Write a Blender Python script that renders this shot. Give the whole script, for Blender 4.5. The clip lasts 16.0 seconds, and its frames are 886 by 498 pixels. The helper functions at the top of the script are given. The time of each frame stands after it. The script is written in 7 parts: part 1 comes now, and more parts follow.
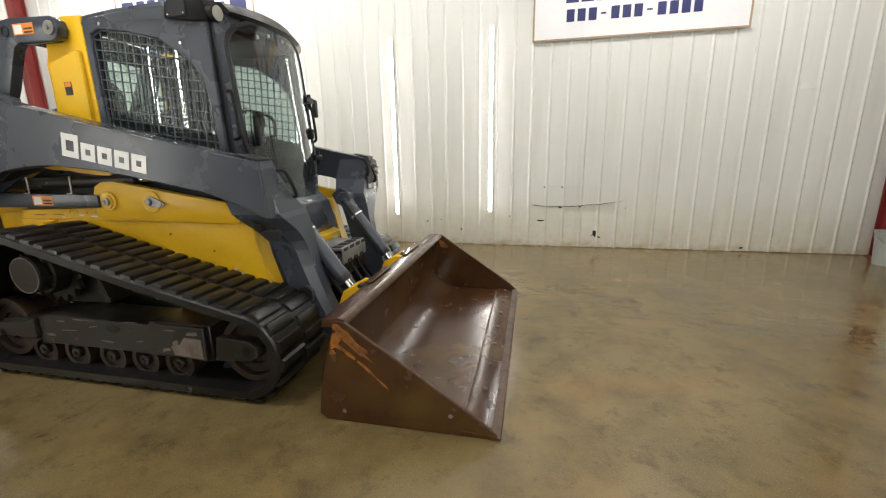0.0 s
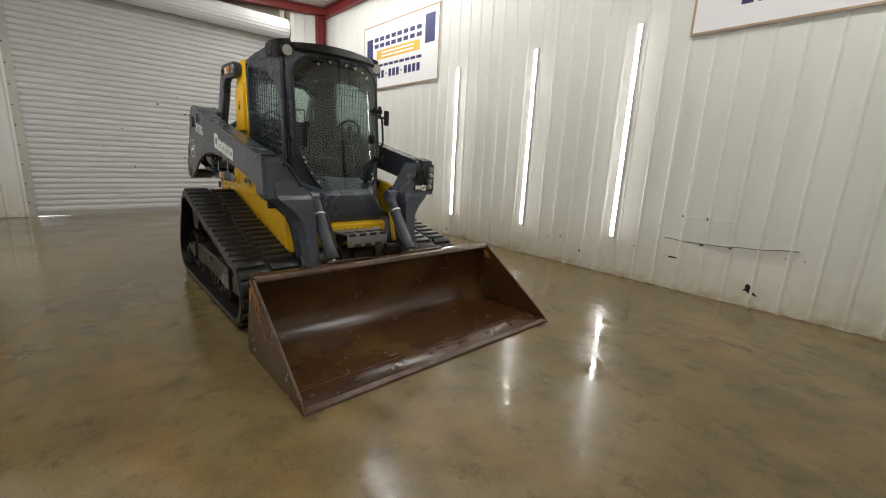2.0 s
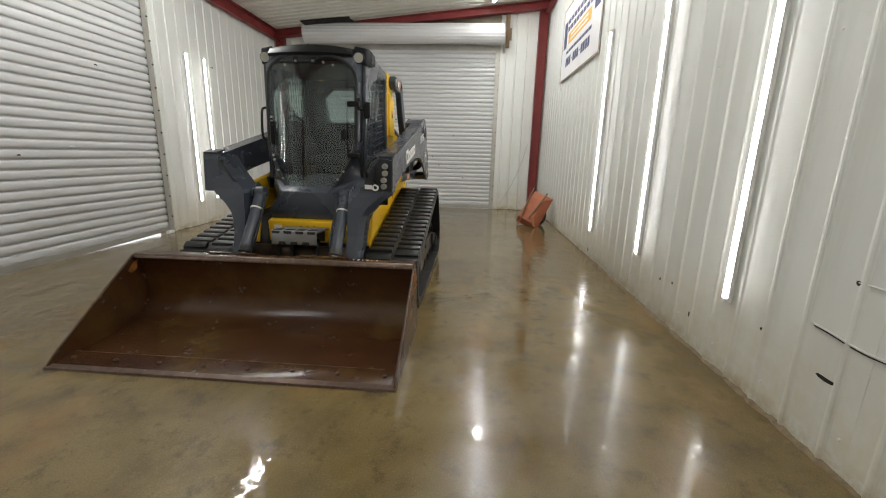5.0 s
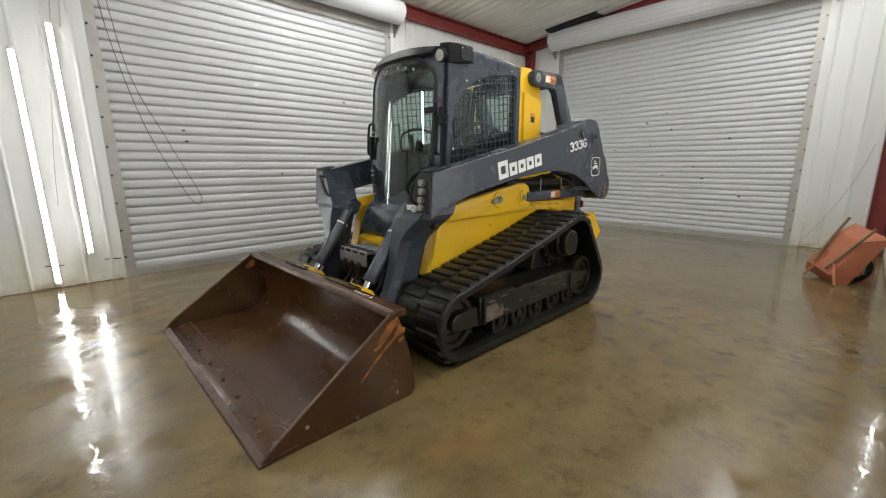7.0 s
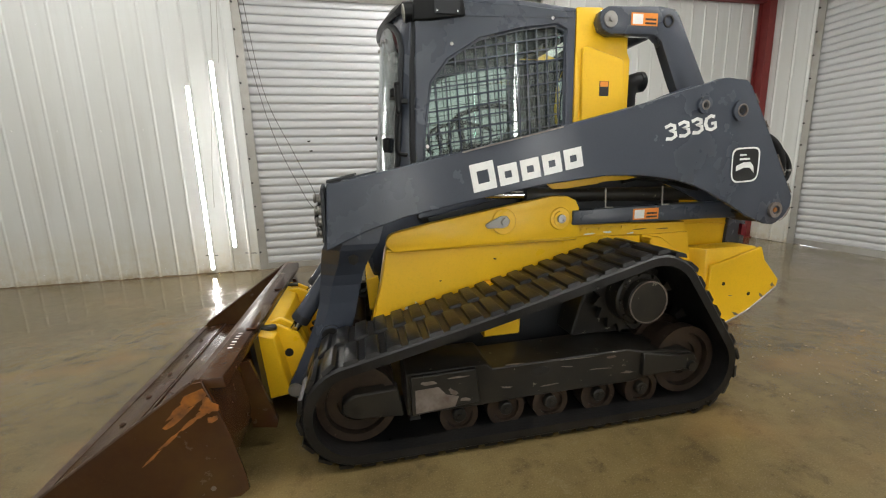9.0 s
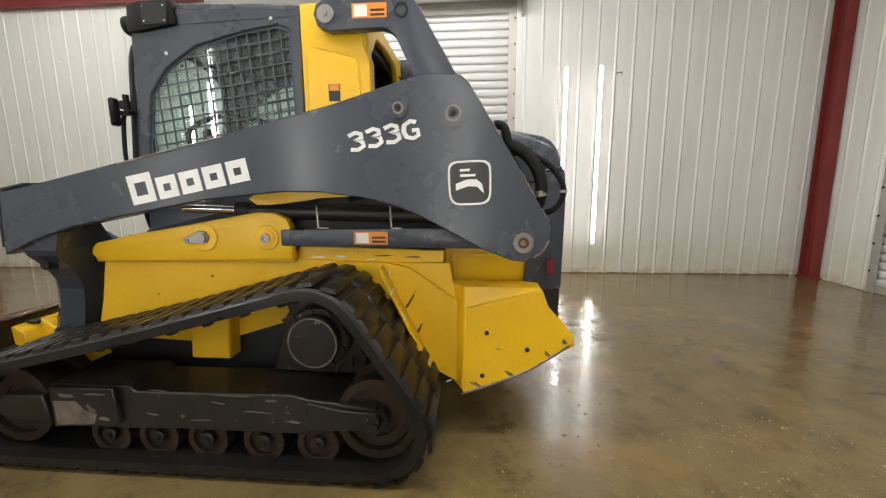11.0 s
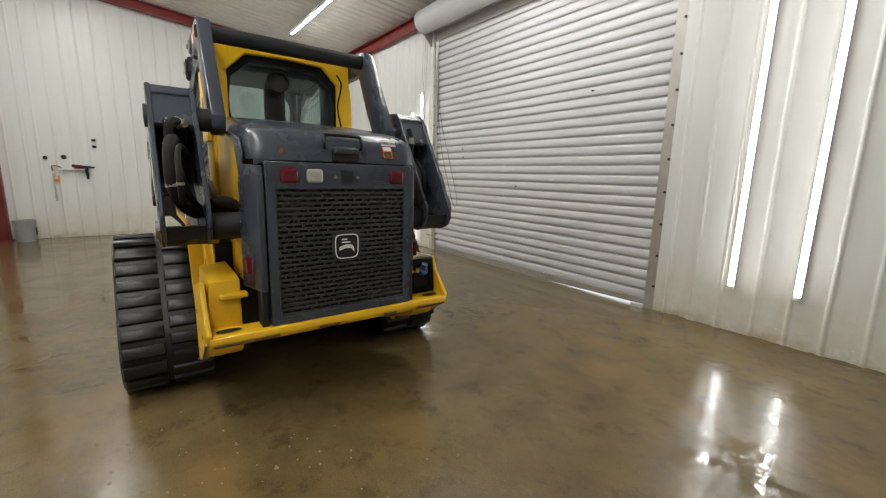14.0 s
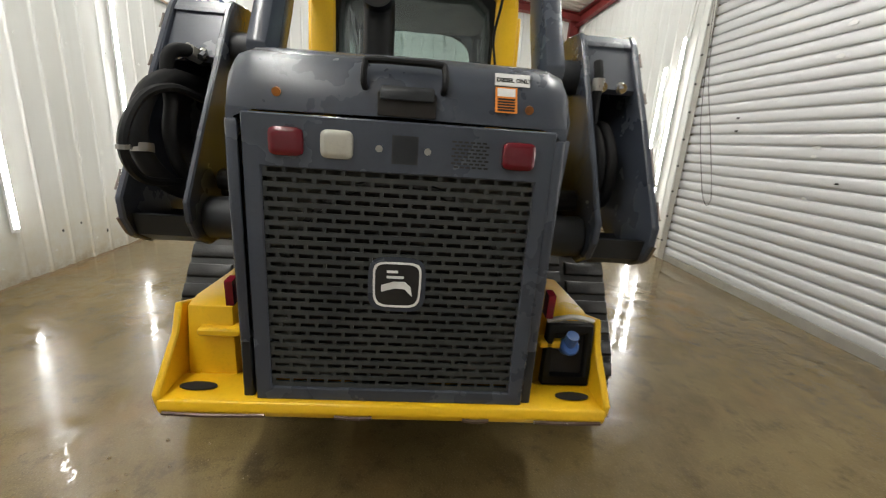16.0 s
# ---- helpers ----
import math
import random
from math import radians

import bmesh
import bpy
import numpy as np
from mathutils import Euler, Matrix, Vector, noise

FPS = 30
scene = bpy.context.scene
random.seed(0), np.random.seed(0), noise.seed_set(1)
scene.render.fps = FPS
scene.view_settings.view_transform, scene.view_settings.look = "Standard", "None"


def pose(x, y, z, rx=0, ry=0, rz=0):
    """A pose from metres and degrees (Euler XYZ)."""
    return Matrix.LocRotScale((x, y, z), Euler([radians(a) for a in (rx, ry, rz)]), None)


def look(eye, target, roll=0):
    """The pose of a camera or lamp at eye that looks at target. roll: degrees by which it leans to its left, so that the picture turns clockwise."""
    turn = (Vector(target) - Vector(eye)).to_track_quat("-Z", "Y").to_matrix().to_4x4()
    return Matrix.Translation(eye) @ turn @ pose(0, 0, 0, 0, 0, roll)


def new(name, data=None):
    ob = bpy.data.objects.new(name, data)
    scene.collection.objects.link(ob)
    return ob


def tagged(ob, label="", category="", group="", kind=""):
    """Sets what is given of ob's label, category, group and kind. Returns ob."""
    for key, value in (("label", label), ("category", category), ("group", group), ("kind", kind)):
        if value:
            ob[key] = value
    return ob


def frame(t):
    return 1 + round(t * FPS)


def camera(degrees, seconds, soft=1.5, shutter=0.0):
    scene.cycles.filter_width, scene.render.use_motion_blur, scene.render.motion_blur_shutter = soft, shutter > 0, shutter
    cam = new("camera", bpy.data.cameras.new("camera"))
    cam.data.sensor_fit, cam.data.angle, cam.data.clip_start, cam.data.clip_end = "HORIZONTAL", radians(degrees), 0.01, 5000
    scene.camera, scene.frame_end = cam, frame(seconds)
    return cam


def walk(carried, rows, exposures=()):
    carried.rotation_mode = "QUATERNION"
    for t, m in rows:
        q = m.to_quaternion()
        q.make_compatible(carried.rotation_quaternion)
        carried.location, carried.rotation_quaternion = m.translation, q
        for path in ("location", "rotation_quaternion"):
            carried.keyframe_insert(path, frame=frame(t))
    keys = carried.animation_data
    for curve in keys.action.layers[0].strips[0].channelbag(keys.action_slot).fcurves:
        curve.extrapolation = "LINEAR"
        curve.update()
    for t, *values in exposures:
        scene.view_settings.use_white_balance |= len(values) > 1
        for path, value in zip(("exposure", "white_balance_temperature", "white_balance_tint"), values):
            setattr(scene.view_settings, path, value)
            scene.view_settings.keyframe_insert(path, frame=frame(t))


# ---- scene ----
cam = camera(95.4, 16.0, soft=1.1, shutter=0.15)
PATH = [
    (0, (2.206, -2.453, 1.285), (1.797, -0.549, 0.83), -1.0),
    (0.5, (2.637, -2.417, 1.306), (1.973, -0.583, 0.863), -0.3),
    (1, (3.079, -2.192, 1.275), (2.108, -0.5, 0.833), 0.6),
    (1.5, (3.53, -1.925, 1.281), (2.317, -0.391, 0.86), 2.0),
    (2, (3.884, -1.575, 1.303), (2.446, -0.253, 0.872), 2.8),
    (2.5, (4.121, -1.094, 1.332), (2.496, -0.016, 0.889), 3.2),
    (3, (4.35, -0.566, 1.34), (2.572, 0.22, 0.87), 3.1),
    (3.5, (4.366, -0.03, 1.321), (2.508, 0.533, 0.841), 3.2),
    (3.7, (4.36, 0.183, 1.358), (2.477, 0.656, 0.877), 3.1),
    (5.8, (3.657, 2.437, 1.291), (1.8, 1.853, 0.831), 1.4),
    (6, (3.487, 2.582, 1.301), (1.679, 1.864, 0.835), 1.6),
    (6.5, (3.064, 2.857, 1.297), (1.442, 1.772, 0.861), 0.8),
    (7, (2.605, 2.969, 1.322), (1.248, 1.558, 0.911), -0.2),
    (7.5, (2.115, 2.917, 1.34), (1.022, 1.287, 0.951), -0.8),
    (8, (1.614, 2.914, 1.302), (0.789, 1.136, 0.902), -1.5),
    (8.2, (1.42, 2.926, 1.327), (0.703, 1.105, 0.916), -1.7),
    (10.3, (-0.627, 2.847, 1.297), (-0.63, 0.876, 0.954), -0.8),
    (10.5, (-0.878, 2.848, 1.306), (-0.81, 0.878, 0.966), -0.9),
    (11, (-1.395, 2.782, 1.296), (-1.243, 0.814, 0.972), -0.4),
    (11.5, (-1.957, 2.687, 1.313), (-1.641, 0.736, 1.007), -0.5),
    (12, (-2.493, 2.56, 1.347), (-1.97, 0.653, 1.045), -0.7),
    (12.5, (-2.985, 2.281, 1.333), (-2.229, 0.457, 1.015), -0.7),
    (13, (-3.424, 1.968, 1.313), (-2.391, 0.29, 0.974), -0.5),
    (13.5, (-3.691, 1.548, 1.269), (-2.394, 0.061, 0.942), 0.1),
    (14, (-3.872, 1.092, 1.317), (-2.29, -0.079, 0.96), 1.4),
    (14.5, (-3.886, 0.675, 1.314), (-2.136, -0.22, 0.947), 2.5),
    (15, (-3.667, 0.321, 1.327), (-1.819, -0.322, 0.91), 4.0),
    (15.5, (-3.322, 0.154, 1.345), (-1.419, -0.263, 0.891), 5.3),
    (16, (-2.909, 0.198, 1.33), (-0.984, 0.055, 0.807), 4.0),
]
# seconds, stops, white balance in kelvin, tint
EXPOSURES = [(0.0, 0.58, 6600, 10), (0.5, 0.40, 6600, 10), (1.0, 0.25, 6600, 10), (2.5, -0.04, 6550, 10), (3.5, -0.04, 6550, 10), (6.0, 0.12, 6300, 10), (8.0, 0.19, 6250, 10), (10.5, 0.40, 6600, 11), (11.5, 0.28, 6600, 11),
             (13.0, 0.15, 6450, 11), (14.0, 0.13, 6450, 11), (14.5, 0.10, 6250, 10), (15.5, 0.42, 6350, 10), (16.0, 0.46, 6450, 10)]
walk(cam, [(t, look(eye, target, roll)) for t, eye, target, roll in PATH], EXPOSURES)


# ---- light and world ----
world = bpy.data.worlds.new("world")
scene.world = world
world.use_nodes = True
_bg = world.node_tree.nodes["Background"]
_bg.inputs[0].default_value = (0.95, 0.98, 1.0, 1)
_bg.inputs[1].default_value = 2.5
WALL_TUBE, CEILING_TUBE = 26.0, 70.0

# ---- the room's plan, in metres ----
XB, XF = -6.0, 6.4          # gable walls: roller-door end, plain end
YD, YS = -3.05, 3.3          # long walls: roller-door side, sign side
WALL = 0.2


def roof(y):
    """Height of the ceiling over the floor."""
    return 4.02 + (y - YD) * 0.1


# ---- material helpers ----
def nodes_of(name):
    m = bpy.data.materials.new(name)
    m.use_nodes = True
    t = m.node_tree
    return m, t, t.nodes["Principled BSDF"]


def add(t, kind, **values):
    n = t.nodes.new(kind)
    for k, v in values.items():
        n.inputs[k].default_value = v
    return n


def noise_node(t, scale, detail=4.0, rough=0.55, coord="Object", stretch=None):
    co = t.nodes.new("ShaderNodeTexCoord")
    n = add(t, "ShaderNodeTexNoise", Scale=scale, Detail=detail, Roughness=rough)
    if stretch:
        mp = t.nodes.new("ShaderNodeMapping")
        mp.inputs["Scale"].default_value = stretch
        t.links.new(co.outputs[coord], mp.inputs["Vector"])
        t.links.new(mp.outputs["Vector"], n.inputs["Vector"])
    else:
        t.links.new(co.outputs[coord], n.inputs["Vector"])
    return n.outputs["Fac"]


def ramp(t, fac, lo, hi, a=0.0, b=1.0):
    n = t.nodes.new("ShaderNodeMapRange")
    n.inputs["From Min"].default_value, n.inputs["From Max"].default_value = lo, hi
    n.inputs["To Min"].default_value, n.inputs["To Max"].default_value = a, b
    n.clamp = True
    t.links.new(fac, n.inputs["Value"])
    return n.outputs["Result"]


def mixc(t, fac, a, b):
    n = t.nodes.new("ShaderNodeMix")
    n.data_type = "RGBA"
    for i, v in ((0, fac), (6, a), (7, b)):
        if isinstance(v, (tuple, list)):
            n.inputs[i].default_value = (*v, 1)
        elif isinstance(v, (int, float)):
            n.inputs[i].default_value = v
        else:
            t.links.new(v, n.inputs[i])
    return n.outputs[2]


def mult(t, a, b):
    n = t.nodes.new("ShaderNodeMath")
    n.operation = "MULTIPLY"
    for i, v in enumerate((a, b)):
        if isinstance(v, (int, float)):
            n.inputs[i].default_value = v
        else:
            t.links.new(v, n.inputs[i])
    return n.outputs[0]


def bump(t, bsdf, fac, strength, distance):
    n = add(t, "ShaderNodeBump", Strength=strength, Distance=distance)
    t.links.new(fac, n.inputs["Height"])
    t.links.new(n.outputs["Normal"], bsdf.inputs["Normal"])


def painted(name, color, rough=0.4, metal=0.0, second=None, second_amount=0.35, scale=6.0, wear=None, wear_at=0.66,
            grain=90.0, relief=0.0006, streak=None, coord="Object", spec=0.5):
    """Paint or bare surface: two tones at two scales, worn spots, fine relief."""
    m, t, b = nodes_of(name)
    second = second or tuple(c * 0.72 for c in color)
    big = noise_node(t, scale, 5, 0.6, coord, streak)
    small = noise_node(t, grain, 3, 0.6, coord)
    col = mixc(t, mult(t, ramp(t, big, 0.4, 0.72), second_amount), color, second)
    col = mixc(t, mult(t, ramp(t, small, 0.5, 0.75), 0.18), col, tuple(c * 0.55 for c in color))
    rgh = ramp(t, big, 0.3, 0.7, rough * 0.8, min(1.0, rough * 1.3))
    if wear:
        spots = noise_node(t, scale * 3.2, 6, 0.7, coord)
        col = mixc(t, ramp(t, spots, wear_at, wear_at + 0.03), col, wear)
    t.links.new(col, b.inputs["Base Color"])
    t.links.new(rgh, b.inputs["Roughness"])
    b.inputs["Metallic"].default_value = metal
    b.inputs["Specular IOR Level"].default_value = spec
    bump(t, b, small, 0.35, relief)
    return m


def glowing(name, color, strength):
    m, t, b = nodes_of(name)
    b.inputs["Base Color"].default_value = (*color, 1)
    b.inputs["Emission Color"].default_value = (*color, 1)
    b.inputs["Emission Strength"].default_value = strength
    return m


def glass_mat(name, color, rough=0.02, tint=0.05, haze=0.05):
    """Thin tinted sheet: see-through, with a mirror-like coat."""
    m, t, b = nodes_of(name)
    t.nodes.remove(b)
    out = t.nodes["Material Output"]
    clear = add(t, "ShaderNodeBsdfTransparent", Color=(*color, 1))
    gloss = add(t, "ShaderNodeBsdfGlossy", Roughness=rough, Color=(1, 1, 1, 1))
    lw = add(t, "ShaderNodeLayerWeight", Blend=0.5)
    power = t.nodes.new("ShaderNodeMath")
    power.operation = "POWER"
    power.inputs[1].default_value = 4.0
    t.links.new(lw.outputs["Facing"], power.inputs[0])
    mx = t.nodes.new("ShaderNodeMixShader")
    t.links.new(ramp(t, power.outputs[0], 0, 1, tint, 0.9), mx.inputs[0])
    t.links.new(clear.outputs[0], mx.inputs[1])
    t.links.new(gloss.outputs[0], mx.inputs[2])
    # Pale diffuse film paints the haze of reflections over the pane.
    veil = add(t, "ShaderNodeBsdfDiffuse", Color=(0.50, 0.54, 0.55, 1))
    film = t.nodes.new("ShaderNodeMixShader")
    t.links.new(ramp(t, noise_node(t, 3.2, 5, 0.65), 0.35, 0.75, haze * 0.6, haze * 1.6), film.inputs[0])
    t.links.new(mx.outputs[0], film.inputs[1])
    t.links.new(veil.outputs[0], film.inputs[2])
    t.links.new(film.outputs[0], out.inputs["Surface"])
    return m


def floor_material():
    m, t, b = nodes_of("wet_concrete")
    broad = noise_node(t, 0.55, 4, 0.6)
    mid = noise_node(t, 2.3, 6, 0.65)
    fine = noise_node(t, 26.0, 5, 0.7)
    grit = noise_node(t, 140.0, 3, 0.6)
    col = mixc(t, ramp(t, broad, 0.35, 0.68), (0.122, 0.087, 0.033), (0.182, 0.135, 0.058))
    col = mixc(t, mult(t, ramp(t, mid, 0.45, 0.66), 0.75), col, (0.090, 0.063, 0.027))
    col = mixc(t, mult(t, ramp(t, mid, 0.48, 0.25), 0.25), col, (0.215, 0.165, 0.085))
    blot = noise_node(t, 5.5, 7, 0.72)
    col = mixc(t, mult(t, ramp(t, blot, 0.53, 0.64), 0.62), col, (0.070, 0.048, 0.025))
    col = mixc(t, mult(t, ramp(t, blot, 0.40, 0.30), 0.35), col, (0.21, 0.17, 0.095))
    col = mixc(t, mult(t, ramp(t, fine, 0.60, 0.72), 0.55), col, (0.05, 0.036, 0.022))
    col = mixc(t, mult(t, ramp(t, grit, 0.55, 0.70), 0.35), col, (0.055, 0.040, 0.024))
    col = mixc(t, mult(t, ramp(t, grit, 0.44, 0.30), 0.42), col, (0.25, 0.195, 0.11))
    # orange mud stains
    mud = noise_node(t, 1.1, 3, 0.5, stretch=(1.0, 1.6, 1.0))
    col = mixc(t, mult(t, ramp(t, mud, 0.55, 0.72), 0.55), col, (0.235, 0.135, 0.050))
    t.links.new(col, b.inputs["Base Color"])
    # smooth standing water between rougher, only damp patches
    wet = noise_node(t, 1.7, 14, 0.78)
    t.links.new(ramp(t, wet, 0.48, 0.53, 0.03, 0.21), b.inputs["Roughness"])
    b.inputs["IOR"].default_value = 1.37
    b.inputs["Coat Weight"].default_value = 0.38
    b.inputs["Coat Roughness"].default_value = 0.03
    b.inputs["Coat IOR"].default_value = 1.33
    patch = ramp(t, wet, 0.46, 0.56, 0.12, 1.0)
    ripple = noise_node(t, 15.0, 1.5, 0.4)
    pebble = noise_node(t, 75.0, 3, 0.6)
    n0 = add(t, "ShaderNodeBump", Strength=0.045, Distance=0.03)
    t.links.new(ripple, n0.inputs["Height"])
    n1 = add(t, "ShaderNodeBump", Strength=0.11, Distance=0.006)
    t.links.new(mult(t, pebble, patch), n1.inputs["Height"])
    t.links.new(n0.outputs["Normal"], n1.inputs["Normal"])
    nc = add(t, "ShaderNodeBump", Strength=0.05, Distance=0.006)
    t.links.new(mult(t, pebble, patch), nc.inputs["Height"])
    t.links.new(n0.outputs["Normal"], nc.inputs["Normal"])
    t.links.new(nc.outputs["Normal"], b.inputs["Coat Normal"])
    n2 = add(t, "ShaderNodeBump", Strength=0.14, Distance=0.004)
    t.links.new(mult(t, grit, patch), n2.inputs["Height"])
    t.links.new(n1.outputs["Normal"], n2.inputs["Normal"])
    t.links.new(n2.outputs["Normal"], b.inputs["Normal"])
    return m


def rust_steel():
    """Bucket steel: wet brown rust with dark and orange patches, polished where it digs."""
    m, t, b = nodes_of("rusty_bucket_steel")
    big = noise_node(t, 2.2, 5, 0.6, stretch=(1, 0.35, 1))
    mid = noise_node(t, 9.0, 5, 0.65)
    fine = noise_node(t, 70.0, 4, 0.6)
    col = mixc(t, ramp(t, big, 0.35, 0.65), (0.034, 0.011, 0.005), (0.068, 0.029, 0.009))
    mud = noise_node(t, 1.6, 4, 0.55)
    col = mixc(t, mult(t, ramp(t, mud, 0.52, 0.66), 0.6), col, (0.105, 0.062, 0.018))
    col = mixc(t, mult(t, ramp(t, mid, 0.5, 0.75), 0.3), col, (0.026, 0.010, 0.007))
    col = mixc(t, mult(t, ramp(t, fine, 0.55, 0.75), 0.25), col, (0.09, 0.042, 0.02))
    t.links.new(col, b.inputs["Base Color"])
    t.links.new(ramp(t, mid, 0.3, 0.7, 0.17, 0.29), b.inputs["Roughness"])
    bump(t, b, fine, 0.3, 0.0012)
    return m


def wall_sheet():
    """White-painted ribbed steel sheet, dirty and rust-splashed along its foot."""
    m, t, b = nodes_of("white_wall_sheet")
    co = t.nodes.new("ShaderNodeNewGeometry")
    sep = t.nodes.new("ShaderNodeSeparateXYZ")
    t.links.new(co.outputs["Position"], sep.inputs[0])
    big = noise_node(t, 1.3, 5, 0.6, "Object", (1, 1, 0.35))
    spl = noise_node(t, 7.0, 6, 0.7)
    fine = noise_node(t, 60.0, 3, 0.6)
    col = mixc(t, mult(t, ramp(t, big, 0.4, 0.75), 0.5), (0.70, 0.712, 0.695), (0.64, 0.64, 0.60))
    runs = noise_node(t, 5.0, 5, 0.65, "Object", (1, 1, 0.07))
    col = mixc(t, mult(t, ramp(t, runs, 0.52, 0.68), 0.28), col, (0.52, 0.51, 0.46))
    low = ramp(t, sep.outputs["Z"], 0.0, 0.75, 1.0, 0.0)
    col = mixc(t, mult(t, mult(t, low, ramp(t, spl, 0.22, 0.62)), 0.7), col, (0.56, 0.49, 0.33))
    foot = ramp(t, sep.outputs["Z"], 0.02, 0.10, 1.0, 0.0)
    col = mixc(t, mult(t, mult(t, foot, ramp(t, spl, 0.40, 0.62)), 0.65), col, (0.33, 0.24, 0.13))
    col = mixc(t, mult(t, ramp(t, spl, 0.70, 0.76), 0.35), col, (0.45, 0.40, 0.30))
    t.links.new(col, b.inputs["Base Color"])
    t.links.new(ramp(t, big, 0.3, 0.7, 0.30, 0.46), b.inputs["Roughness"])
    bump(t, b, spl, 0.12, 0.006)
    return m


M_FLOOR = floor_material()
M_WALL = wall_sheet()
M_BACK = painted("wall_backing", (0.30, 0.26, 0.20), 0.8, second=(0.14, 0.10, 0.07))
M_CEIL = painted("ceiling_sheet", (0.66, 0.65, 0.60), 0.5, scale=1.2, second=(0.5, 0.47, 0.38), streak=(0.3, 1, 1))
M_RED = painted("maroon_steel", (0.20, 0.022, 0.02), 0.5, second=(0.12, 0.015, 0.014), scale=4)
M_DOOR = painted("roller_door_steel", (0.60, 0.605, 0.615), 0.40, second=(0.51, 0.51, 0.51), scale=2.2, streak=(0.25, 0.25, 1), wear=(0.42, 0.40, 0.36), wear_at=0.74)
M_GUIDE = painted("galvanised_steel", (0.46, 0.45, 0.42), 0.42, 0.5, second=(0.30, 0.25, 0.19), scale=5)
M_TUBE = glowing("lit_wall_tube", (1.0, 0.99, 0.94), WALL_TUBE)
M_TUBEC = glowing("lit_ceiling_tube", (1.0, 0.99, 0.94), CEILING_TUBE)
# Some ceiling tubes are boosted to brighten the darker parts of the hall.
M_TUBE_BOOST = glowing("boosted_ceiling_tube", (1.0, 0.99, 0.94), CEILING_TUBE * 2.25)
M_CAP = painted("white_plastic", (0.75, 0.75, 0.73), 0.45)
M_GREY = painted("slate_grey_paint", (0.047, 0.055, 0.073), 0.25, second=(0.041, 0.048, 0.063), second_amount=0.4, scale=2.5, wear=(0.066, 0.072, 0.080), wear_at=0.80)
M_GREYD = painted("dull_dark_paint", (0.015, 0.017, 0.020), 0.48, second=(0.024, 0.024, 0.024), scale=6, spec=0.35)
M_YEL = painted("yellow_paint", (0.82, 0.49, 0.012), 0.33, second=(0.72, 0.41, 0.012), scale=4, wear=(0.45, 0.29, 0.05), wear_at=0.745)
M_BLACK = painted("black_plastic", (0.005, 0.0054, 0.006), 0.45, second=(0.009, 0.009, 0.009), scale=8, spec=0.22)
M_HOSE = painted("hose_rubber", (0.006, 0.006, 0.0065), 0.62, second=(0.010, 0.010, 0.010), scale=8, spec=0.2)
M_RUB = painted("track_rubber", (0.0055, 0.0056, 0.006), 0.34, second=(0.013, 0.011, 0.009), second_amount=0.6, scale=7, spec=0.42, relief=0.004, grain=55.0, wear=(0.06, 0.052, 0.042), wear_at=0.70)
M_UNDER = painted("oily_undercarriage", (0.011, 0.0105, 0.0095), 0.36, second=(0.030, 0.024, 0.016), second_amount=0.75, scale=6, spec=0.4, wear=(0.21, 0.195, 0.15), wear_at=0.645)
M_ROLLER = painted("rubbed_brown_steel", (0.050, 0.034, 0.024), 0.36, 0.4, second=(0.018, 0.014, 0.011), second_amount=0.7, scale=11, spec=0.4, wear=(0.16, 0.12, 0.09), wear_at=0.66)
M_LIP = painted("brown_worn_steel", (0.115, 0.075, 0.055), 0.38, 0.45, second=(0.05, 0.024, 0.014), scale=14, second_amount=0.8, wear=(0.32, 0.29, 0.26), wear_at=0.63)
M_CORE = painted("dusty_radiator", (0.115, 0.112, 0.092), 0.8, second=(0.018, 0.018, 0.016), scale=9, spec=0.15)
M_GRAVEL = painted("tan_grit", (0.30, 0.22, 0.12), 0.6, second=(0.16, 0.11, 0.06), second_amount=0.8, scale=30)
M_MUD = painted("brown_mud", (0.16, 0.11, 0.055), 0.6, second=(0.08, 0.052, 0.028), second_amount=0.8, scale=18, relief=0.003)
M_PLATE = painted("grimy_grille", (0.033, 0.037, 0.038), 0.42, second=(0.060, 0.060, 0.050), second_amount=0.5, scale=5, spec=0.35)
M_STEP = painted("worn_grey_step", (0.17, 0.18, 0.195), 0.4, 0.2, second=(0.10, 0.10, 0.105), scale=9)
M_STEEL = painted("scuffed_steel", (0.33, 0.32, 0.30), 0.38, 0.85, second=(0.2, 0.18, 0.15), scale=9)
M_WORN = painted("worn_edge_steel", (0.27, 0.24, 0.22), 0.42, 0.7, second=(0.11, 0.06, 0.04), scale=12, second_amount=0.7)
M_CHROME = painted("chrome_rod", (0.75, 0.75, 0.76), 0.12, 1.0)
M_RUST = rust_steel()
M_ORUST = painted("orange_rust", (0.36, 0.125, 0.014), 0.5, second=(0.05, 0.02, 0.01), second_amount=1.0, scale=16, relief=0.002)
M_WHITE = painted("white_decal", (0.78, 0.78, 0.76), 0.35, scale=10)
M_BLKD = painted("black_decal", (0.012, 0.012, 0.013), 0.35)
M_ORANGE = painted("orange_decal", (0.80, 0.26, 0.03), 0.4)
M_TAIL = painted("red_lens", (0.13, 0.006, 0.014), 0.15)
M_LENS = painted("clear_lens", (0.42, 0.41, 0.36), 0.12)
M_NAVY = painted("navy_print", (0.022, 0.027, 0.13), 0.45)
M_GOLD = painted("gold_print", (0.78, 0.46, 0.06), 0.45)
M_SIGN = painted("sign_board", (0.80, 0.80, 0.83), 0.35, scale=1.5, second=(0.72, 0.72, 0.76))
M_TRIM = painted("sign_border", (0.38, 0.27, 0.18), 0.5)
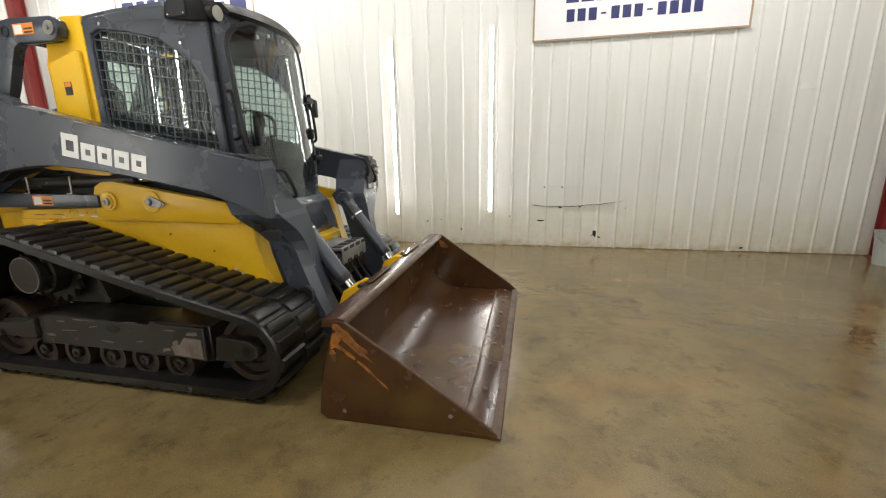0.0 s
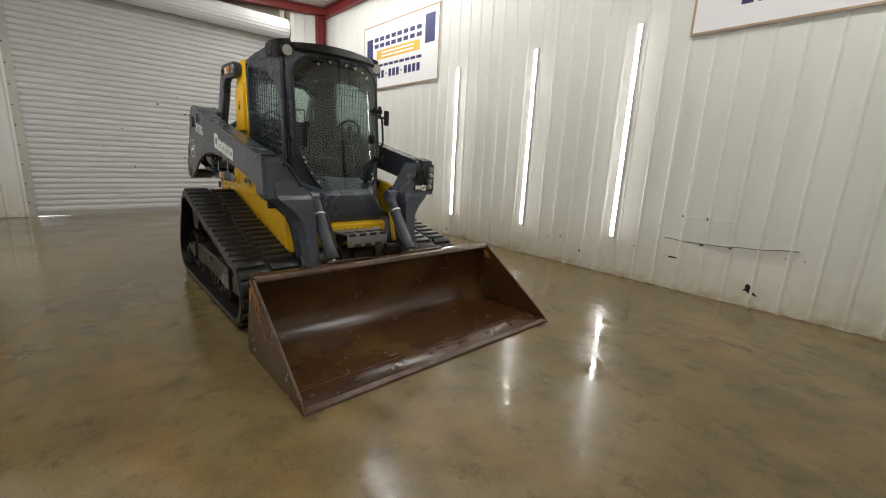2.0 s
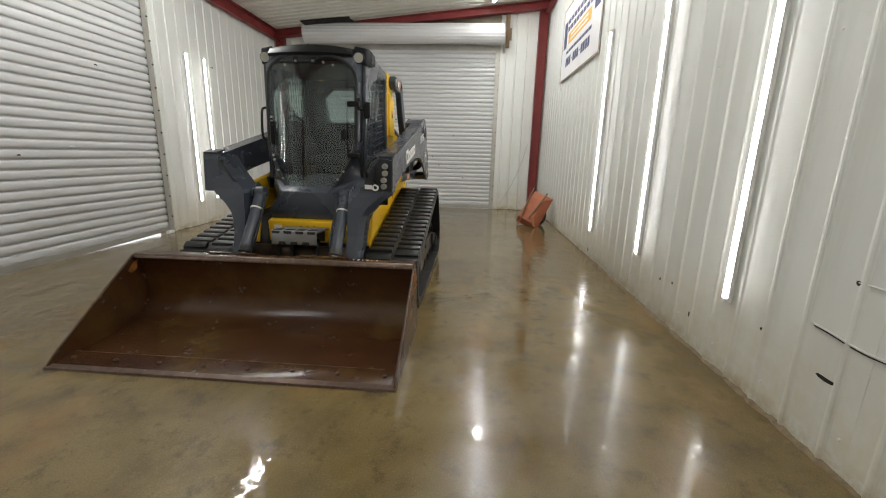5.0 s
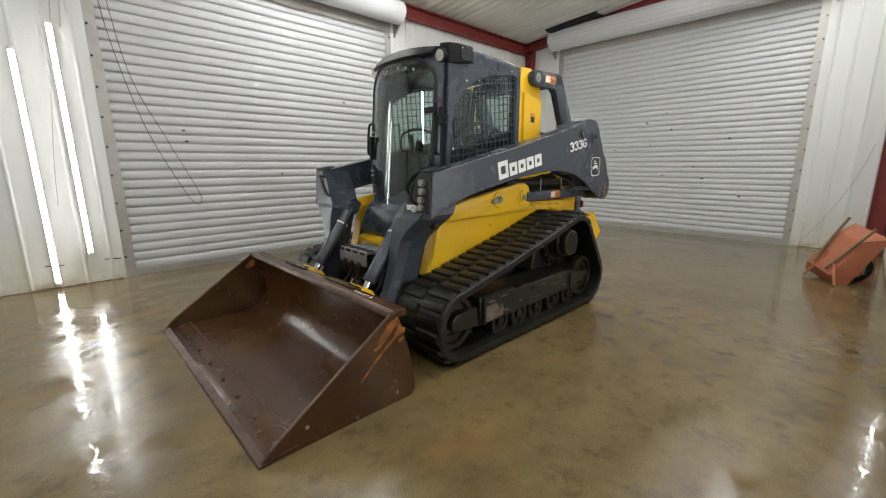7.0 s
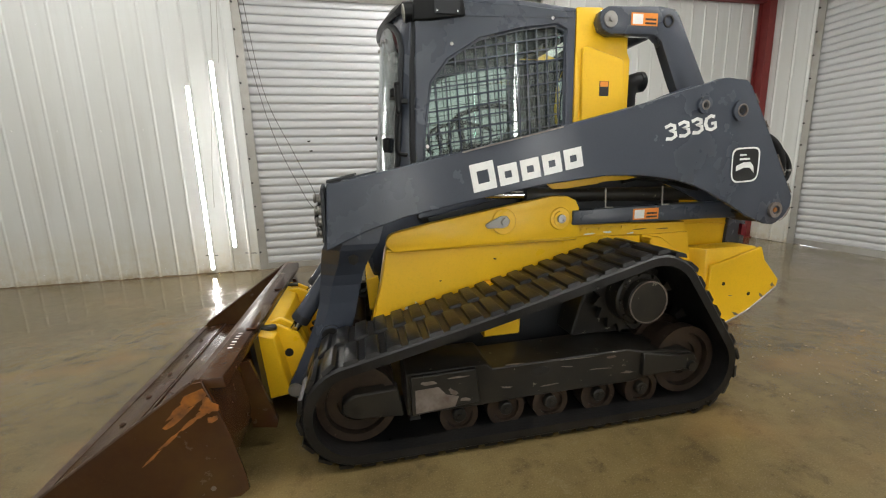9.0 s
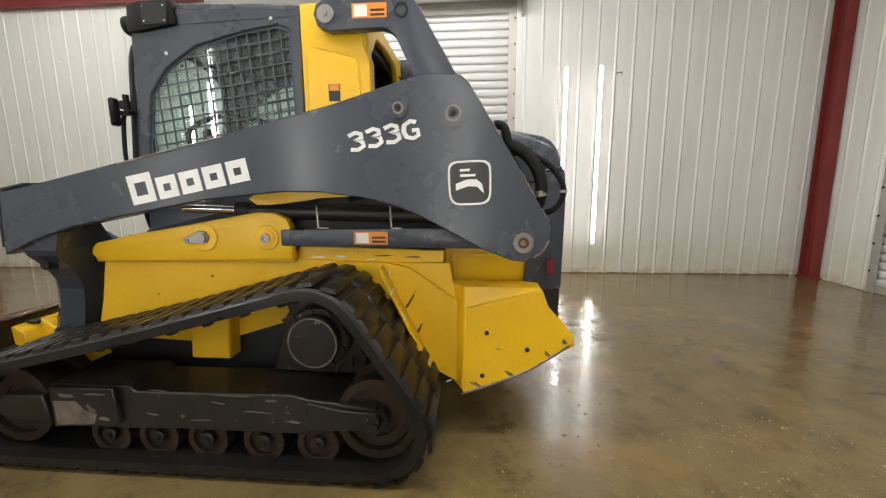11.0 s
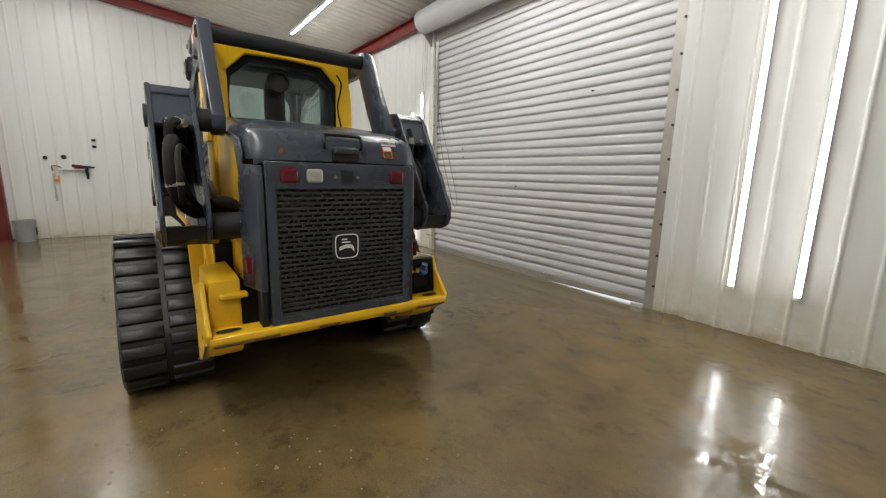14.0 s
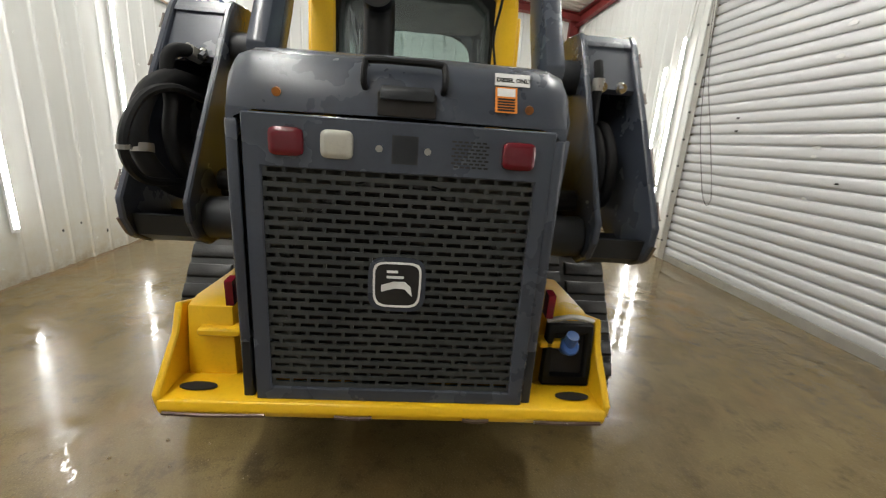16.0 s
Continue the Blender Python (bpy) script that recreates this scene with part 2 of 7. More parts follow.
M_TERRA = painted("orange_barrow_paint", (0.40, 0.125, 0.058), 0.55, second=(0.22, 0.085, 0.05), scale=6, wear=(0.22, 0.12, 0.07), wear_at=0.66)
M_WOOD = painted("old_timber", (0.20, 0.13, 0.07), 0.7, second=(0.08, 0.055, 0.035), scale=5, streak=(1, 0.15, 1))
M_CREAM = painted("cream_door_paint", (0.70, 0.64, 0.48), 0.45, scale=2)
M_BLUE = painted("blue_plastic", (0.03, 0.09, 0.28), 0.35)
M_PAIL = painted("grey_pail_plastic", (0.30, 0.31, 0.31), 0.55, second=(0.20, 0.19, 0.17), scale=5)
M_GLASS = glass_mat("tinted_windscreen", (0.74, 0.79, 0.79), 0.02, 0.045, 0.009)
M_SIDEGL = glass_mat("side_window_glass", (0.84, 0.91, 0.89), 0.02, 0.06, 0.025)
# Near-black colour painted for the shade in holes, gaps and dents; smudges too.
M_HOLE = painted("hole_shade_and_smudge", (0.012, 0.010, 0.008), 0.9)


# ---- mesh helpers ----
def finish(bm, bevel=0.0, segs=1, angle=30):
    bmesh.ops.remove_doubles(bm, verts=bm.verts, dist=1e-6)
    bmesh.ops.recalc_face_normals(bm, faces=bm.faces)
    if bevel:
        edges = [e for e in bm.edges if len(e.link_faces) == 2 and e.calc_face_angle(0) > radians(angle)]
        bmesh.ops.bevel(bm, geom=edges, offset=bevel, segments=segs, profile=0.5, affect="EDGES", clamp_overlap=True)
    return bm


def box(x0, x1, y0, y1, z0, z1, bevel=0.0, segs=1):
    bm = bmesh.new()
    bmesh.ops.create_cube(bm, size=1)
    for v in bm.verts:
        v.co = ((x0 + x1) / 2 + v.co.x * (x1 - x0), (y0 + y1) / 2 + v.co.y * (y1 - y0), (z0 + z1) / 2 + v.co.z * (z1 - z0))
    return finish(bm, bevel, segs)


def at_axis(axis, u, v, w):
    """A point from its two profile coordinates and the one along the axis."""
    return {"x": (w, u, v), "y": (u, w, v), "z": (u, v, w)}[axis]


def prism(poly, axis, a, b, bevel=0.0, segs=1):
    """A closed outline pushed along an axis from a to b."""
    bm = bmesh.new()
    lo = [bm.verts.new(at_axis(axis, u, v, a)) for u, v in poly]
    hi = [bm.verts.new(at_axis(axis, u, v, b)) for u, v in poly]
    bm.faces.new(lo)
    bm.faces.new(hi[::-1])
    for i in range(len(poly)):
        j = (i + 1) % len(poly)
        bm.faces.new((lo[i], hi[i], hi[j], lo[j]))
    return finish(bm, bevel, segs)


def ring_plate(outer, inner, axis, a, b, bevel=0.0):
    """A plate with one opening; both outlines have the same number of corners."""
    bm = bmesh.new()
    n = len(outer)
    vs = [[bm.verts.new(at_axis(axis, u, v, w)) for u, v in line] for line in (outer, inner) for w in (a, b)]
    oa, ob_, ia, ib = vs
    for i in range(n):
        j = (i + 1) % n
        bm.faces.new((oa[i], oa[j], ia[j], ia[i]))
        bm.faces.new((ob_[i], ib[i], ib[j], ob_[j]))
        bm.faces.new((oa[i], ob_[i], ob_[j], oa[j]))
        bm.faces.new((ia[i], ia[j], ib[j], ib[i]))
    return finish(bm, bevel)


def cyl(p0, p1, r, seg=20, r2=None, bevel=0.0):
    p0, p1 = Vector(p0), Vector(p1)
    bm = bmesh.new()
    bmesh.ops.create_cone(bm, cap_ends=True, segments=seg, radius1=r, radius2=r if r2 is None else r2, depth=(p1 - p0).length)
    m = Matrix.Translation((p0 + p1) / 2) @ (p1 - p0).to_track_quat("Z", "Y").to_matrix().to_4x4()
    bmesh.ops.transform(bm, matrix=m, verts=bm.verts)
    return finish(bm, bevel, angle=50)


def pipe(p0, p1, r, r_in, seg=20):
    """A hollow ring or tube."""
    p0, p1 = Vector(p0), Vector(p1)
    q = (p1 - p0).to_track_quat("Z", "Y")
    bm = bmesh.new()
    rings = []
    for p, rr in ((p0, r), (p1, r), (p1, r_in), (p0, r_in)):
        rings.append([bm.verts.new(p + q @ Vector((rr * math.cos(a), rr * math.sin(a), 0))) for a in (2 * math.pi * i / seg for i in range(seg))])
    for k in range(4):
        a, b = rings[k], rings[(k + 1) % 4]
        for i in range(seg):
            j = (i + 1) % seg
            bm.faces.new((a[i], a[j], b[j], b[i]))
    return finish(bm)


def smooth_line(points, n=6, closed=False):
    pts = [Vector(p) for p in points]
    out = []
    count = len(pts) if closed else len(pts) - 1
    for i in range(count):
        if closed:
            p = [pts[(i + k) % len(pts)] for k in (-1, 0, 1, 2)]
        else:
            p = [pts[max(i - 1, 0)], pts[i], pts[i + 1], pts[min(i + 2, len(pts) - 1)]]
        for k in range(n):
            u = k / n
            out.append(0.5 * (2 * p[1] + (p[2] - p[0]) * u + (2 * p[0] - 5 * p[1] + 4 * p[2] - p[3]) * u * u + (3 * p[1] - p[0] - 3 * p[2] + p[3]) * u ** 3))
    if not closed:
        out.append(pts[-1])
    return out


def sweep(points, r, seg=10, n=6, smooth=True):
    """A round bar or hose along a line of points."""
    line = smooth_line(points, n) if smooth else [Vector(p) for p in points]
    bm = bmesh.new()
    rings = []
    up = Vector((0.013, 0.021, 1.0))
    for i, p in enumerate(line):
        d = (line[min(i + 1, len(line) - 1)] - line[max(i - 1, 0)]).normalized()
        if abs(d.dot(up)) > 0.97:
            up = Vector((1.0, 0.02, 0.01))
        u = (up - d * up.dot(d)).normalized()
        w = d.cross(u)
        up = u
        rings.append([bm.verts.new(p + r * (math.cos(a) * u + math.sin(a) * w)) for a in (2 * math.pi * k / seg for k in range(seg))])
    for a, b in zip(rings, rings[1:]):
        for i in range(seg):
            j = (i + 1) % seg
            bm.faces.new((a[i], a[j], b[j], b[i]))
    bm.faces.new(rings[0][::-1])
    bm.faces.new(rings[-1])
    return finish(bm)


def loft(rings, bevel=0.0, segs=1):
    """Closed outlines joined one to the next, capped at both ends."""
    bm = bmesh.new()
    vs = [[bm.verts.new(p) for p in ring] for ring in rings]
    for a, b in zip(vs, vs[1:]):
        for i in range(len(a)):
            j = (i + 1) % len(a)
            bm.faces.new((a[i], a[j], b[j], b[i]))
    bm.faces.new(vs[0][::-1])
    bm.faces.new(vs[-1])
    return finish(bm, bevel, segs)


def sheet(rows, thick, axis_vec):
    """A curved sheet through a grid of points, given a thickness along a direction."""
    bm = bmesh.new()
    d = Vector(axis_vec) * thick
    a = [[bm.verts.new(Vector(p)) for p in row] for row in rows]
    b = [[bm.verts.new(Vector(p) + d) for p in row] for row in rows]
    nr, nc = len(rows), len(rows[0])
    for i in range(nr - 1):
        for j in range(nc - 1):
            bm.faces.new((a[i][j], a[i][j + 1], a[i + 1][j + 1], a[i + 1][j]))
            bm.faces.new((b[i][j], b[i + 1][j], b[i + 1][j + 1], b[i][j + 1]))
    rim = [(0, j) for j in range(nc)] + [(i, nc - 1) for i in range(1, nr)] + [(nr - 1, j) for j in range(nc - 2, -1, -1)] + [(i, 0) for i in range(nr - 2, 0, -1)]
    for k in range(len(rim)):
        (i, j), (p, q) = rim[k], rim[(k + 1) % len(rim)]
        bm.faces.new((a[i][j], b[i][j], b[p][q], a[p][q]))
    return finish(bm)


def joined(*bms):
    """Several pieces of one rigid part in one mesh."""
    out = bmesh.new()
    for bm in bms:
        me = bpy.data.meshes.new("tmp")
        bm.to_mesh(me)
        out.from_mesh(me)
        bm.free()
        bpy.data.meshes.remove(me)
    return out


def moved(bm, m):
    bmesh.ops.transform(bm, matrix=m, verts=bm.verts)
    return bm


def mesh_of(name, bm, material, smooth=True):
    me = bpy.data.meshes.new(name)
    bm.to_mesh(me)
    bm.free()
    me.materials.append(material)
    if smooth:
        me.polygons.foreach_set("use_smooth", [True] * len(me.polygons))
        me.set_sharp_from_angle(angle=radians(38))
    return me


def part(name, bm, material, parent=None, label="", smooth=True):
    ob = new(name, mesh_of(name, bm, material, smooth))
    ob.parent = parent
    return tagged(ob, label)


def piece(name, me, parent, m):
    """One more object on a shared mesh."""
    ob = new(name, me)
    ob.parent = parent
    ob.matrix_local = m
    return ob


def thing(name, label, category, m=None, group="", kind=""):
    ob = new(name)
    ob.empty_display_size = 0.2
    if m is not None:
        ob.matrix_world = m
    return tagged(ob, label, category, group, kind)


def lettering(text, size, bold, material, parent, m, name="lettering"):
    cu = bpy.data.curves.new("text", "FONT")
    cu.body, cu.size, cu.extrude, cu.offset, cu.align_x = text, size, 0.0008, bold, "LEFT"
    tmp = new("text", cu)
    me = bpy.data.meshes.new_from_object(tmp.evaluated_get(bpy.context.evaluated_depsgraph_get()))
    bpy.data.objects.remove(tmp)
    bpy.data.curves.remove(cu)
    me.materials.clear()
    me.materials.append(material)
    ob = new(name, me)
    ob.parent = parent
    ob.matrix_local = m
    return ob


# ---- floor ----
floor = part("floor", box(XB - 2.5, XF + 2.5, YD - 2.5, YS + 2.5, -0.15, 0.0), M_FLOOR, None, "wet brown concrete floor with muddy stains and puddles")
tagged(floor, category="floor", kind="structure")

# ---- walls: a backing with its openings, and ribbed sheets on it ----
RIB, PANEL = 0.2315, 4 * 0.2315
DOOR_D = (-1.88, 2.03, 3.66)     # along x, height
DOOR_B = (-2.14, 2.16, 3.80)     # along y, height


def rib_line(width):
    """Cross-section of one sheet: flat pans between narrow raised ribs, the first half a pan in."""
    pts = [(0.0, 0.006)]
    k = 0
    while (k + 0.5) * RIB < width - 0.02:
        c = (k + 0.5) * RIB
        pts += [(c - 0.024, 0.006), (c - 0.016, 0.0085), (c - 0.009, 0.0145), (c, 0.0165), (c + 0.009, 0.0145), (c + 0.016, 0.0085), (c + 0.024, 0.006)]
        k += 1
    pts.append((width, 0.006))
    return pts


def sheet_mesh(width, z0, top, levels=1, dent=None):
    """A ribbed sheet standing on z0; top(u) is its upper edge. Local: u along x, out of the wall along -y."""
    line = rib_line(width)
    bm = bmesh.new()
    rows = []
    for i in range(levels + 1):
        row = []
        for u, h in line:
            z = z0 + (top(u) - z0) * i / levels
            d = dent(u, z) if dent else 0.0
            row.append(bm.verts.new((u, -h + d, z)))
        rows.append(row)
    back0 = [bm.verts.new((u, 0.03, z0)) for u in (0.0, width)]
    back1 = [bm.verts.new((u, 0.03, top(u))) for u in (0.0, width)]
    for a, b in zip(rows, rows[1:]):
        for i in range(len(line) - 1):
            bm.faces.new((a[i], a[i + 1], b[i + 1], b[i]))
    bm.faces.new(rows[0][::-1] + back0)
    bm.faces.new(rows[-1] + back1[::-1])
    bm.faces.new((back0[0], back1[0], back1[1], back0[1]))
    bm.faces.new([r[0] for r in rows] + [back1[0], back0[0]])
    bm.faces.new([r[-1] for r in rows[::-1]] + [back0[1], back1[1]])
    bmesh.ops.recalc_face_normals(bm, faces=bm.faces)
    return mesh_of("wall_panel", bm, M_WALL, smooth=False)


def wall_backing(name, boxes, label):
    ob = part(name, joined(*[box(*b) for b in boxes]), M_BACK, None, label)
    return tagged(ob, category="wall", kind="structure")


T, G = WALL, 0.03
top_s, top_d = roof(YS) - 0.02, roof(YD) - 0.02
wall_north = wall_backing("wall_north", [(XB - T, XF + T, YS + G, YS + T, 0, top_s + 0.1)], "white ribbed steel wall, dented and torn near the floor")
wall_south = wall_backing("wall_south", [
    (XB - T, DOOR_D[0], YD - T, YD - G, 0, top_d), (DOOR_D[1], XF + T, YD - T, YD - G, 0, top_d),
    (DOOR_D[0], DOOR_D[1], YD - T, YD - G, DOOR_D[2], top_d)], "white ribbed steel wall around a roller door")
wall_west = wall_backing("wall_west", [
    (XB - T, XB - G, YD - T, DOOR_B[0], 0, 3.95), (XB - T, XB - G, DOOR_B[1], YS + T, 0, 4.4),
    (XB - T, XB - G, DOOR_B[0], DOOR_B[1], DOOR_B[2], 4.75), (XB - T, XB - G, YD - T, YS + T, 3.96, 4.05)], "white ribbed steel end wall around a roller door")
PDOOR = (-2.93, -2.02, 2.03)     # the small door of the plain end wall, along y, height
wall_east = wall_backing("wall_east", [
    (XF + G, XF + T, YD - T, PDOOR[0], 0, 4.0), (XF + G, XF + T, PDOOR[1], YS + T, 0, 4.0),
    (XF + G, XF + T, PDOOR[0], PDOOR[1], PDOOR[2], 4.0), (XF + G, XF + T, YD - T, YS + T, 4.004, 4.7)], "white ribbed steel end wall")


def dented(u, z):
    """Creased and pushed-in sheet, low on the wall."""
    fold = max(0.0, 1 - abs(z - 0.55 - 0.06 * u) / 0.10)
    dip = math.exp(-((u - 0.5) ** 2) / 0.12 - ((z - 0.5) / 0.22) ** 2)
    return 0.022 * dip - 0.006 * fold * (0.15 < u < 0.85)


def bulged(u, z):
    return -0.012 * math.exp(-((u - 0.45) ** 2) / 0.1 - ((z - 0.30) / 0.16) ** 2)


def run_of_sheets(wall, make, start, stop, cache):
    """Sheets side by side from start to stop; those alike share one mesh."""
    u, n = start, 0
    while u < stop - 0.03:
        w = min(PANEL, stop - u)
        key = (round(w, 3), make(u, w)[0])
        if key not in cache:
            cache[key] = make(u, w)[1]()
        piece("wall_panel", cache[key], wall, make(u, w)[2])
        u += w
        n += 1


# sign wall: ribs fall on x = 2.668 + k * RIB
s0 = 2.668 - 0.5 * RIB
s0 -= PANEL * math.floor((s0 - XB) / PANEL)
back = Matrix.Rotation(math.pi, 4, "Z")


def make_north(u, w):
    which = "torn" if u < 2.6 < u + w else "bulged" if u < 3.5 < u + w else "flat"
    build = lambda: sheet_mesh(w, 0.004, lambda v: top_s, 1 if which == "flat" else 60, {"torn": dented, "bulged": bulged}.get(which))
    return which, build, Matrix.Translation((u, YS, 0))


cache_n = {}
run_of_sheets(wall_north, make_north, XB, s0, cache_n)
run_of_sheets(wall_north, make_north, s0, XF, cache_n)


def make_south(z0):
    def make(u, w):
        return z0, (lambda: sheet_mesh(w, z0, lambda v: top_d)), Matrix.Translation((u + w, YD, 0)) @ back
    return make


cache_s = {}
d0 = -3.254 + 0.5 * RIB + 6 * RIB
run_of_sheets(wall_south, make_south(0.004), XB, d0 - 5 * PANEL, cache_s)
run_of_sheets(wall_south, make_south(0.004), d0 - 5 * PANEL, DOOR_D[0] - 0.07, cache_s)
run_of_sheets(wall_south, make_south(DOOR_D[2] + 0.02), DOOR_D[0] - 0.07, DOOR_D[1] + 0.07, cache_s)
run_of_sheets(wall_south, make_south(0.004), DOOR_D[1] + 0.07, XF, cache_s)


def make_end(x, turn, z0):
    """Sheets of an end wall, whose tops follow the roof."""
    def make(u, w):
        if turn > 0:      # faces +x: local u runs to -y... the sheet starts at its high-y end
            m = Matrix.Translation((x, u, 0)) @ Matrix.Rotation(radians(90), 4, "Z")
            top = lambda v: roof(u + v) - 0.02
        else:
            m = Matrix.Translation((x, u + w, 0)) @ Matrix.Rotation(radians(-90), 4, "Z")
            top = lambda v: roof(u + w - v) - 0.02
        return round(u, 3), (lambda: sheet_mesh(w, z0, top)), m
    return make


cache_e = {}
run_of_sheets(wall_west, make_end(XB, 1, 0.004), YD, DOOR_B[0] - 0.07, cache_e)
run_of_sheets(wall_west, make_end(XB, 1, 0.004), DOOR_B[1] + 0.07, YS, cache_e)
cache_e2 = {}
run_of_sheets(wall_east, make_end(XF, -1, 0.004), PDOOR[1] + 0.06, YS, cache_e2)
run_of_sheets(wall_east, make_end(XF, -1, 2.09), YD, PDOOR[1] + 0.06, cache_e2)

# tears, holes and rust bites low in the sign wall, their dark painted on
for x, z, w, h in ((2.375, 0.366, 0.11, 0.022), (2.41, 0.832, 0.026, 0.022), (2.645, 0.829, 0.024, 0.03), (2.63, 0.552, 0.05, 0.018), (2.89, 0.563, 0.03, 0.02), (3.33, 0.55, 0.012, 0.012), (3.47, 0.55, 0.012, 0.012), (2.20, 0.60, 0.012, 0.03), (3.93, 0.40, 0.02, 0.012),
                   (0.75, 0.33, 0.02, 0.03), (1.25, 0.22, 0.025, 0.04), (0.95, 0.36, 0.02, 0.025), (1.95, 0.42, 0.018, 0.02), (-1.35, 0.10, 0.03, 0.06), (1.05, 0.12, 0.02, 0.03), (0.10, 0.12, 0.02, 0.03), (4.9, 0.05, 0.05, 0.03)):
    rnd = random.Random(int(x * 100))
    ring = [(x + w * rnd.uniform(0.35, 0.6) * math.cos(a), z + h * rnd.uniform(0.35, 0.6) * math.sin(a)) for a in (k * 0.785 for k in range(8))]
    part("hole", prism(ring, "y", YS - 0.0085, YS - 0.004), M_HOLE, wall_north, "dark rusty hole in the sheet")
crease = []
for k in range(14):
    u = k / 13
    crease.append((2.26 + 1.16 * u, YS - 0.009, 0.553 + 0.085 * u * u + 0.024 * (1 - u) ** 6 + 0.004 * math.sin(23 * u)))
part("tear", sweep(crease, 0.0028, 6, 2), M_HOLE, wall_north, "long dark crease torn across the sheet")
# the sheet's bent lips: over the tear, over the small slot, and a higher crease
part("bent_lip", sweep([(x, y - 0.003, z + 0.011) for x, y, z in crease], 0.0035, 6, 2), M_WALL, wall_north)
part("bent_lip", sweep([(2.41, YS - 0.006, 0.834), (2.53, YS - 0.012, 0.838), (2.66, YS - 0.007, 0.832), (2.78, YS - 0.012, 0.838), (2.90, YS - 0.005, 0.838)], 0.003, 6, 3), M_WALL, wall_north)
part("hole", prism([(3.085, 0.245), (3.072, 0.215), (3.078, 0.195), (3.055, 0.165), (3.085, 0.172), (3.105, 0.150), (3.19, 0.132), (3.135, 0.182), (3.115, 0.232)], "y", YS - 0.0085, YS - 0.004), M_HOLE, wall_north, "dark ragged hole torn in the sheet")
part("bent_lip", sweep([(3.10, YS - 0.006, 0.125), (3.17, YS - 0.018, 0.085), (3.14, YS - 0.010, 0.045), (3.21, YS - 0.020, 0.030)], 0.007, 6, 3), M_WALL, wall_north)
part("patch", box(5.25, 5.42, YS - 0.012, YS - 0.007, 1.96, 2.04), M_CAP, wall_north, "small white tape patch")
for x0, z0 in ((2.62, 0.24), (2.12, 0.24)):
    part("hole", prism([(x0, z0), (x0 + 0.16, z0 + 0.012), (x0 + 0.15, z0 + 0.022), (x0 + 0.01, z0 + 0.012)], "y", YD + 0.004, YD + 0.0085), M_HOLE, wall_south, "thin tear in the sheet")


def screws(wall, spots, normal_axis, sign):
    bms = []
    for x, y, z in spots:
        a = Vector((x, y, z))
        d = Vector((sign, 0, 0)) if normal_axis == "x" else Vector((0, sign, 0))
        bms.append(cyl(a, a + d * 0.008, 0.007, 6))
    ob = part("wall_screw", joined(*bms), M_CAP, wall, "row of small screw heads")
    tagged(ob, kind="stuff")


rnd = random.Random(4)
screws(wall_north, [(2.668 + RIB * k + 0.06 + rnd.uniform(-0.01, 0.01), YS - 0.006, z + rnd.uniform(-0.02, 0.02)) for k in range(-35, 16, 2) for z in (0.16, 1.9, 3.1)], "y", -1)
screws(wall_south, [(-3.254 + RIB * k + 0.06, YD + 0.006, z + rnd.uniform(-0.02, 0.02)) for k in list(range(-11, 6, 2)) + list(range(24, 40, 2)) for z in (0.12, 1.9, 3.1)], "y", 1)

# ---- ceiling ----
bm = bmesh.new()
xs, k = [], 0
x = XB - 0.1
while x < XF + 0.2:
    xs += [(x, 0.0), (x + 0.11, 0.0), (x + 0.13, 0.03), (x + 0.17, 0.03)]
    x += 0.19
lows = [[bm.verts.new((px, y, roof(y) + h)) for px, h in xs] for y in (YD - 0.1, YS + 0.1)]
highs = [[bm.verts.new((px, y, roof(y) + 0.12)) for px, h in (xs[0], xs[-1])] for y in (YD - 0.1, YS + 0.1)]
for i in range(len(xs) - 1):
    bm.faces.new((lows[0][i], lows[0][i + 1], lows[1][i + 1], lows[1][i]))
bm.faces.new((highs[0][0], highs[0][1], highs[1][1], highs[1][0]))
bm.faces.new((lows[0] + highs[0][::-1]))
bm.faces.new((lows[1] + highs[1][::-1]))
bm.faces.new((lows[0][0], lows[1][0], highs[1][0], highs[0][0]))
bm.faces.new((lows[0][-1], lows[1][-1], highs[1][1], highs[0][1]))
bmesh.ops.recalc_face_normals(bm, faces=bm.faces)
ceiling = part("ceiling", bm, M_CEIL, None, "off-white ribbed steel ceiling sheets", smooth=False)
tagged(ceiling, category="ceiling", kind="structure")

# ---- maroon steel frame ----
def h_section(cx, cy, wx, wy, t=0.014):
    """An I-shaped outline whose flanges lie across y."""
    a, b = wx / 2, wy / 2
    return [(cx - a, cy - b), (cx + a, cy - b), (cx + a, cy - b + t), (cx + t / 2, cy - b + t), (cx + t / 2, cy + b - t), (cx + a, cy + b - t),
            (cx + a, cy + b), (cx - a, cy + b), (cx - a, cy + b - t), (cx - t / 2, cy + b - t), (cx - t / 2, cy - b + t), (cx - a, cy - b + t)]


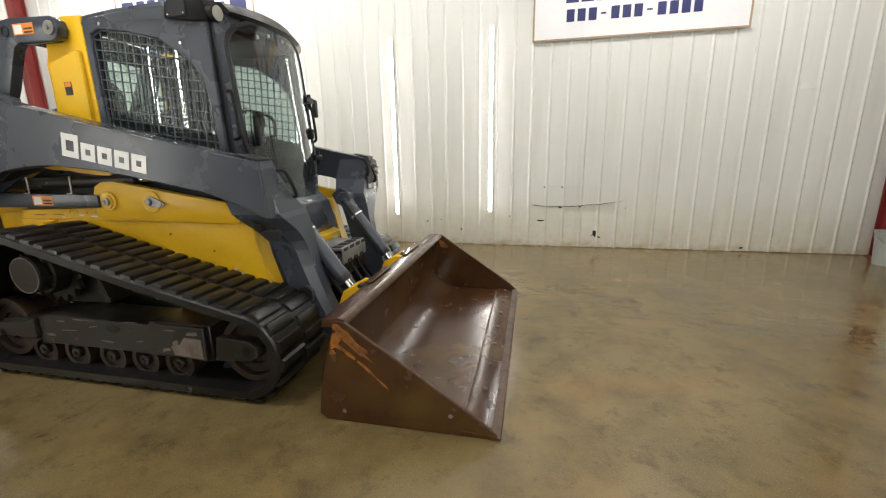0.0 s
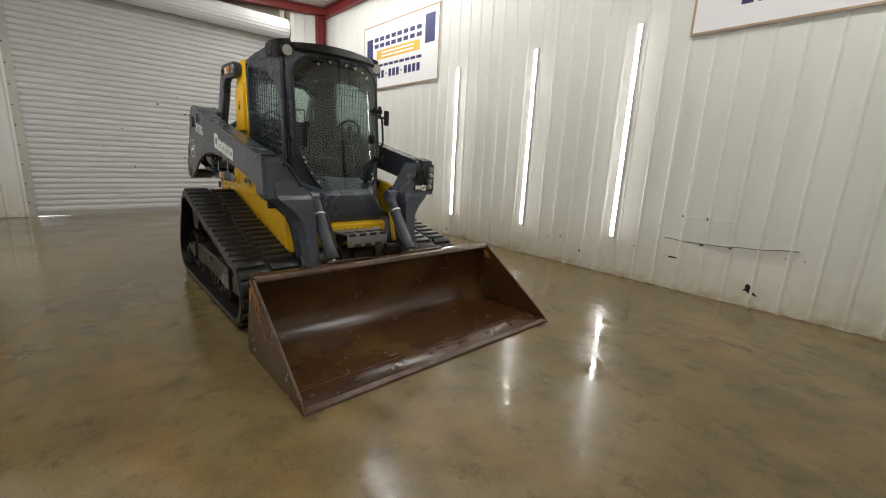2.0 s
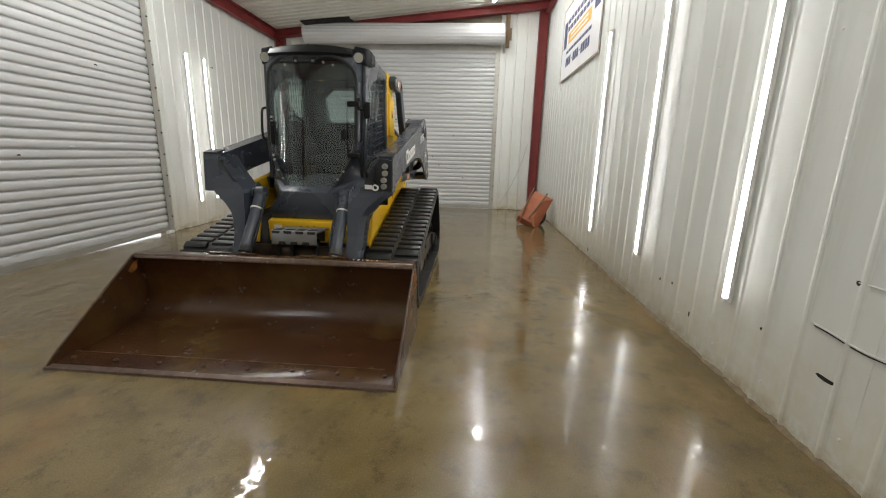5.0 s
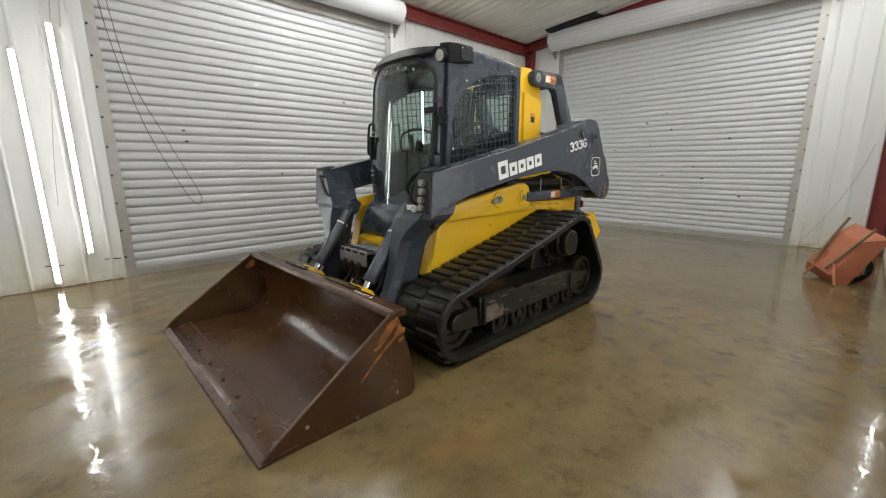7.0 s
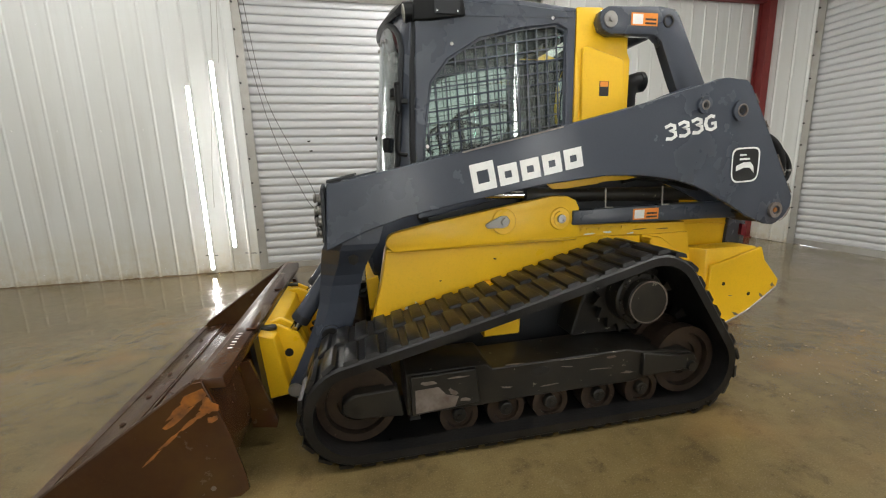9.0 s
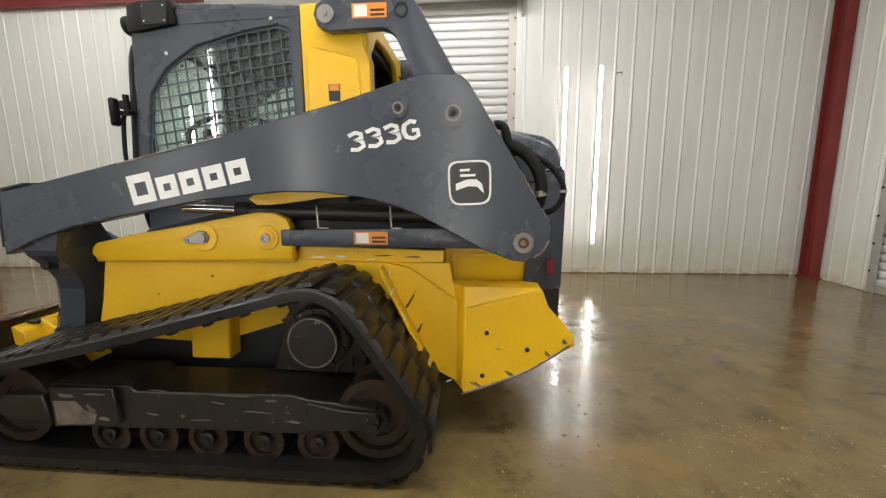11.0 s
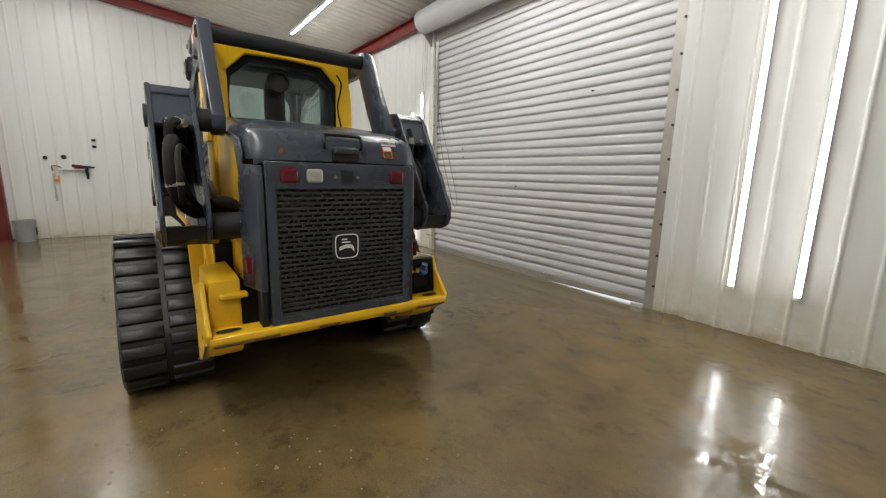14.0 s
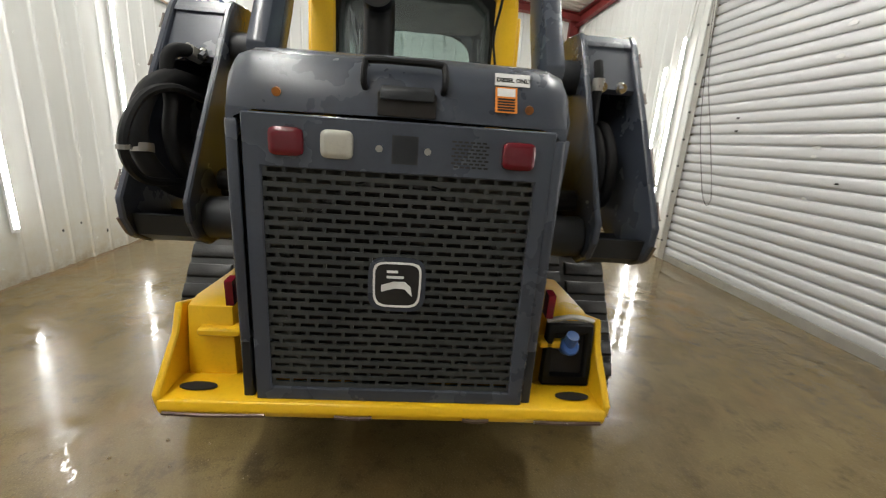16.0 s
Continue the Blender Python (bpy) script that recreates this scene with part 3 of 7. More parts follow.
for cx, cy in ((XB + 0.085, YD + 0.14), (XB + 0.085, YS - 0.15), (XF - 0.085, YD + 0.14), (XF - 0.085, YS - 0.15)):
    ob = part("steel_column", prism(h_section(cx, cy, 0.13, 0.19), "z", 0.0, roof(cy) - 0.16), M_RED, None, "maroon painted steel I-column in the corner of the hall")
    tagged(ob, category="column", group="steel frame", kind="structure")
    plate = part("base_plate", box(cx - 0.08, cx + 0.08, cy - 0.115, cy + 0.115, 0.0, 0.015), M_RED, ob)
for y, zt in ((YD + 0.085, roof(YD) - 0.01), (YS - 0.085, roof(YS) - 0.03)):
    s = 1 if y < 0 else -1
    ch = [(y - s * 0.05, zt), (y + s * 0.05, zt), (y + s * 0.05, zt - 0.02), (y - s * 0.035, zt - 0.02), (y - s * 0.035, zt - 0.20), (y + s * 0.05, zt - 0.20), (y + s * 0.05, zt - 0.22), (y - s * 0.05, zt - 0.22)]
    ob = part("eave_beam", prism(ch, "x", XB + 0.01, XF - 0.01), M_RED, None, "maroon painted steel channel along the top of the wall")
    tagged(ob, category="beam", group="steel frame", kind="structure")
for x in (XB + 0.15, XF - 0.15):
    y0, y1 = YD + 0.04, YS - 0.04
    rings = []
    for y in (y0, y1):
        zt = roof(y) - 0.012
        rings.append([(x - 0.09, y, zt), (x + 0.09, y, zt), (x + 0.09, y, zt - 0.015), (x + 0.008, y, zt - 0.015), (x + 0.008, y, zt - 0.145), (x + 0.09, y, zt - 0.145),
                      (x + 0.09, y, zt - 0.16), (x - 0.09, y, zt - 0.16), (x - 0.09, y, zt - 0.145), (x - 0.008, y, zt - 0.145), (x - 0.008, y, zt - 0.015), (x - 0.09, y, zt - 0.015)])
    ob = part("rafter", loft(rings), M_RED, None, "maroon painted steel rafter under the ceiling")
    tagged(ob, category="beam", group="steel frame", kind="structure")

# ceiling sheet missing over the end roller door: a near-black slab paints its shade
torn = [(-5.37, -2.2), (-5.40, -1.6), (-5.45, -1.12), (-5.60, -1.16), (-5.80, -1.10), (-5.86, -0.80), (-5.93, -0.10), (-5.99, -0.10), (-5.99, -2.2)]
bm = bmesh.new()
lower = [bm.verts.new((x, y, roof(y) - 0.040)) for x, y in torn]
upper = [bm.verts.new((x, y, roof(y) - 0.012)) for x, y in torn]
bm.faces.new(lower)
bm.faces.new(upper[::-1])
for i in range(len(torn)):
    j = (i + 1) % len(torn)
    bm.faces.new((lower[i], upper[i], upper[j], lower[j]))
ob = part("ceiling_gap_shade", finish(bm), M_HOLE, None, "near-black slab painted for the shaded gap of a missing ceiling sheet", False)
tagged(ob, category="gap", kind="structure")

# old timber over the end roller door
ob = part("timber_header", box(XB + 0.002, XB + 0.035, DOOR_B[0] - 0.05, DOOR_B[1] + 0.3, 3.87, 4.12), M_WOOD, None, "dark weathered timber board above the roller door")
tagged(ob, category="board", kind="structure")
ob = part("timber_post", box(XB + 0.03, XB + 0.12, DOOR_B[1] + 0.16, DOOR_B[1] + 0.25, 3.7, 4.36), M_WOOD, None, "short timber post above the roller door")
tagged(ob, category="post", kind="structure")


# ---- roller doors ----
def roller_door(name, label, m, width, height, gaps, roll_r, hood, pitch, base):
    """A curtain of curved steel slats between two guides, rolled up on a barrel. Local: along x, faces -y."""
    door = thing(name, label, "roller door", m)
    n = int((height - base) / pitch)
    prof = []
    for k in range(9):
        u = k / 8
        prof.append((0.003 - 0.013 * math.sin(math.pi * u) ** 0.38, u * (pitch - 0.019)))
    outline = prof + [(0.024, pitch - 0.018), (0.024, pitch), (0.028, pitch), (0.028, 0.0)]
    slat = mesh_of("slat", prism([(a, b) for a, b in outline], "x", 0.0, width), M_DOOR)
    for i in range(n):
        z = base + i * pitch
        piece("slat", slat, door, Matrix.Translation((0, 0, z)))
    # the bar rests on the floor but bends up towards its ends
    (len0, up0), (len1, up1) = gaps
    low = [(0.0, 0.001 + up0), (len0, 0.001), (width - len1, 0.001), (width, 0.001 + up1)]
    bar = bmesh.new()
    front = [bar.verts.new((x, -0.024, z)) for x, z in low + [(width, base + 0.004), (0.0, base + 0.004)]]
    rear = [bar.verts.new((v.co.x, 0.022, v.co.z)) for v in front]
    bar.faces.new(front)
    bar.faces.new(rear[::-1])
    for i in range(6):
        bar.faces.new((front[i], rear[i], rear[(i + 1) % 6], front[(i + 1) % 6]))
    finish(bar)
    part("bottom_bar", bar, M_GUIDE, door, "galvanised steel angle bar")
    for s, x in ((-1, -0.005), (1, width + 0.005)):
        poly = [(x - s * 0.04, 0.035), (x - s * 0.04, 0.028), (x + s * 0.0, 0.028), (x + s * 0.0, -0.028), (x - s * 0.04, -0.028), (x - s * 0.04, -0.035), (x + s * 0.075, -0.035), (x + s * 0.075, 0.035)]
        g = part("guide", prism(poly, "z", 0.0, height + 0.05), M_GUIDE, door, "galvanised steel guide rail with bolts")
        for k in range(11):
            z = 0.25 + k * 0.32
            part("bolt", cyl((x + s * 0.045, -0.035, z), (x + s * 0.045, -0.05, z), 0.013, 6), M_UNDER, g)
    # the barrel with the rolled-up curtain
    yc, zc = -0.06 - roll_r, height + roll_r * 0.75
    if hood:
        ring = [(yc + roll_r * math.cos(a), zc + roll_r * math.sin(a)) for a in (math.pi * 2 * k / 28 for k in range(28))]
    else:
        ring = [(yc + (roll_r + 0.012 * (k % 2)) * math.cos(a), zc + (roll_r + 0.012 * (k % 2)) * math.sin(a)) for k, a in enumerate(math.pi * 2 * k / 40 for k in range(40))]
    part("curtain_roll", prism(ring, "x", -0.13, width + 0.13), M_DOOR, door, "white roll of slats over the door")
    for x in (-0.16, width + 0.13):
        part("bracket", prism([(yc - roll_r * 0.55, zc - 0.05), (yc, zc + roll_r * 0.8), (0.0, zc + 0.16), (0.0, zc - 0.34), (-0.06, zc - 0.34)], "x", x, x + 0.03), M_GUIDE, door, "grey steel end bracket")
    part("lap_strip", box(0, width, -0.026, -0.014, height - 0.14, height + 0.06), M_GUIDE, door)
    return door


w_d = DOOR_D[1] - DOOR_D[0]
door_long = roller_door("roller_door", "closed white slatted steel roller door in the long wall", Matrix.Translation((DOOR_D[1], YD - 0.045, 0)) @ back, w_d, DOOR_D[2], ((0.4, 0.002), (1.6, 0.03)), 0.18, True, 0.1085, 0.0795)
w_b = DOOR_B[1] - DOOR_B[0]
door_end = roller_door("roller_door", "closed white slatted steel roller door in the end wall", Matrix.Translation((XB - 0.045, DOOR_B[0], 0)) @ Matrix.Rotation(radians(90), 4, "Z"), w_b, DOOR_B[2], ((0.5, 0.012), (0.3, 0.004)), 0.2, False, 0.0973, 0.092)
# slat chips: dark dents on the end door, painted glints on the long one
rnd = random.Random(21)


def chip(door, name, flat, w, h, mat, label):
    ring = [(w * rnd.uniform(0.3, 0.6) * math.cos(a), h * rnd.uniform(0.3, 0.6) * math.sin(a)) for a in (k * 0.7854 for k in range(8))]
    part(name, moved(prism(ring, "y", -0.0180, -0.0145), Matrix.Translation(flat)), mat, door, label)


for y, z in ((0.135, 2.258), (-0.202, 2.102), (-0.798, 1.592), (0.174, 1.099), (0.697, 1.26), (0.857, 1.049), (-0.66, 0.885), (0.25, 1.95), (-1.1, 1.25), (1.2, 1.75), (1.45, 0.75), (-0.1, 1.68)):
    chip(door_end, "dent", (y - DOOR_B[0], 0, z), rnd.uniform(0.03, 0.055), rnd.uniform(0.02, 0.035), M_HOLE, "small dark dent in a slat")
# Pale chips paint the reflected light that flashes on these slats.
for x, z in ((0.356, 2.409), (0.38, 2.175), (0.347, 1.473), (0.299, 0.171), (0.33, 1.05), (0.9, 1.9), (-0.5, 1.3), (0.36, 1.40)):
    chip(door_long, "glint", (DOOR_D[1] - x, 0, z), rnd.uniform(0.05, 0.11), rnd.uniform(0.02, 0.045), M_CAP, "bright glint painted on a slat")
for x, z in ((1.3, 1.75), (1.28, 1.62), (0.1, 1.20), (-1.0, 2.3)):
    chip(door_long, "dent", (DOOR_D[1] - x, 0, z), 0.05, 0.022, M_HOLE, "small dark dent in a slat")
ob = part("door_stop", box(-1.86, -1.74, YD + 0.01, YD + 0.06, 0.0, 0.045, 0.006), M_CAP, None, "small white plastic block at the foot of the roller door")
tagged(ob, category="door stop")

# ---- small panelled door in the plain end wall ----
door_1 = thing("door_1", "cream six-panel hinged door, closed, in the end wall", "door", kind="structure")
leaf = part("leaf", box(XF + 0.02, XF + 0.06, PDOOR[0] + 0.03, PDOOR[1] - 0.03, 0.01, PDOOR[2] - 0.03, 0.003), M_CREAM, door_1)
for y0, y1 in ((PDOOR[0] + 0.13, -2.52), (-2.43, PDOOR[1] - 0.13)):
    for z0, z1 in ((0.2, 0.75), (0.9, 1.45), (1.58, 1.86)):
        part("door_panel", ring_plate([(y0, z0), (y1, z0), (y1, z1), (y0, z1)], [(y0 + 0.035, z0 + 0.035), (y1 - 0.035, z0 + 0.035), (y1 - 0.035, z1 - 0.035), (y0 + 0.035, z1 - 0.035)], "x", XF + 0.008, XF + 0.022, 0.003), M_CREAM, leaf)
part("frame", joined(box(XF - 0.012, XF + 0.09, PDOOR[0] - 0.05, PDOOR[0] + 0.03, 0, PDOOR[2] + 0.03), box(XF - 0.012, XF + 0.09, PDOOR[1] - 0.03, PDOOR[1] + 0.05, 0, PDOOR[2] + 0.03),
                     box(XF - 0.012, XF + 0.09, PDOOR[0] + 0.03, PDOOR[1] - 0.03, PDOOR[2] - 0.03, PDOOR[2] + 0.05)), M_CREAM, door_1)
for z in (0.3, 1.05, 1.8):
    part("hinge", cyl((XF + 0.004, PDOOR[0] + 0.035, z - 0.05), (XF + 0.004, PDOOR[0] + 0.035, z + 0.05), 0.008, 8), M_STEEL, door_1)
part("knob", joined(cyl((XF + 0.02, PDOOR[1] - 0.1, 1.0), (XF - 0.03, PDOOR[1] - 0.1, 1.0), 0.012, 10), cyl((XF - 0.03, PDOOR[1] - 0.1, 1.0), (XF - 0.06, PDOOR[1] - 0.1, 1.0), 0.027, 14, bevel=0.006)), M_STEEL, door_1, "steel door knob")


# ---- tube lights ----
def tube_light(m, length, label, group, lit, housed=False):
    """A lit round tube between two end caps, clipped to a thin white backing strip. Local: along z, the wall at +y."""
    t = thing("tube_light", label, "lamp", m, group)
    # The housing is added to keep the tube's light off the ceiling.
    if housed:
        part("housing", prism([(-0.05, -0.004), (-0.035, 0.019), (0.035, 0.019), (0.05, -0.004), (0.053, -0.004), (0.038, 0.034), (-0.038, 0.034), (-0.053, -0.004)], "z", -0.01, length + 0.01), M_CAP, t, "white folded steel housing added to shield the ceiling from light")
    else:
        part("batten", box(-0.012, 0.012, 0.019, 0.030, -0.01, length + 0.01, 0.002), M_CAP, t)
    # The tube is drawn thick to take in its glare, and lit only in front.
    glow = [(0.023 * math.sin(a), -0.023 * math.cos(a)) for a in (radians(-71 + 14.2 * k) for k in range(11))]
    part("tube", prism(glow, "z", 0.03, length - 0.03), lit, t, "lit white tube")
    # Opaque back added to hold light off the surface behind.
    rear = [(0.0232 * math.sin(a), -0.0232 * math.cos(a)) for a in (radians(72 + 27 * k) for k in range(9))]
    part("tube_back", prism(rear, "z", 0.03, length - 0.03), M_CAP, t, "white opaque back added to block light behind the tube")
    for z in (0.0, length - 0.03):
        part("end_cap", cyl((0, 0, z), (0, 0, z + 0.03), 0.025, 14), M_CAP, t)
        part("clip", box(-0.006, 0.006, 0.0, 0.0195, z + 0.006, z + 0.024), M_CAP, t)
    return t


lamp_label = "lit white tube lamp fixed upright on the ribbed wall"
for x, z in ((-1.21, 0.36), (0.30, 0.42), (1.672, 0.47)):
    tube_light(Matrix.Translation((x, YS - 0.042, z)), 2.42, lamp_label, "wall tube lights", M_TUBE)
for x, z in ((-2.612, 0.40), (-3.066, 0.412), (2.695, 0.04), (2.386, 0.335)):
    tube_light(Matrix.Translation((x, YD + 0.042, z)) @ back, 2.42, lamp_label, "wall tube lights", M_TUBE)
# The tube at (2.15, 2.02) is unseen, added between the others of its row.
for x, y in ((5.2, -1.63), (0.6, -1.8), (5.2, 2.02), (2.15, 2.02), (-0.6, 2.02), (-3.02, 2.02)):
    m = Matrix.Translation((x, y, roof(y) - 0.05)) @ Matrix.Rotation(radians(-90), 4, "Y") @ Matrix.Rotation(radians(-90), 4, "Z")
    tube_light(m, 2.4, "lit white tube lamp under the ribbed ceiling", "ceiling tube lights", M_TUBE_BOOST if x < 1 or (x > 5 and y > 0) else M_TUBEC, True)


# ---- signs: plain shapes for the lettering ----
def wall_sign(x0, x1, z0, z1):
    s = thing("wall_sign", "white printed board with navy and gold shapes on the wall", "sign", group="wall signs")
    y = YS - 0.03
    w, h = x1 - x0, z1 - z0
    part("board", box(x0, x1, y - 0.006, y, z0, z1), M_SIGN, s)
    part("border", ring_plate([(x0, z0), (x1, z0), (x1, z1), (x0, z1)], [(x0 + 0.022, z0 + 0.022), (x1 - 0.022, z0 + 0.022), (x1 - 0.022, z1 - 0.022), (x0 + 0.022, z1 - 0.022)], "y", y - 0.010, y - 0.0065), M_TRIM, s, "thin brown border")

    def bar(name, u0, u1, v0, v1, mat, depth=0.009, slant=0.0):
        part(name, prism([(x0 + u0 * w, z0 + v0 * h), (x0 + u1 * w, z0 + v0 * h), (x0 + (u1 + slant) * w, z0 + v1 * h), (x0 + (u0 + slant) * w, z0 + v1 * h)], "y", y - depth, y - 0.0065), mat, s)
    # plain shapes: a row of blocks between two taller ones, a gold band, two lines of bars
    bar("navy_shape", 0.05, 0.14, 0.44, 0.80, M_NAVY)
    bar("navy_shape", 0.84, 0.95, 0.52, 0.90, M_NAVY)
    for i in range(8):
        u = 0.165 + i * 0.082
        bar("navy_shape", u, u + 0.060, 0.74, 0.80, M_NAVY)
        bar("navy_shape", u, u + 0.060, 0.64, 0.70, M_NAVY)
    bar("gold_band", 0.20, 0.78, 0.46, 0.60, M_GOLD)
    bar("white_bar", 0.27, 0.71, 0.545, 0.57, M_SIGN, 0.011)
    bar("white_bar", 0.27, 0.71, 0.49, 0.515, M_SIGN, 0.011)
    for i in range(9):
        bar("navy_bar", 0.16 + i * 0.073, 0.22 + i * 0.073, 0.345, 0.385, M_NAVY)
    for i in range(12):
        if i in (3, 7):
            bar("navy_bar", 0.17 + i * 0.053, 0.195 + i * 0.053, 0.22, 0.235, M_NAVY)
        else:
            bar("navy_bar", 0.165 + i * 0.053, 0.203 + i * 0.053, 0.17, 0.285, M_NAVY)
    return s


wall_sign(-4.12, -1.725, 2.655, 3.87)
wall_sign(2.19, 4.64, 2.655, 3.87)

# ---- small things in the hall ----
cable = thing("hanging_cable", "thin black cable hanging in a long loop before the roller door", "cable")
part("cord", sweep([(2.00, YD + 0.08, 3.75), (1.93, YD + 0.06, 2.8), (1.72, YD + 0.09, 1.8), (1.42, YD + 0.11, 1.05), (1.30, YD + 0.11, 0.85), (1.24, YD + 0.11, 0.86), (1.25, YD + 0.11, 1.0), (1.50, YD + 0.09, 1.6), (1.80, YD + 0.08, 2.4), (1.95, YD + 0.08, 3.72)], 0.0034, 6, 8), M_UNDER, cable)
cable2 = thing("hanging_cable", "pair of thin grey cords hanging beside the roller door", "cable")
part("cord", sweep([(2.28, YD + 0.05, 3.9), (2.34, YD + 0.045, 3.0), (2.52, YD + 0.045, 1.6), (2.58, YD + 0.045, 0.9)], 0.004, 6, 6), M_GUIDE, cable2)
part("cord", sweep([(2.20, YD + 0.05, 3.9), (2.28, YD + 0.045, 2.9), (2.30, YD + 0.045, 2.72)], 0.004, 6, 6), M_GUIDE, cable2)
cable3 = thing("hanging_cable", "thin grey cord looped over the end wall sheets", "cable")
part("cord", sweep([(XB + 0.05, 2.98, 1.6), (XB + 0.05, 2.85, 1.1), (XB + 0.06, 2.62, 0.55), (XB + 0.07, 2.42, 0.2), (XB + 0.08, 2.32, 0.01)], 0.005, 6, 6), M_GUIDE, cable3)

pail = thing("pail", "grey plastic pail with dark smudges standing in the corner", "bucket", Matrix.Translation((XF - 0.24, YS - 0.46, 0)))
part("body", joined(cyl((0, 0, 0.0), (0, 0, 0.35), 0.125, 28, 0.15), pipe((0, 0, 0.35), (0, 0, 0.375), 0.158, 0.14, 28), pipe((0, 0, 0.30), (0, 0, 0.312), 0.153, 0.14, 28)), M_PAIL, pail)
part("handle", sweep([(0.155, 0, 0.32), (0.13, -0.09, 0.26), (0, -0.16, 0.22), (-0.13, -0.09, 0.26), (-0.155, 0, 0.32)], 0.004, 6), M_STEEL, pail, "thin wire handle")
part("smudge", prism([(-0.05, 0.12), (0.02, 0.10), (0.06, 0.15), (0.03, 0.23), (-0.03, 0.24), (-0.06, 0.19)], "y", -0.147, -0.143), M_HOLE, pail)

shelf = thing("wall_bracket", "white wall bracket holding a red and black hose nozzle", "bracket")
part("rail", box(XF - 0.07, XF - 0.027, 1.95, 2.33, 1.255, 1.285, 0.004), M_CAP, shelf)
for y in (1.99, 2.30):
    part("arm", box(XF - 0.065, XF - 0.002, y - 0.012, y + 0.012, 1.205, 1.2545), M_GUIDE, shelf)
part("hook_arm", sweep([(XF - 0.02, 2.28, 1.30), (XF - 0.05, 2.34, 1.325), (XF - 0.06, 2.40, 1.32), (XF - 0.05, 2.40, 1.24)], 0.012, 8, 4), M_WOOD, shelf, "rusty brown hook")
nozzle = thing("hose_nozzle", "black and red hose nozzle lying on the wall bracket", "nozzle")
part("barrel", cyl((XF - 0.05, 1.81, 1.312), (XF - 0.05, 2.13, 1.338), 0.014, 14, 0.028, bevel=0.004), M_BLACK, nozzle)
part("grip", prism([(1.90, 1.30), (1.96, 1.30), (1.94, 1.09), (1.90, 1.09)], "x", XF - 0.068, XF - 0.032, 0.006), M_BLACK, nozzle)
part("trigger", box(XF - 0.082, XF - 0.070, 1.965, 2.10, 1.287, 1.345, 0.004), M_TAIL, nozzle, "red body shell")
tap = thing("tap", "small grey tap and pipe stub on the end wall", "tap")
part("pipe", cyl((XF - 0.04, 2.40, 0.69), (XF - 0.04, 2.40, 1.19), 0.014, 10), M_GUIDE, tap)
part("valve", joined(cyl((XF - 0.04, 2.40, 1.08), (XF - 0.04, 2.33, 1.08), 0.016, 10), cyl((XF - 0.04, 2.33, 1.16), (XF - 0.04, 2.33, 1.03), 0.014, 10)), M_ORANGE, tap)
part("clamp", box(XF - 0.055, XF - 0.003, 2.38, 2.42, 0.75, 0.78), M_GUIDE, tap)
for y, z in ((1.78, 1.70), (1.78, 1.82)):
    ob = part("wall_clip", box(XF - 0.05, XF - 0.004, y - 0.03, y + 0.03, z - 0.022, z + 0.022, 0.006), M_BLACK, None, "small black plastic clip on the end wall")
    tagged(ob, category="clip", group="wall clips")
for y, z, size in ((2.48, 1.468, 0.034), (2.23, 1.489, 0.042)):
    ob = part("wall_plug", joined(cyl((XF - 0.003, y, z), (XF - 0.05, y, z), size, 14, size * 0.8, bevel=0.006), cyl((XF - 0.05, y, z), (XF - 0.058, y, z), size * 0.4, 8)), M_GREYD, None, "dark round plug on the end wall")
    tagged(ob, category="plug", group="wall plugs")


# ---- ragged mud along the foot of the walls ----
def mud_line(x0, y0, x1, y1, nx, ny, seed):
    """A low strip with a torn edge from one point to another; (nx, ny) points into the room."""
    rnd = random.Random(seed)
    n = max(8, int(math.hypot(x1 - x0, y1 - y0) / 0.045))
    bm = bmesh.new()
    rows = []
    for k in range(n + 1):
        u = k / n
        x, y = x0 + (x1 - x0) * u, y0 + (y1 - y0) * u
        w = 0.016 + 0.012 * math.sin(k * 0.37 + seed) ** 2 + rnd.uniform(0.0, 0.018)
        h = rnd.uniform(0.005, 0.018)
        rows.append([bm.verts.new((x + nx * d, y + ny * d, z)) for d, z in ((0.0, h), (w * 0.45, h * 0.7), (w, 0.0004))])
    for a, b in zip(rows, rows[1:]):
        for i in range(2):
            bm.faces.new((a[i], a[i + 1], b[i + 1], b[i]))
    bmesh.ops.recalc_face_normals(bm, faces=bm.faces)
    ob = part("mud", bm, M_MUD, None, "ragged line of brown mud along the wall foot", True)
    tagged(ob, category="mud", kind="stuff")


mud_line(XB + 0.25, YS - 0.004, XF - 0.1, YS - 0.004, 0, -1, 1)
mud_line(XB + 0.25, YD + 0.004, DOOR_D[0] - 0.1, YD + 0.004, 0, 1, 2)
mud_line(DOOR_D[1] + 0.1, YD + 0.004, XF - 0.1, YD + 0.004, 0, 1, 3)
mud_line(XB + 0.004, DOOR_B[1] + 0.1, XB + 0.004, YS - 0.25, 1, 0, 4)

ob = part("wall_hook", sweep([(-3.345, YD + 0.012, 2.70), (-3.335, YD + 0.03, 2.722), (-3.30, YD + 0.035, 2.722), (-3.262, YD + 0.03, 2.708)], 0.006, 6, 3), M_BLACK, None, "small black bent wire hook on the ribbed wall")
tagged(ob, category="hook")

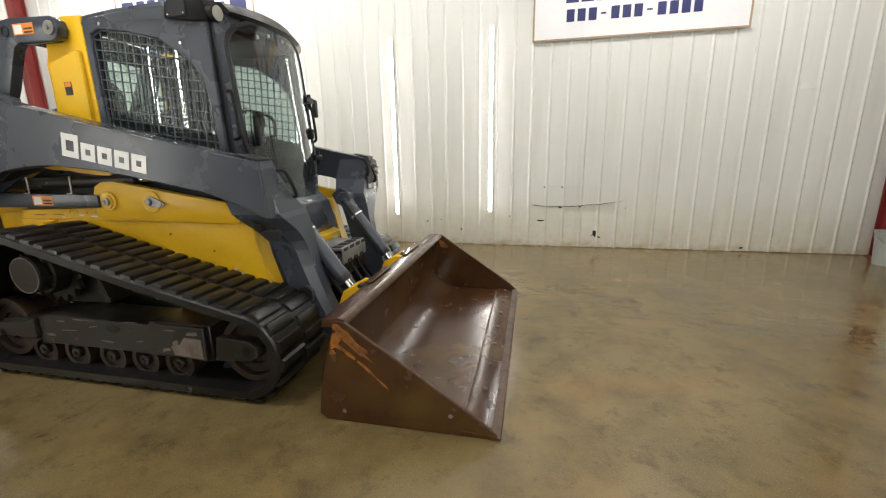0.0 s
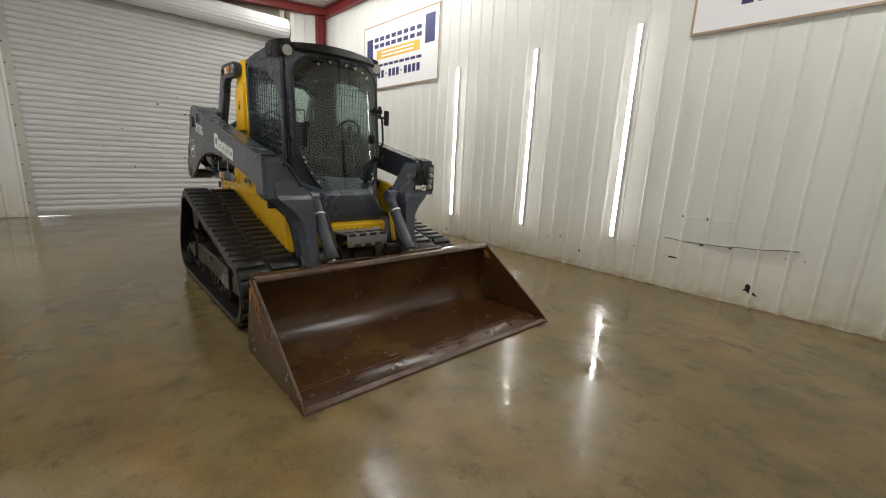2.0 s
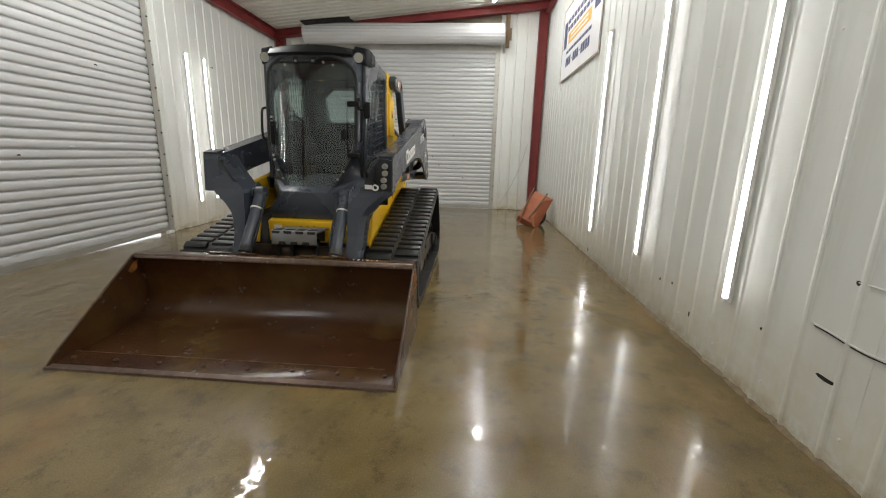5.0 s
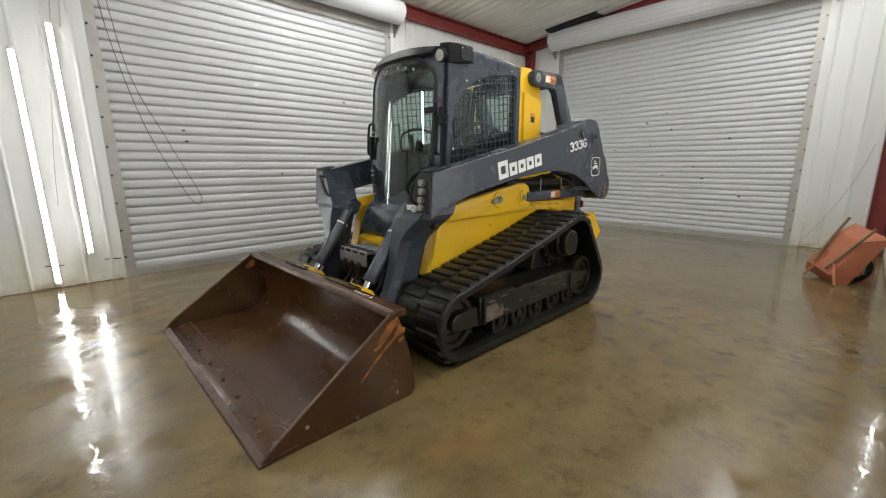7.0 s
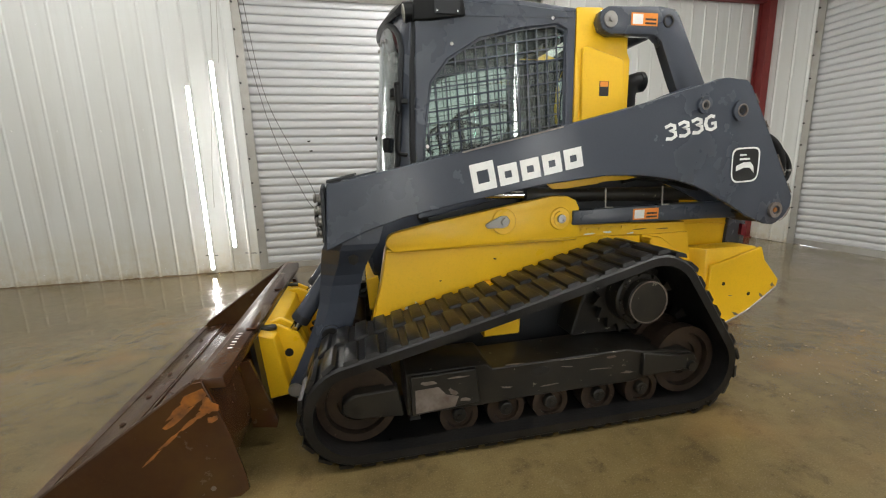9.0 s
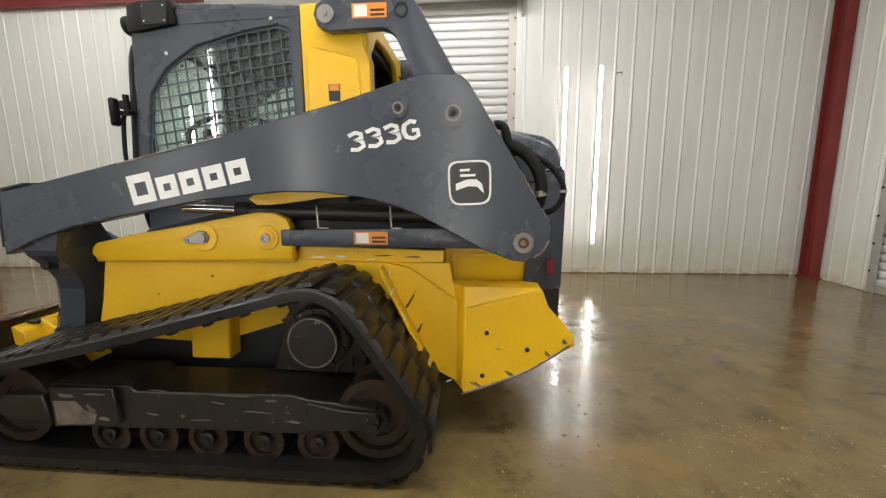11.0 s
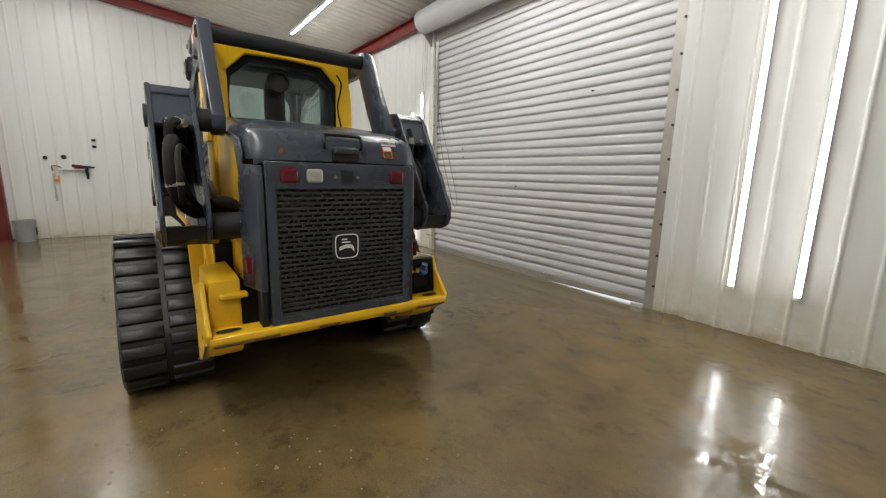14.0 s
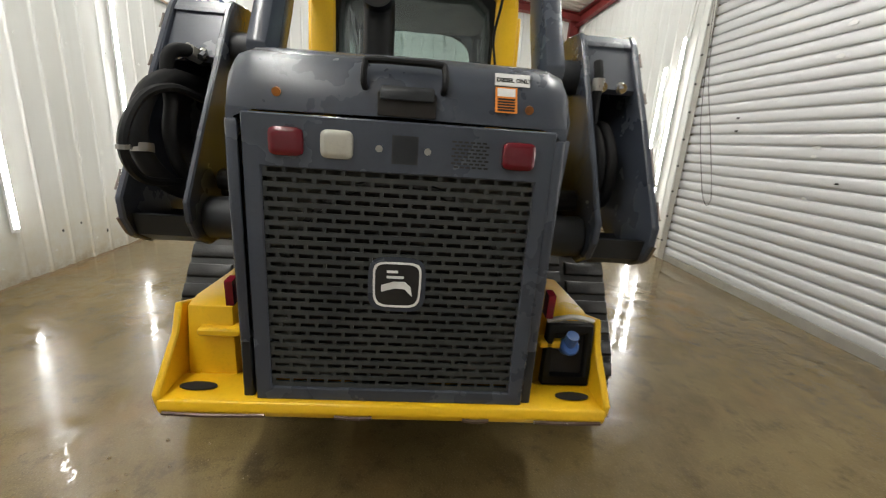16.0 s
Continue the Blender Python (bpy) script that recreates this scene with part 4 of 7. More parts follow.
# ---- grit swept together on the floor ----
rnd = random.Random(77)
bm = bmesh.new()
for k in range(420):
    x, y = rnd.gauss(-2.75, 0.55), rnd.gauss(1.15, 0.40)
    size = rnd.uniform(0.0025, 0.0075) * (1.7 if k % 23 == 0 else 1.0)
    turn = rnd.uniform(0, 6.28)
    base = [bm.verts.new((x + size * rnd.uniform(0.7, 1.2) * math.cos(turn + q * 1.2566), y + size * rnd.uniform(0.7, 1.2) * math.sin(turn + q * 1.2566), 0.0002)) for q in range(5)]
    tip = [bm.verts.new((v.co.x * 0.45 + x * 0.55, v.co.y * 0.45 + y * 0.55, size * rnd.uniform(0.6, 1.0))) for v in base]
    bm.faces.new(tip)
    for q in range(5):
        bm.faces.new((base[q], base[(q + 1) % 5], tip[(q + 1) % 5], tip[q]))
ob = part("gravel", bm, M_GRAVEL, None, "scattered tan grit on the wet concrete floor", False)
tagged(ob, category="gravel", kind="stuff")

# ---- wheelbarrow, tipped up on its legs against the wall ----
barrow = thing("wheelbarrow", "worn orange steel wheelbarrow tipped up against the wall", "wheelbarrow", Matrix.Translation((-3.72, 2.90, 0)) @ Matrix.Diagonal((0.8, 0.8, 0.8, 1)))
# Tray seen from below: local frame (u across, v along the tray, n out of its floor)
bu = Vector((0.42, 0.40, -0.18)).normalized()
bv = Vector((-0.10, 0.42, 0.78)).normalized()
bu = (bu - bv * bu.dot(bv)).normalized()
bn = bu.cross(bv)
o = Vector((0.05, -0.08, 0.43))


def tray_at(u, v, n):
    return tuple(o + bu * u + bv * v + bn * n)


rings = []
for n, su, v0, v1 in ((-0.20, 0.33, -0.42, 0.44), (0.0, 0.21, -0.30, 0.26), (0.012, 0.20, -0.29, 0.25), (-0.19, 0.318, -0.405, 0.425)):
    rings.append([tray_at(-su, v0, n), tray_at(su, v0, n), tray_at(su * 0.85, v1, n), tray_at(-su * 0.85, v1, n)])
bm = bmesh.new()
vs = [[bm.verts.new(p) for p in r] for r in (rings[0], rings[1])]
vi = [[bm.verts.new(p) for p in r] for r in ([tray_at(-0.315, -0.405, -0.20), tray_at(0.315, -0.405, -0.20), tray_at(0.265, 0.425, -0.20), tray_at(-0.265, 0.425, -0.20)],
                                            [tray_at(-0.2, -0.29, -0.012), tray_at(0.2, -0.29, -0.012), tray_at(0.17, 0.25, -0.012), tray_at(-0.17, 0.25, -0.012)])]
for a, b in ((vs[0], vs[1]), (vi[0], vi[1]), (vs[0], vi[0])):
    for i in range(4):
        j = (i + 1) % 4
        bm.faces.new((a[i], a[j], b[j], b[i]))
bm.faces.new(vs[1])
bm.faces.new(vi[1])
part("tray", finish(bm, 0.012, 2), M_TERRA, barrow)
for s in (-1, 1):
    foot = Vector((0.22 * s * 0.9 + 0.20, 0.18 * s - 0.20, 0.016))
    top = Vector(tray_at(0.05 * s - 0.02, -0.06, 0.010))
    part("leg", sweep([top, top.lerp(foot, 0.5), foot], 0.016, 8, 3), M_TERRA, barrow)
    part("handle", sweep([tray_at(0.10 * s, -0.25, 0.03), tray_at(0.16 * s, 0.1, 0.03), tray_at(0.2 * s, 0.47, 0.02)], 0.018, 8, 4), M_WOOD, barrow)
wc = Vector((-0.02, 0.16, 0.19))
wheel = part("wheel", pipe(wc + bu * -0.045, wc + bu * 0.045, 0.185, 0.10, 28), M_RUB, barrow, "black rubber wheel")
part("rim", pipe(wc + bu * -0.03, wc + bu * 0.03, 0.10, 0.02, 20), M_GUIDE, wheel)
part("axle", cyl(wc + bu * -0.12, wc + bu * 0.12, 0.012, 10), M_STEEL, barrow)
for s in (-1, 1):
    part("fork", sweep([wc + bu * (0.11 * s), Vector(tray_at(0.13 * s, -0.1, 0.03))], 0.014, 8, 2), M_TERRA, barrow)


# ---- compact track loader ----
# Local frame: x forward, y to the machine's left, z up, the origin on the floor under the middle.
loader = thing("track_loader", "yellow and slate-grey compact track loader with a rusty bucket, parked", "track loader", pose(-0.007, 0.238, 0, 0, 0, -0.315) @ Matrix.Diagonal((0.971, 1.0, 1.0, 1.0)))
SIDES = (1, -1)


def lp(name, bm, material, parent=loader, label="", smooth=True):
    return part(name, bm, material, parent, label, smooth)


def sided(s, y0, y1):
    return (s * y0, s * y1) if s > 0 else (s * y1, s * y0)


# -- rubber tracks --
FRONT, REAR, DRIVE = (0.79, 0.268, 0.245), (-1.00, 0.268, 0.245), (-0.73, 0.625, 0.262)


def belt_line(grow, step):
    """Points, with headings, round the three wheels of a track at equal steps."""
    order = [FRONT, DRIVE, REAR]      # from above the front wheel, back over the drive wheel, down and forward again
    pts = []
    segs = []
    for i in range(3):
        (x0, z0, r0), (x1, z1, r1) = order[i], order[(i + 1) % 3]
        r0, r1 = r0 + grow, r1 + grow
        d = math.hypot(x1 - x0, z1 - z0)
        base = math.atan2(z1 - z0, x1 - x0)
        off = math.acos((r0 - r1) / d)
        a = base - off
        segs.append((i, a, (x0 + r0 * math.cos(a), z0 + r0 * math.sin(a)), (x1 + r1 * math.cos(a), z1 + r1 * math.sin(a))))
    for k in range(3):
        i, a, p, q = segs[k]
        n = max(2, int(math.hypot(q[0] - p[0], q[1] - p[1]) / 0.03))
        sag = 0.012 if k == 0 else 0.0
        for j in range(n):
            u = j / n
            pts.append((p[0] + (q[0] - p[0]) * u, p[1] + (q[1] - p[1]) * u - sag * math.sin(math.pi * u)))
        a2 = segs[(k + 1) % 3][1]
        while a2 < a:
            a2 += 2 * math.pi
        x, z, r = order[(k + 1) % 3]
        n = max(3, int((a2 - a) * (r + grow) / 0.03))
        for j in range(n):
            b = a + (a2 - a) * j / n
            pts.append((x + (r + grow) * math.cos(b), z + (r + grow) * math.sin(b)))
    lens = [math.hypot(pts[(i + 1) % len(pts)][0] - pts[i][0], pts[(i + 1) % len(pts)][1] - pts[i][1]) for i in range(len(pts))]
    total = sum(lens)
    count = int(total / step)
    out, i, acc = [], 0, 0.0
    for k in range(count):
        want = total * k / count
        while acc + lens[i] < want:
            acc += lens[i]
            i += 1
        u = (want - acc) / lens[i]
        p, q = pts[i], pts[(i + 1) % len(pts)]
        out.append((p[0] + (q[0] - p[0]) * u, p[1] + (q[1] - p[1]) * u, math.atan2(q[1] - p[1], q[0] - p[0])))
    return out


def belt_mesh(y0, y1):
    outer, inner = belt_line(0.0, 0.04), None
    bm = bmesh.new()
    rings = []
    for x, z, h in outer:
        nx, nz = math.sin(h), -math.cos(h)
        t = 0.052
        rings.append([bm.verts.new(v) for v in ((x, y0 + 0.012, z), (x, y1 - 0.012, z), (x - nx * 0.012, y1, z - nz * 0.012), (x - nx * t, y1, z - nz * t), (x - nx * t, y0, z - nz * t), (x - nx * 0.012, y0, z - nz * 0.012))])
    for a, b in zip(rings, rings[1:] + rings[:1]):
        for i in range(6):
            j = (i + 1) % 6
            bm.faces.new((a[i], a[j], b[j], b[i]))
    bmesh.ops.recalc_face_normals(bm, faces=bm.faces)
    return bm


def lug_mesh(width):
    """One tread block: tapered, chamfered. Local: x along the track, z outwards."""
    h = 0.017
    rings = [[(-0.036, -width / 2, -0.004), (0.036, -width / 2, -0.004), (0.036, width / 2, -0.004), (-0.036, width / 2, -0.004)],
             [(-0.030, -width / 2 + 0.004, h * 0.8), (0.030, -width / 2 + 0.004, h * 0.8), (0.030, width / 2 - 0.004, h * 0.8), (-0.030, width / 2 - 0.004, h * 0.8)],
             [(-0.024, -width / 2 + 0.010, h), (0.024, -width / 2 + 0.010, h), (0.024, width / 2 - 0.010, h), (-0.024, width / 2 - 0.010, h)]]
    return mesh_of("tread_block", loft(rings), M_RUB)


LUG = lug_mesh(0.205)
LINK = mesh_of("drive_lug", loft([[(-0.03, -0.03, 0.0), (0.03, -0.03, 0.0), (0.03, 0.03, 0.0), (-0.03, 0.03, 0.0)], [(-0.015, -0.018, -0.05), (0.015, -0.018, -0.05), (0.015, 0.018, -0.05), (-0.015, 0.018, -0.05)]]), M_RUB)
T_IN, T_OUT = 0.585, 1.035
for s in SIDES:
    y0, y1 = sided(s, T_IN, T_OUT)
    track = lp("rubber_track", belt_mesh(y0, y1), M_RUB, loader, "black rubber track with tread blocks")
    for k, (x, z, h) in enumerate(belt_line(0.0, 0.098)):
        for row, yy in ((0, s * 0.695), (1, s * 0.925)):
            shift = 0.0 if row == 0 else 0.049
            dx, dz = math.cos(h), math.sin(h)
            nx, nz = math.sin(h), -math.cos(h)
            m = Matrix(((dx, 0, nx, x + dx * shift), (0, 1, 0, yy), (dz, 0, nz, z + dz * shift), (0, 0, 0, 1)))
            piece("tread_block", LUG, track, m)
        if k % 2 == 0:
            nx, nz = math.sin(h), -math.cos(h)
            piece("drive_lug", LINK, track, Matrix(((math.cos(h), 0, nx, x - nx * 0.052), (0, 1, 0, s * 0.80), (math.sin(h), 0, nz, z - nz * 0.052), (0, 0, 0, 1))))

    # -- undercarriage --
    o0, o1 = 0.90, 0.985
    beam = [(0.56, 0.40), (0.16, 0.405), (0.13, 0.375), (-0.62, 0.385), (-0.70, 0.365), (-1.00, 0.335), (-1.02, 0.29), (-1.00, 0.24), (-0.72, 0.215), (-0.66, 0.20), (-0.05, 0.20), (0.20, 0.19), (0.56, 0.19)]
    frame_ = lp("track_frame", prism(beam, "y", *sided(s, 0.70, o1 - 0.02), 0.006), M_UNDER, loader, "black scraped steel track frame")
    lp("slot", prism([(-0.12 + 0.05 * math.cos(a), 0.335 + 0.022 * math.sin(a)) for a in (k * math.pi / 8 for k in range(16))], "y", *sided(s, o1 - 0.0185, o1 - 0.015)), M_HOLE, frame_)
    lp("cover_plate", prism([(0.54, 0.395), (0.22, 0.40), (0.20, 0.23), (0.54, 0.20)], "y", *sided(s, o1 - 0.02, o1 + 0.006), 0.005), M_UNDER, frame_)
    lp("label_plate", prism([(0.52, 0.33), (0.41, 0.335), (0.37, 0.29), (0.31, 0.275), (0.33, 0.225), (0.52, 0.215)], "y", *sided(s, o1 + 0.0065, o1 + 0.009)), M_WORN, frame_, "worn pale label")
    lp("tensioner_yoke", prism([(0.86, 0.30), (0.80, 0.335), (0.60, 0.345), (0.575, 0.20), (0.80, 0.215), (0.86, 0.245)], "y", *sided(s, 0.90, o1 - 0.01), 0.008), M_UNDER, loader)
    lp("rear_tab", joined(prism([(-0.70, 0.365), (-0.86, 0.335), (-1.01, 0.325), (-1.03, 0.29), (-1.01, 0.245), (-0.70, 0.235)], "y", *sided(s, o1 - 0.02, o1 + 0.004), 0.004), cyl((-0.995, s * (o1 - 0.01), 0.262), (-0.995, s * (o1 + 0.022), 0.262), 0.028, 12)), M_UNDER, frame_)
    lp("tower", prism([(-0.42, 0.385), (-0.50, 0.66), (-0.60, 0.80), (-0.80, 0.80), (-0.94, 0.62), (-0.90, 0.38)], "y", *sided(s, 0.56, 0.74), 0.01), M_UNDER, loader)
    lp("bracket", prism([(0.08, 0.40), (0.06, 0.70), (-0.16, 0.70), (-0.14, 0.40)], "y", *sided(s, 0.56, 0.66), 0.008), M_YEL, loader, "yellow chassis bracket")
    for x in (0.30, 0.055, -0.19, -0.465, -0.725):
        r = lp("track_roller", joined(pipe((x, s * 0.68, 0.148), (x, s * 0.76, 0.148), 0.098, 0.03, 24), pipe((x, s * 0.86, 0.148), (x, s * 0.950, 0.148), 0.098, 0.070, 24), cyl((x, s * 0.68, 0.148), (x, s * 0.930, 0.148), 0.074, 20)), M_ROLLER, loader, "brown rubbed track roller")
        lp("roller_cap", joined(cyl((x, s * 0.930, 0.148), (x, s * 0.962, 0.148), 0.034, 14, bevel=0.004), cyl((x, s * 0.962, 0.148), (x, s * 0.970, 0.148), 0.014, 6)), M_UNDER, r)
    for (x, z, r0), nm in ((FRONT, "front_idler"), (REAR, "rear_idler")):
        rr = r0 - 0.056
        w = lp(nm, joined(pipe((x, s * 0.69, z), (x, s * 0.745, z), rr, rr * 0.55, 34), pipe((x, s * 0.87, z), (x, s * 0.935, z), rr, rr * 0.80, 34), pipe((x, s * 0.87, z), (x, s * 0.910, z), rr * 0.76, rr * 0.50, 30), cyl((x, s * 0.70, z), (x, s * 0.895, z), rr * 0.80, 28)), M_ROLLER, loader, "brown rubbed idler wheel")
        lp("hub", joined(cyl((x, s * 0.86, z), (x, s * 0.955, z), 0.06, 16), cyl((x, s * 0.955, z), (x, s * 0.975, z), 0.028, 12)), M_UNDER, w)
    x, z, r0 = DRIVE
    teeth = []
    for k in range(32):
        a = 2 * math.pi * k / 32
        rr = (r0 - 0.04) if k % 2 else (r0 - 0.085)
        teeth.append((x + rr * math.cos(a), z + rr * math.sin(a)))
    sp = lp("drive_sprocket", joined(prism(teeth, "y", *sided(s, 0.77, 0.80)), cyl((x, s * 0.70, z), (x, s * 0.90, z), 0.145, 28, bevel=0.01)), M_UNDER, loader, "black toothed drive sprocket")
    lp("hub_cap", joined(cyl((x, s * 0.90, z), (x, s * 0.955, z), 0.115, 28, bevel=0.008)), M_UNDER, sp)
    lp("hub_face", cyl((x, s * 0.955, z), (x, s * 0.9575, z), 0.104, 28), M_UNDER, sp)
    lp("hub_ring", pipe((x, s * 0.955, z), (x, s * 0.960, z), 0.112, 0.106, 32), M_WORN, sp, "scuffed bright ring")
    for k in range(9):
        a = 2 * math.pi * k / 9
        lp("hub_bolt", cyl((x + 0.128 * math.cos(a), s * 0.90, z + 0.128 * math.sin(a)), (x + 0.128 * math.cos(a), s * 0.915, z + 0.128 * math.sin(a)), 0.011, 6), M_UNDER, sp)

# -- chassis --
lp("belly", prism([(0.62, 0.30), (0.70, 0.42), (0.62, 0.74), (-1.25, 0.90), (-1.25, 0.34), (-1.0, 0.27)], "y", -0.55, 0.55, 0.01), M_GREYD, loader, "dark chassis hull between the tracks")
for s in SIDES:
    side = lp("side_panel", prism([(0.70, 0.48), (0.64, 0.68), (0.595, 0.90), (0.575, 0.945), (-0.50, 0.92), (-0.96, 0.90), (-1.00, 0.70), (-0.50, 0.60), (0.0, 0.45)], "y", *sided(s, 0.552, 0.572), 0.004), M_YEL, loader, "yellow steel side panel with scuffs")
    lp("panel_flange", prism([(0.70, 0.50), (0.64, 0.69), (0.600, 0.90), (0.580, 0.94), (0.570, 0.94), (0.585, 0.90), (0.625, 0.69), (0.685, 0.50)], "y", *sided(s, 0.46, 0.5515), 0.003), M_YEL, side)
    up = lp("tower_plate", prism([(0.60, 0.945), (0.59, 0.98), (0.565, 1.003), (0.36, 1.045), (-0.34, 1.16), (-0.43, 1.155), (-0.485, 1.13), (-0.505, 1.09), (-0.51, 0.925), (0.56, 0.905)], "y", *sided(s, 0.575, 0.635), 0.008, 2), M_YEL, loader, "yellow pivot plate with two pins")
    lp("lower_ledge", prism([(0.60, 0.90), (0.60, 0.925), (-0.51, 0.935), (-0.51, 0.905)], "y", *sided(s, 0.565, 0.615), 0.006), M_YEL, up)
    # the two pins
    lp("pin_boss", joined(cyl((-0.385, s * 0.635, 1.035), (-0.385, s * 0.645, 1.035), 0.062, 26, bevel=0.004), cyl((-0.385, s * 0.645, 1.035), (-0.385, s * 0.652, 1.035), 0.042, 22)), M_YEL, up)
    lp("pin", joined(pipe((-0.385, s * 0.652, 1.035), (-0.385, s * 0.664, 1.035), 0.024, 0.012, 18), cyl((-0.385, s * 0.650, 1.035), (-0.385, s * 0.658, 1.035), 0.014, 6)), M_STEEL, up, "steel pin")
    lp("pin_boss", cyl((-0.05, s * 0.635, 1.035), (-0.05, s * 0.645, 1.035), 0.07, 26, bevel=0.004), M_YEL, up)
    lp("lock_plate", joined(prism([(0.045, 1.005), (0.06, 1.018), (0.055, 1.03), (-0.03, 1.068), (-0.065, 1.066), (-0.082, 1.04), (-0.07, 1.012), (-0.04, 1.002)], "y", *sided(s, 0.6455, 0.654), 0.002), cyl((-0.05, s * 0.654, 1.035), (-0.05, s * 0.668, 1.035), 0.020, 14), cyl((0.035, s * 0.654, 1.02), (0.035, s * 0.660, 1.02), 0.009, 8)), M_STEEL, up, "zinc-plated lock plate on the pin")
    # rail above the tracks and the plates behind it
    lp("deck_rail", prism([(-0.50, 0.945), (-0.52, 0.985), (-1.28, 0.965), (-1.28, 0.90), (-0.96, 0.90), (-0.50, 0.915)], "y", *sided(s, 0.52, 0.565), 0.005), M_YEL, loader)
    lp("bolted_strip", joined(box(-0.86, -0.56, *sided(s, 0.566, 0.572), 0.945, 0.962), *[cyl((xx, s * 0.572, 0.953), (xx, s * 0.578, 0.953), 0.008, 6) for xx in (-0.6, -0.68, -0.76, -0.83)]), M_YEL, loader)
    # rear wing: plate behind the track and the bumper block
    lp("track_guard", prism([(-0.96, 0.905), (-1.02, 0.895), (-1.10, 0.88), (-1.42, 0.66), (-1.39, 0.255), (-1.22, 0.345), (-1.06, 0.62), (-0.97, 0.82)], "y", *sided(s, 0.55, 0.585), 0.005), M_YEL, loader, "yellow rear guard plate, chipped along its edges")
    lp("quarter_panel", prism([(-0.95, 0.90), (-1.31, 0.90), (-1.33, 0.79), (-1.46, 0.76), (-1.44, 0.56), (-1.05, 0.56)], "y", *sided(s, 0.5505, 0.560), 0.003), M_YEL, loader, "yellow panel between guard and wing")
    lp("guard_flange", prism([(-0.955, 0.88), (-0.97, 0.895), (-1.23, 0.36), (-1.215, 0.345)], "y", *sided(s, 0.585, 0.66), 0.003), M_YEL, loader)
    wing = [[(-1.385, s * 0.66, 0.262), (-1.30, s * 0.50, 0.262), (-1.30, s * 0.50, 0.80), (-1.385, s * 0.64, 0.80)],
            [(-1.70, s * 0.662, 0.388), (-1.70, s * 0.50, 0.388), (-1.70, s * 0.50, 0.80), (-1.70, s * 0.64, 0.80)],
            [(-1.77, s * 0.662, 0.43), (-1.77, s * 0.50, 0.43), (-1.77, s * 0.50, 0.79), (-1.77, s * 0.635, 0.79)]]
    b = lp("bumper_wing", loft(wing, 0.008, 2), M_YEL, loader, "yellow bumper wing, paint worn off the lower edge")
    cheek = [(-1.765, 0.795), (-1.80, 0.71), (-1.925, 0.575), (-1.915, 0.53), (-1.70, 0.385), (-1.385, 0.258), (-1.372, 0.30), (-1.40, 0.70)]
    lp("cheek", prism(cheek, "y", *sided(s, 0.652, 0.674), 0.004), M_YEL, b)
    for xx, zz in ((-1.48, 0.36), (-1.70, 0.50), (-1.50, 0.58)):
        lp("hole", cyl((xx, s * 0.6742, zz), (xx, s * 0.676, zz), 0.012, 10), M_HOLE, b)
    edge = [(-1.375, s * 0.677, 0.262), (-1.55, s * 0.677, 0.327), (-1.70, s * 0.677, 0.392), (-1.82, s * 0.677, 0.468), (-1.905, s * 0.677, 0.53)]
    lp("scraped_edge", sweep(edge, 0.006, 6, 3), M_WORN, b, "bare scraped steel edge")
    lp("step_tab", box(-1.80, -1.74, *sided(s, 0.47, 0.60), 0.70, 0.725, 0.006), M_YEL, b)
bar = lp("bumper_bar", prism([(-1.74, 0.45), (-1.915, 0.505), (-1.93, 0.53), (-1.925, 0.56), (-1.80, 0.565), (-1.74, 0.545)], "y", -0.662, 0.662, 0.006, 2), M_YEL, loader, "yellow rear bumper bar with scraped lip")
for y0, y1 in ((-0.648, -0.44), (-0.30, -0.22), (0.05, 0.16), (0.36, 0.648)):
    lp("scraped_edge", sweep([(-1.927, y0, 0.519), (-1.930, (y0 + y1) / 2, 0.517), (-1.927, y1, 0.519)], 0.0065, 6, 4), M_LIP, bar, "scraped rusty lip")
for s in SIDES:
    lp("drain_slot", prism([(-1.86 + 0.022 * math.cos(a), s * 0.575 + 0.055 * math.sin(a)) for a in (k * math.pi / 8 for k in range(16))], "z", 0.5665, 0.569), M_HOLE, bar)
# chipped paint on the side panels and guards
rnd = random.Random(5)


def paint_chip(parent, s, y, cx, cz, w, h, tilt, mat, label):
    poly = []
    for q in range(9):
        a = 2 * math.pi * q / 9
        f = rnd.uniform(0.45, 1.1)
        u, v = w * f * math.cos(a), h * f * math.sin(a)
        poly.append((cx + u * math.cos(tilt) - v * math.sin(tilt), cz + u * math.sin(tilt) + v * math.cos(tilt)))
    lp("paint_chip", prism(poly, "y", *sided(s, y, y + 0.0012)), mat, parent, label)


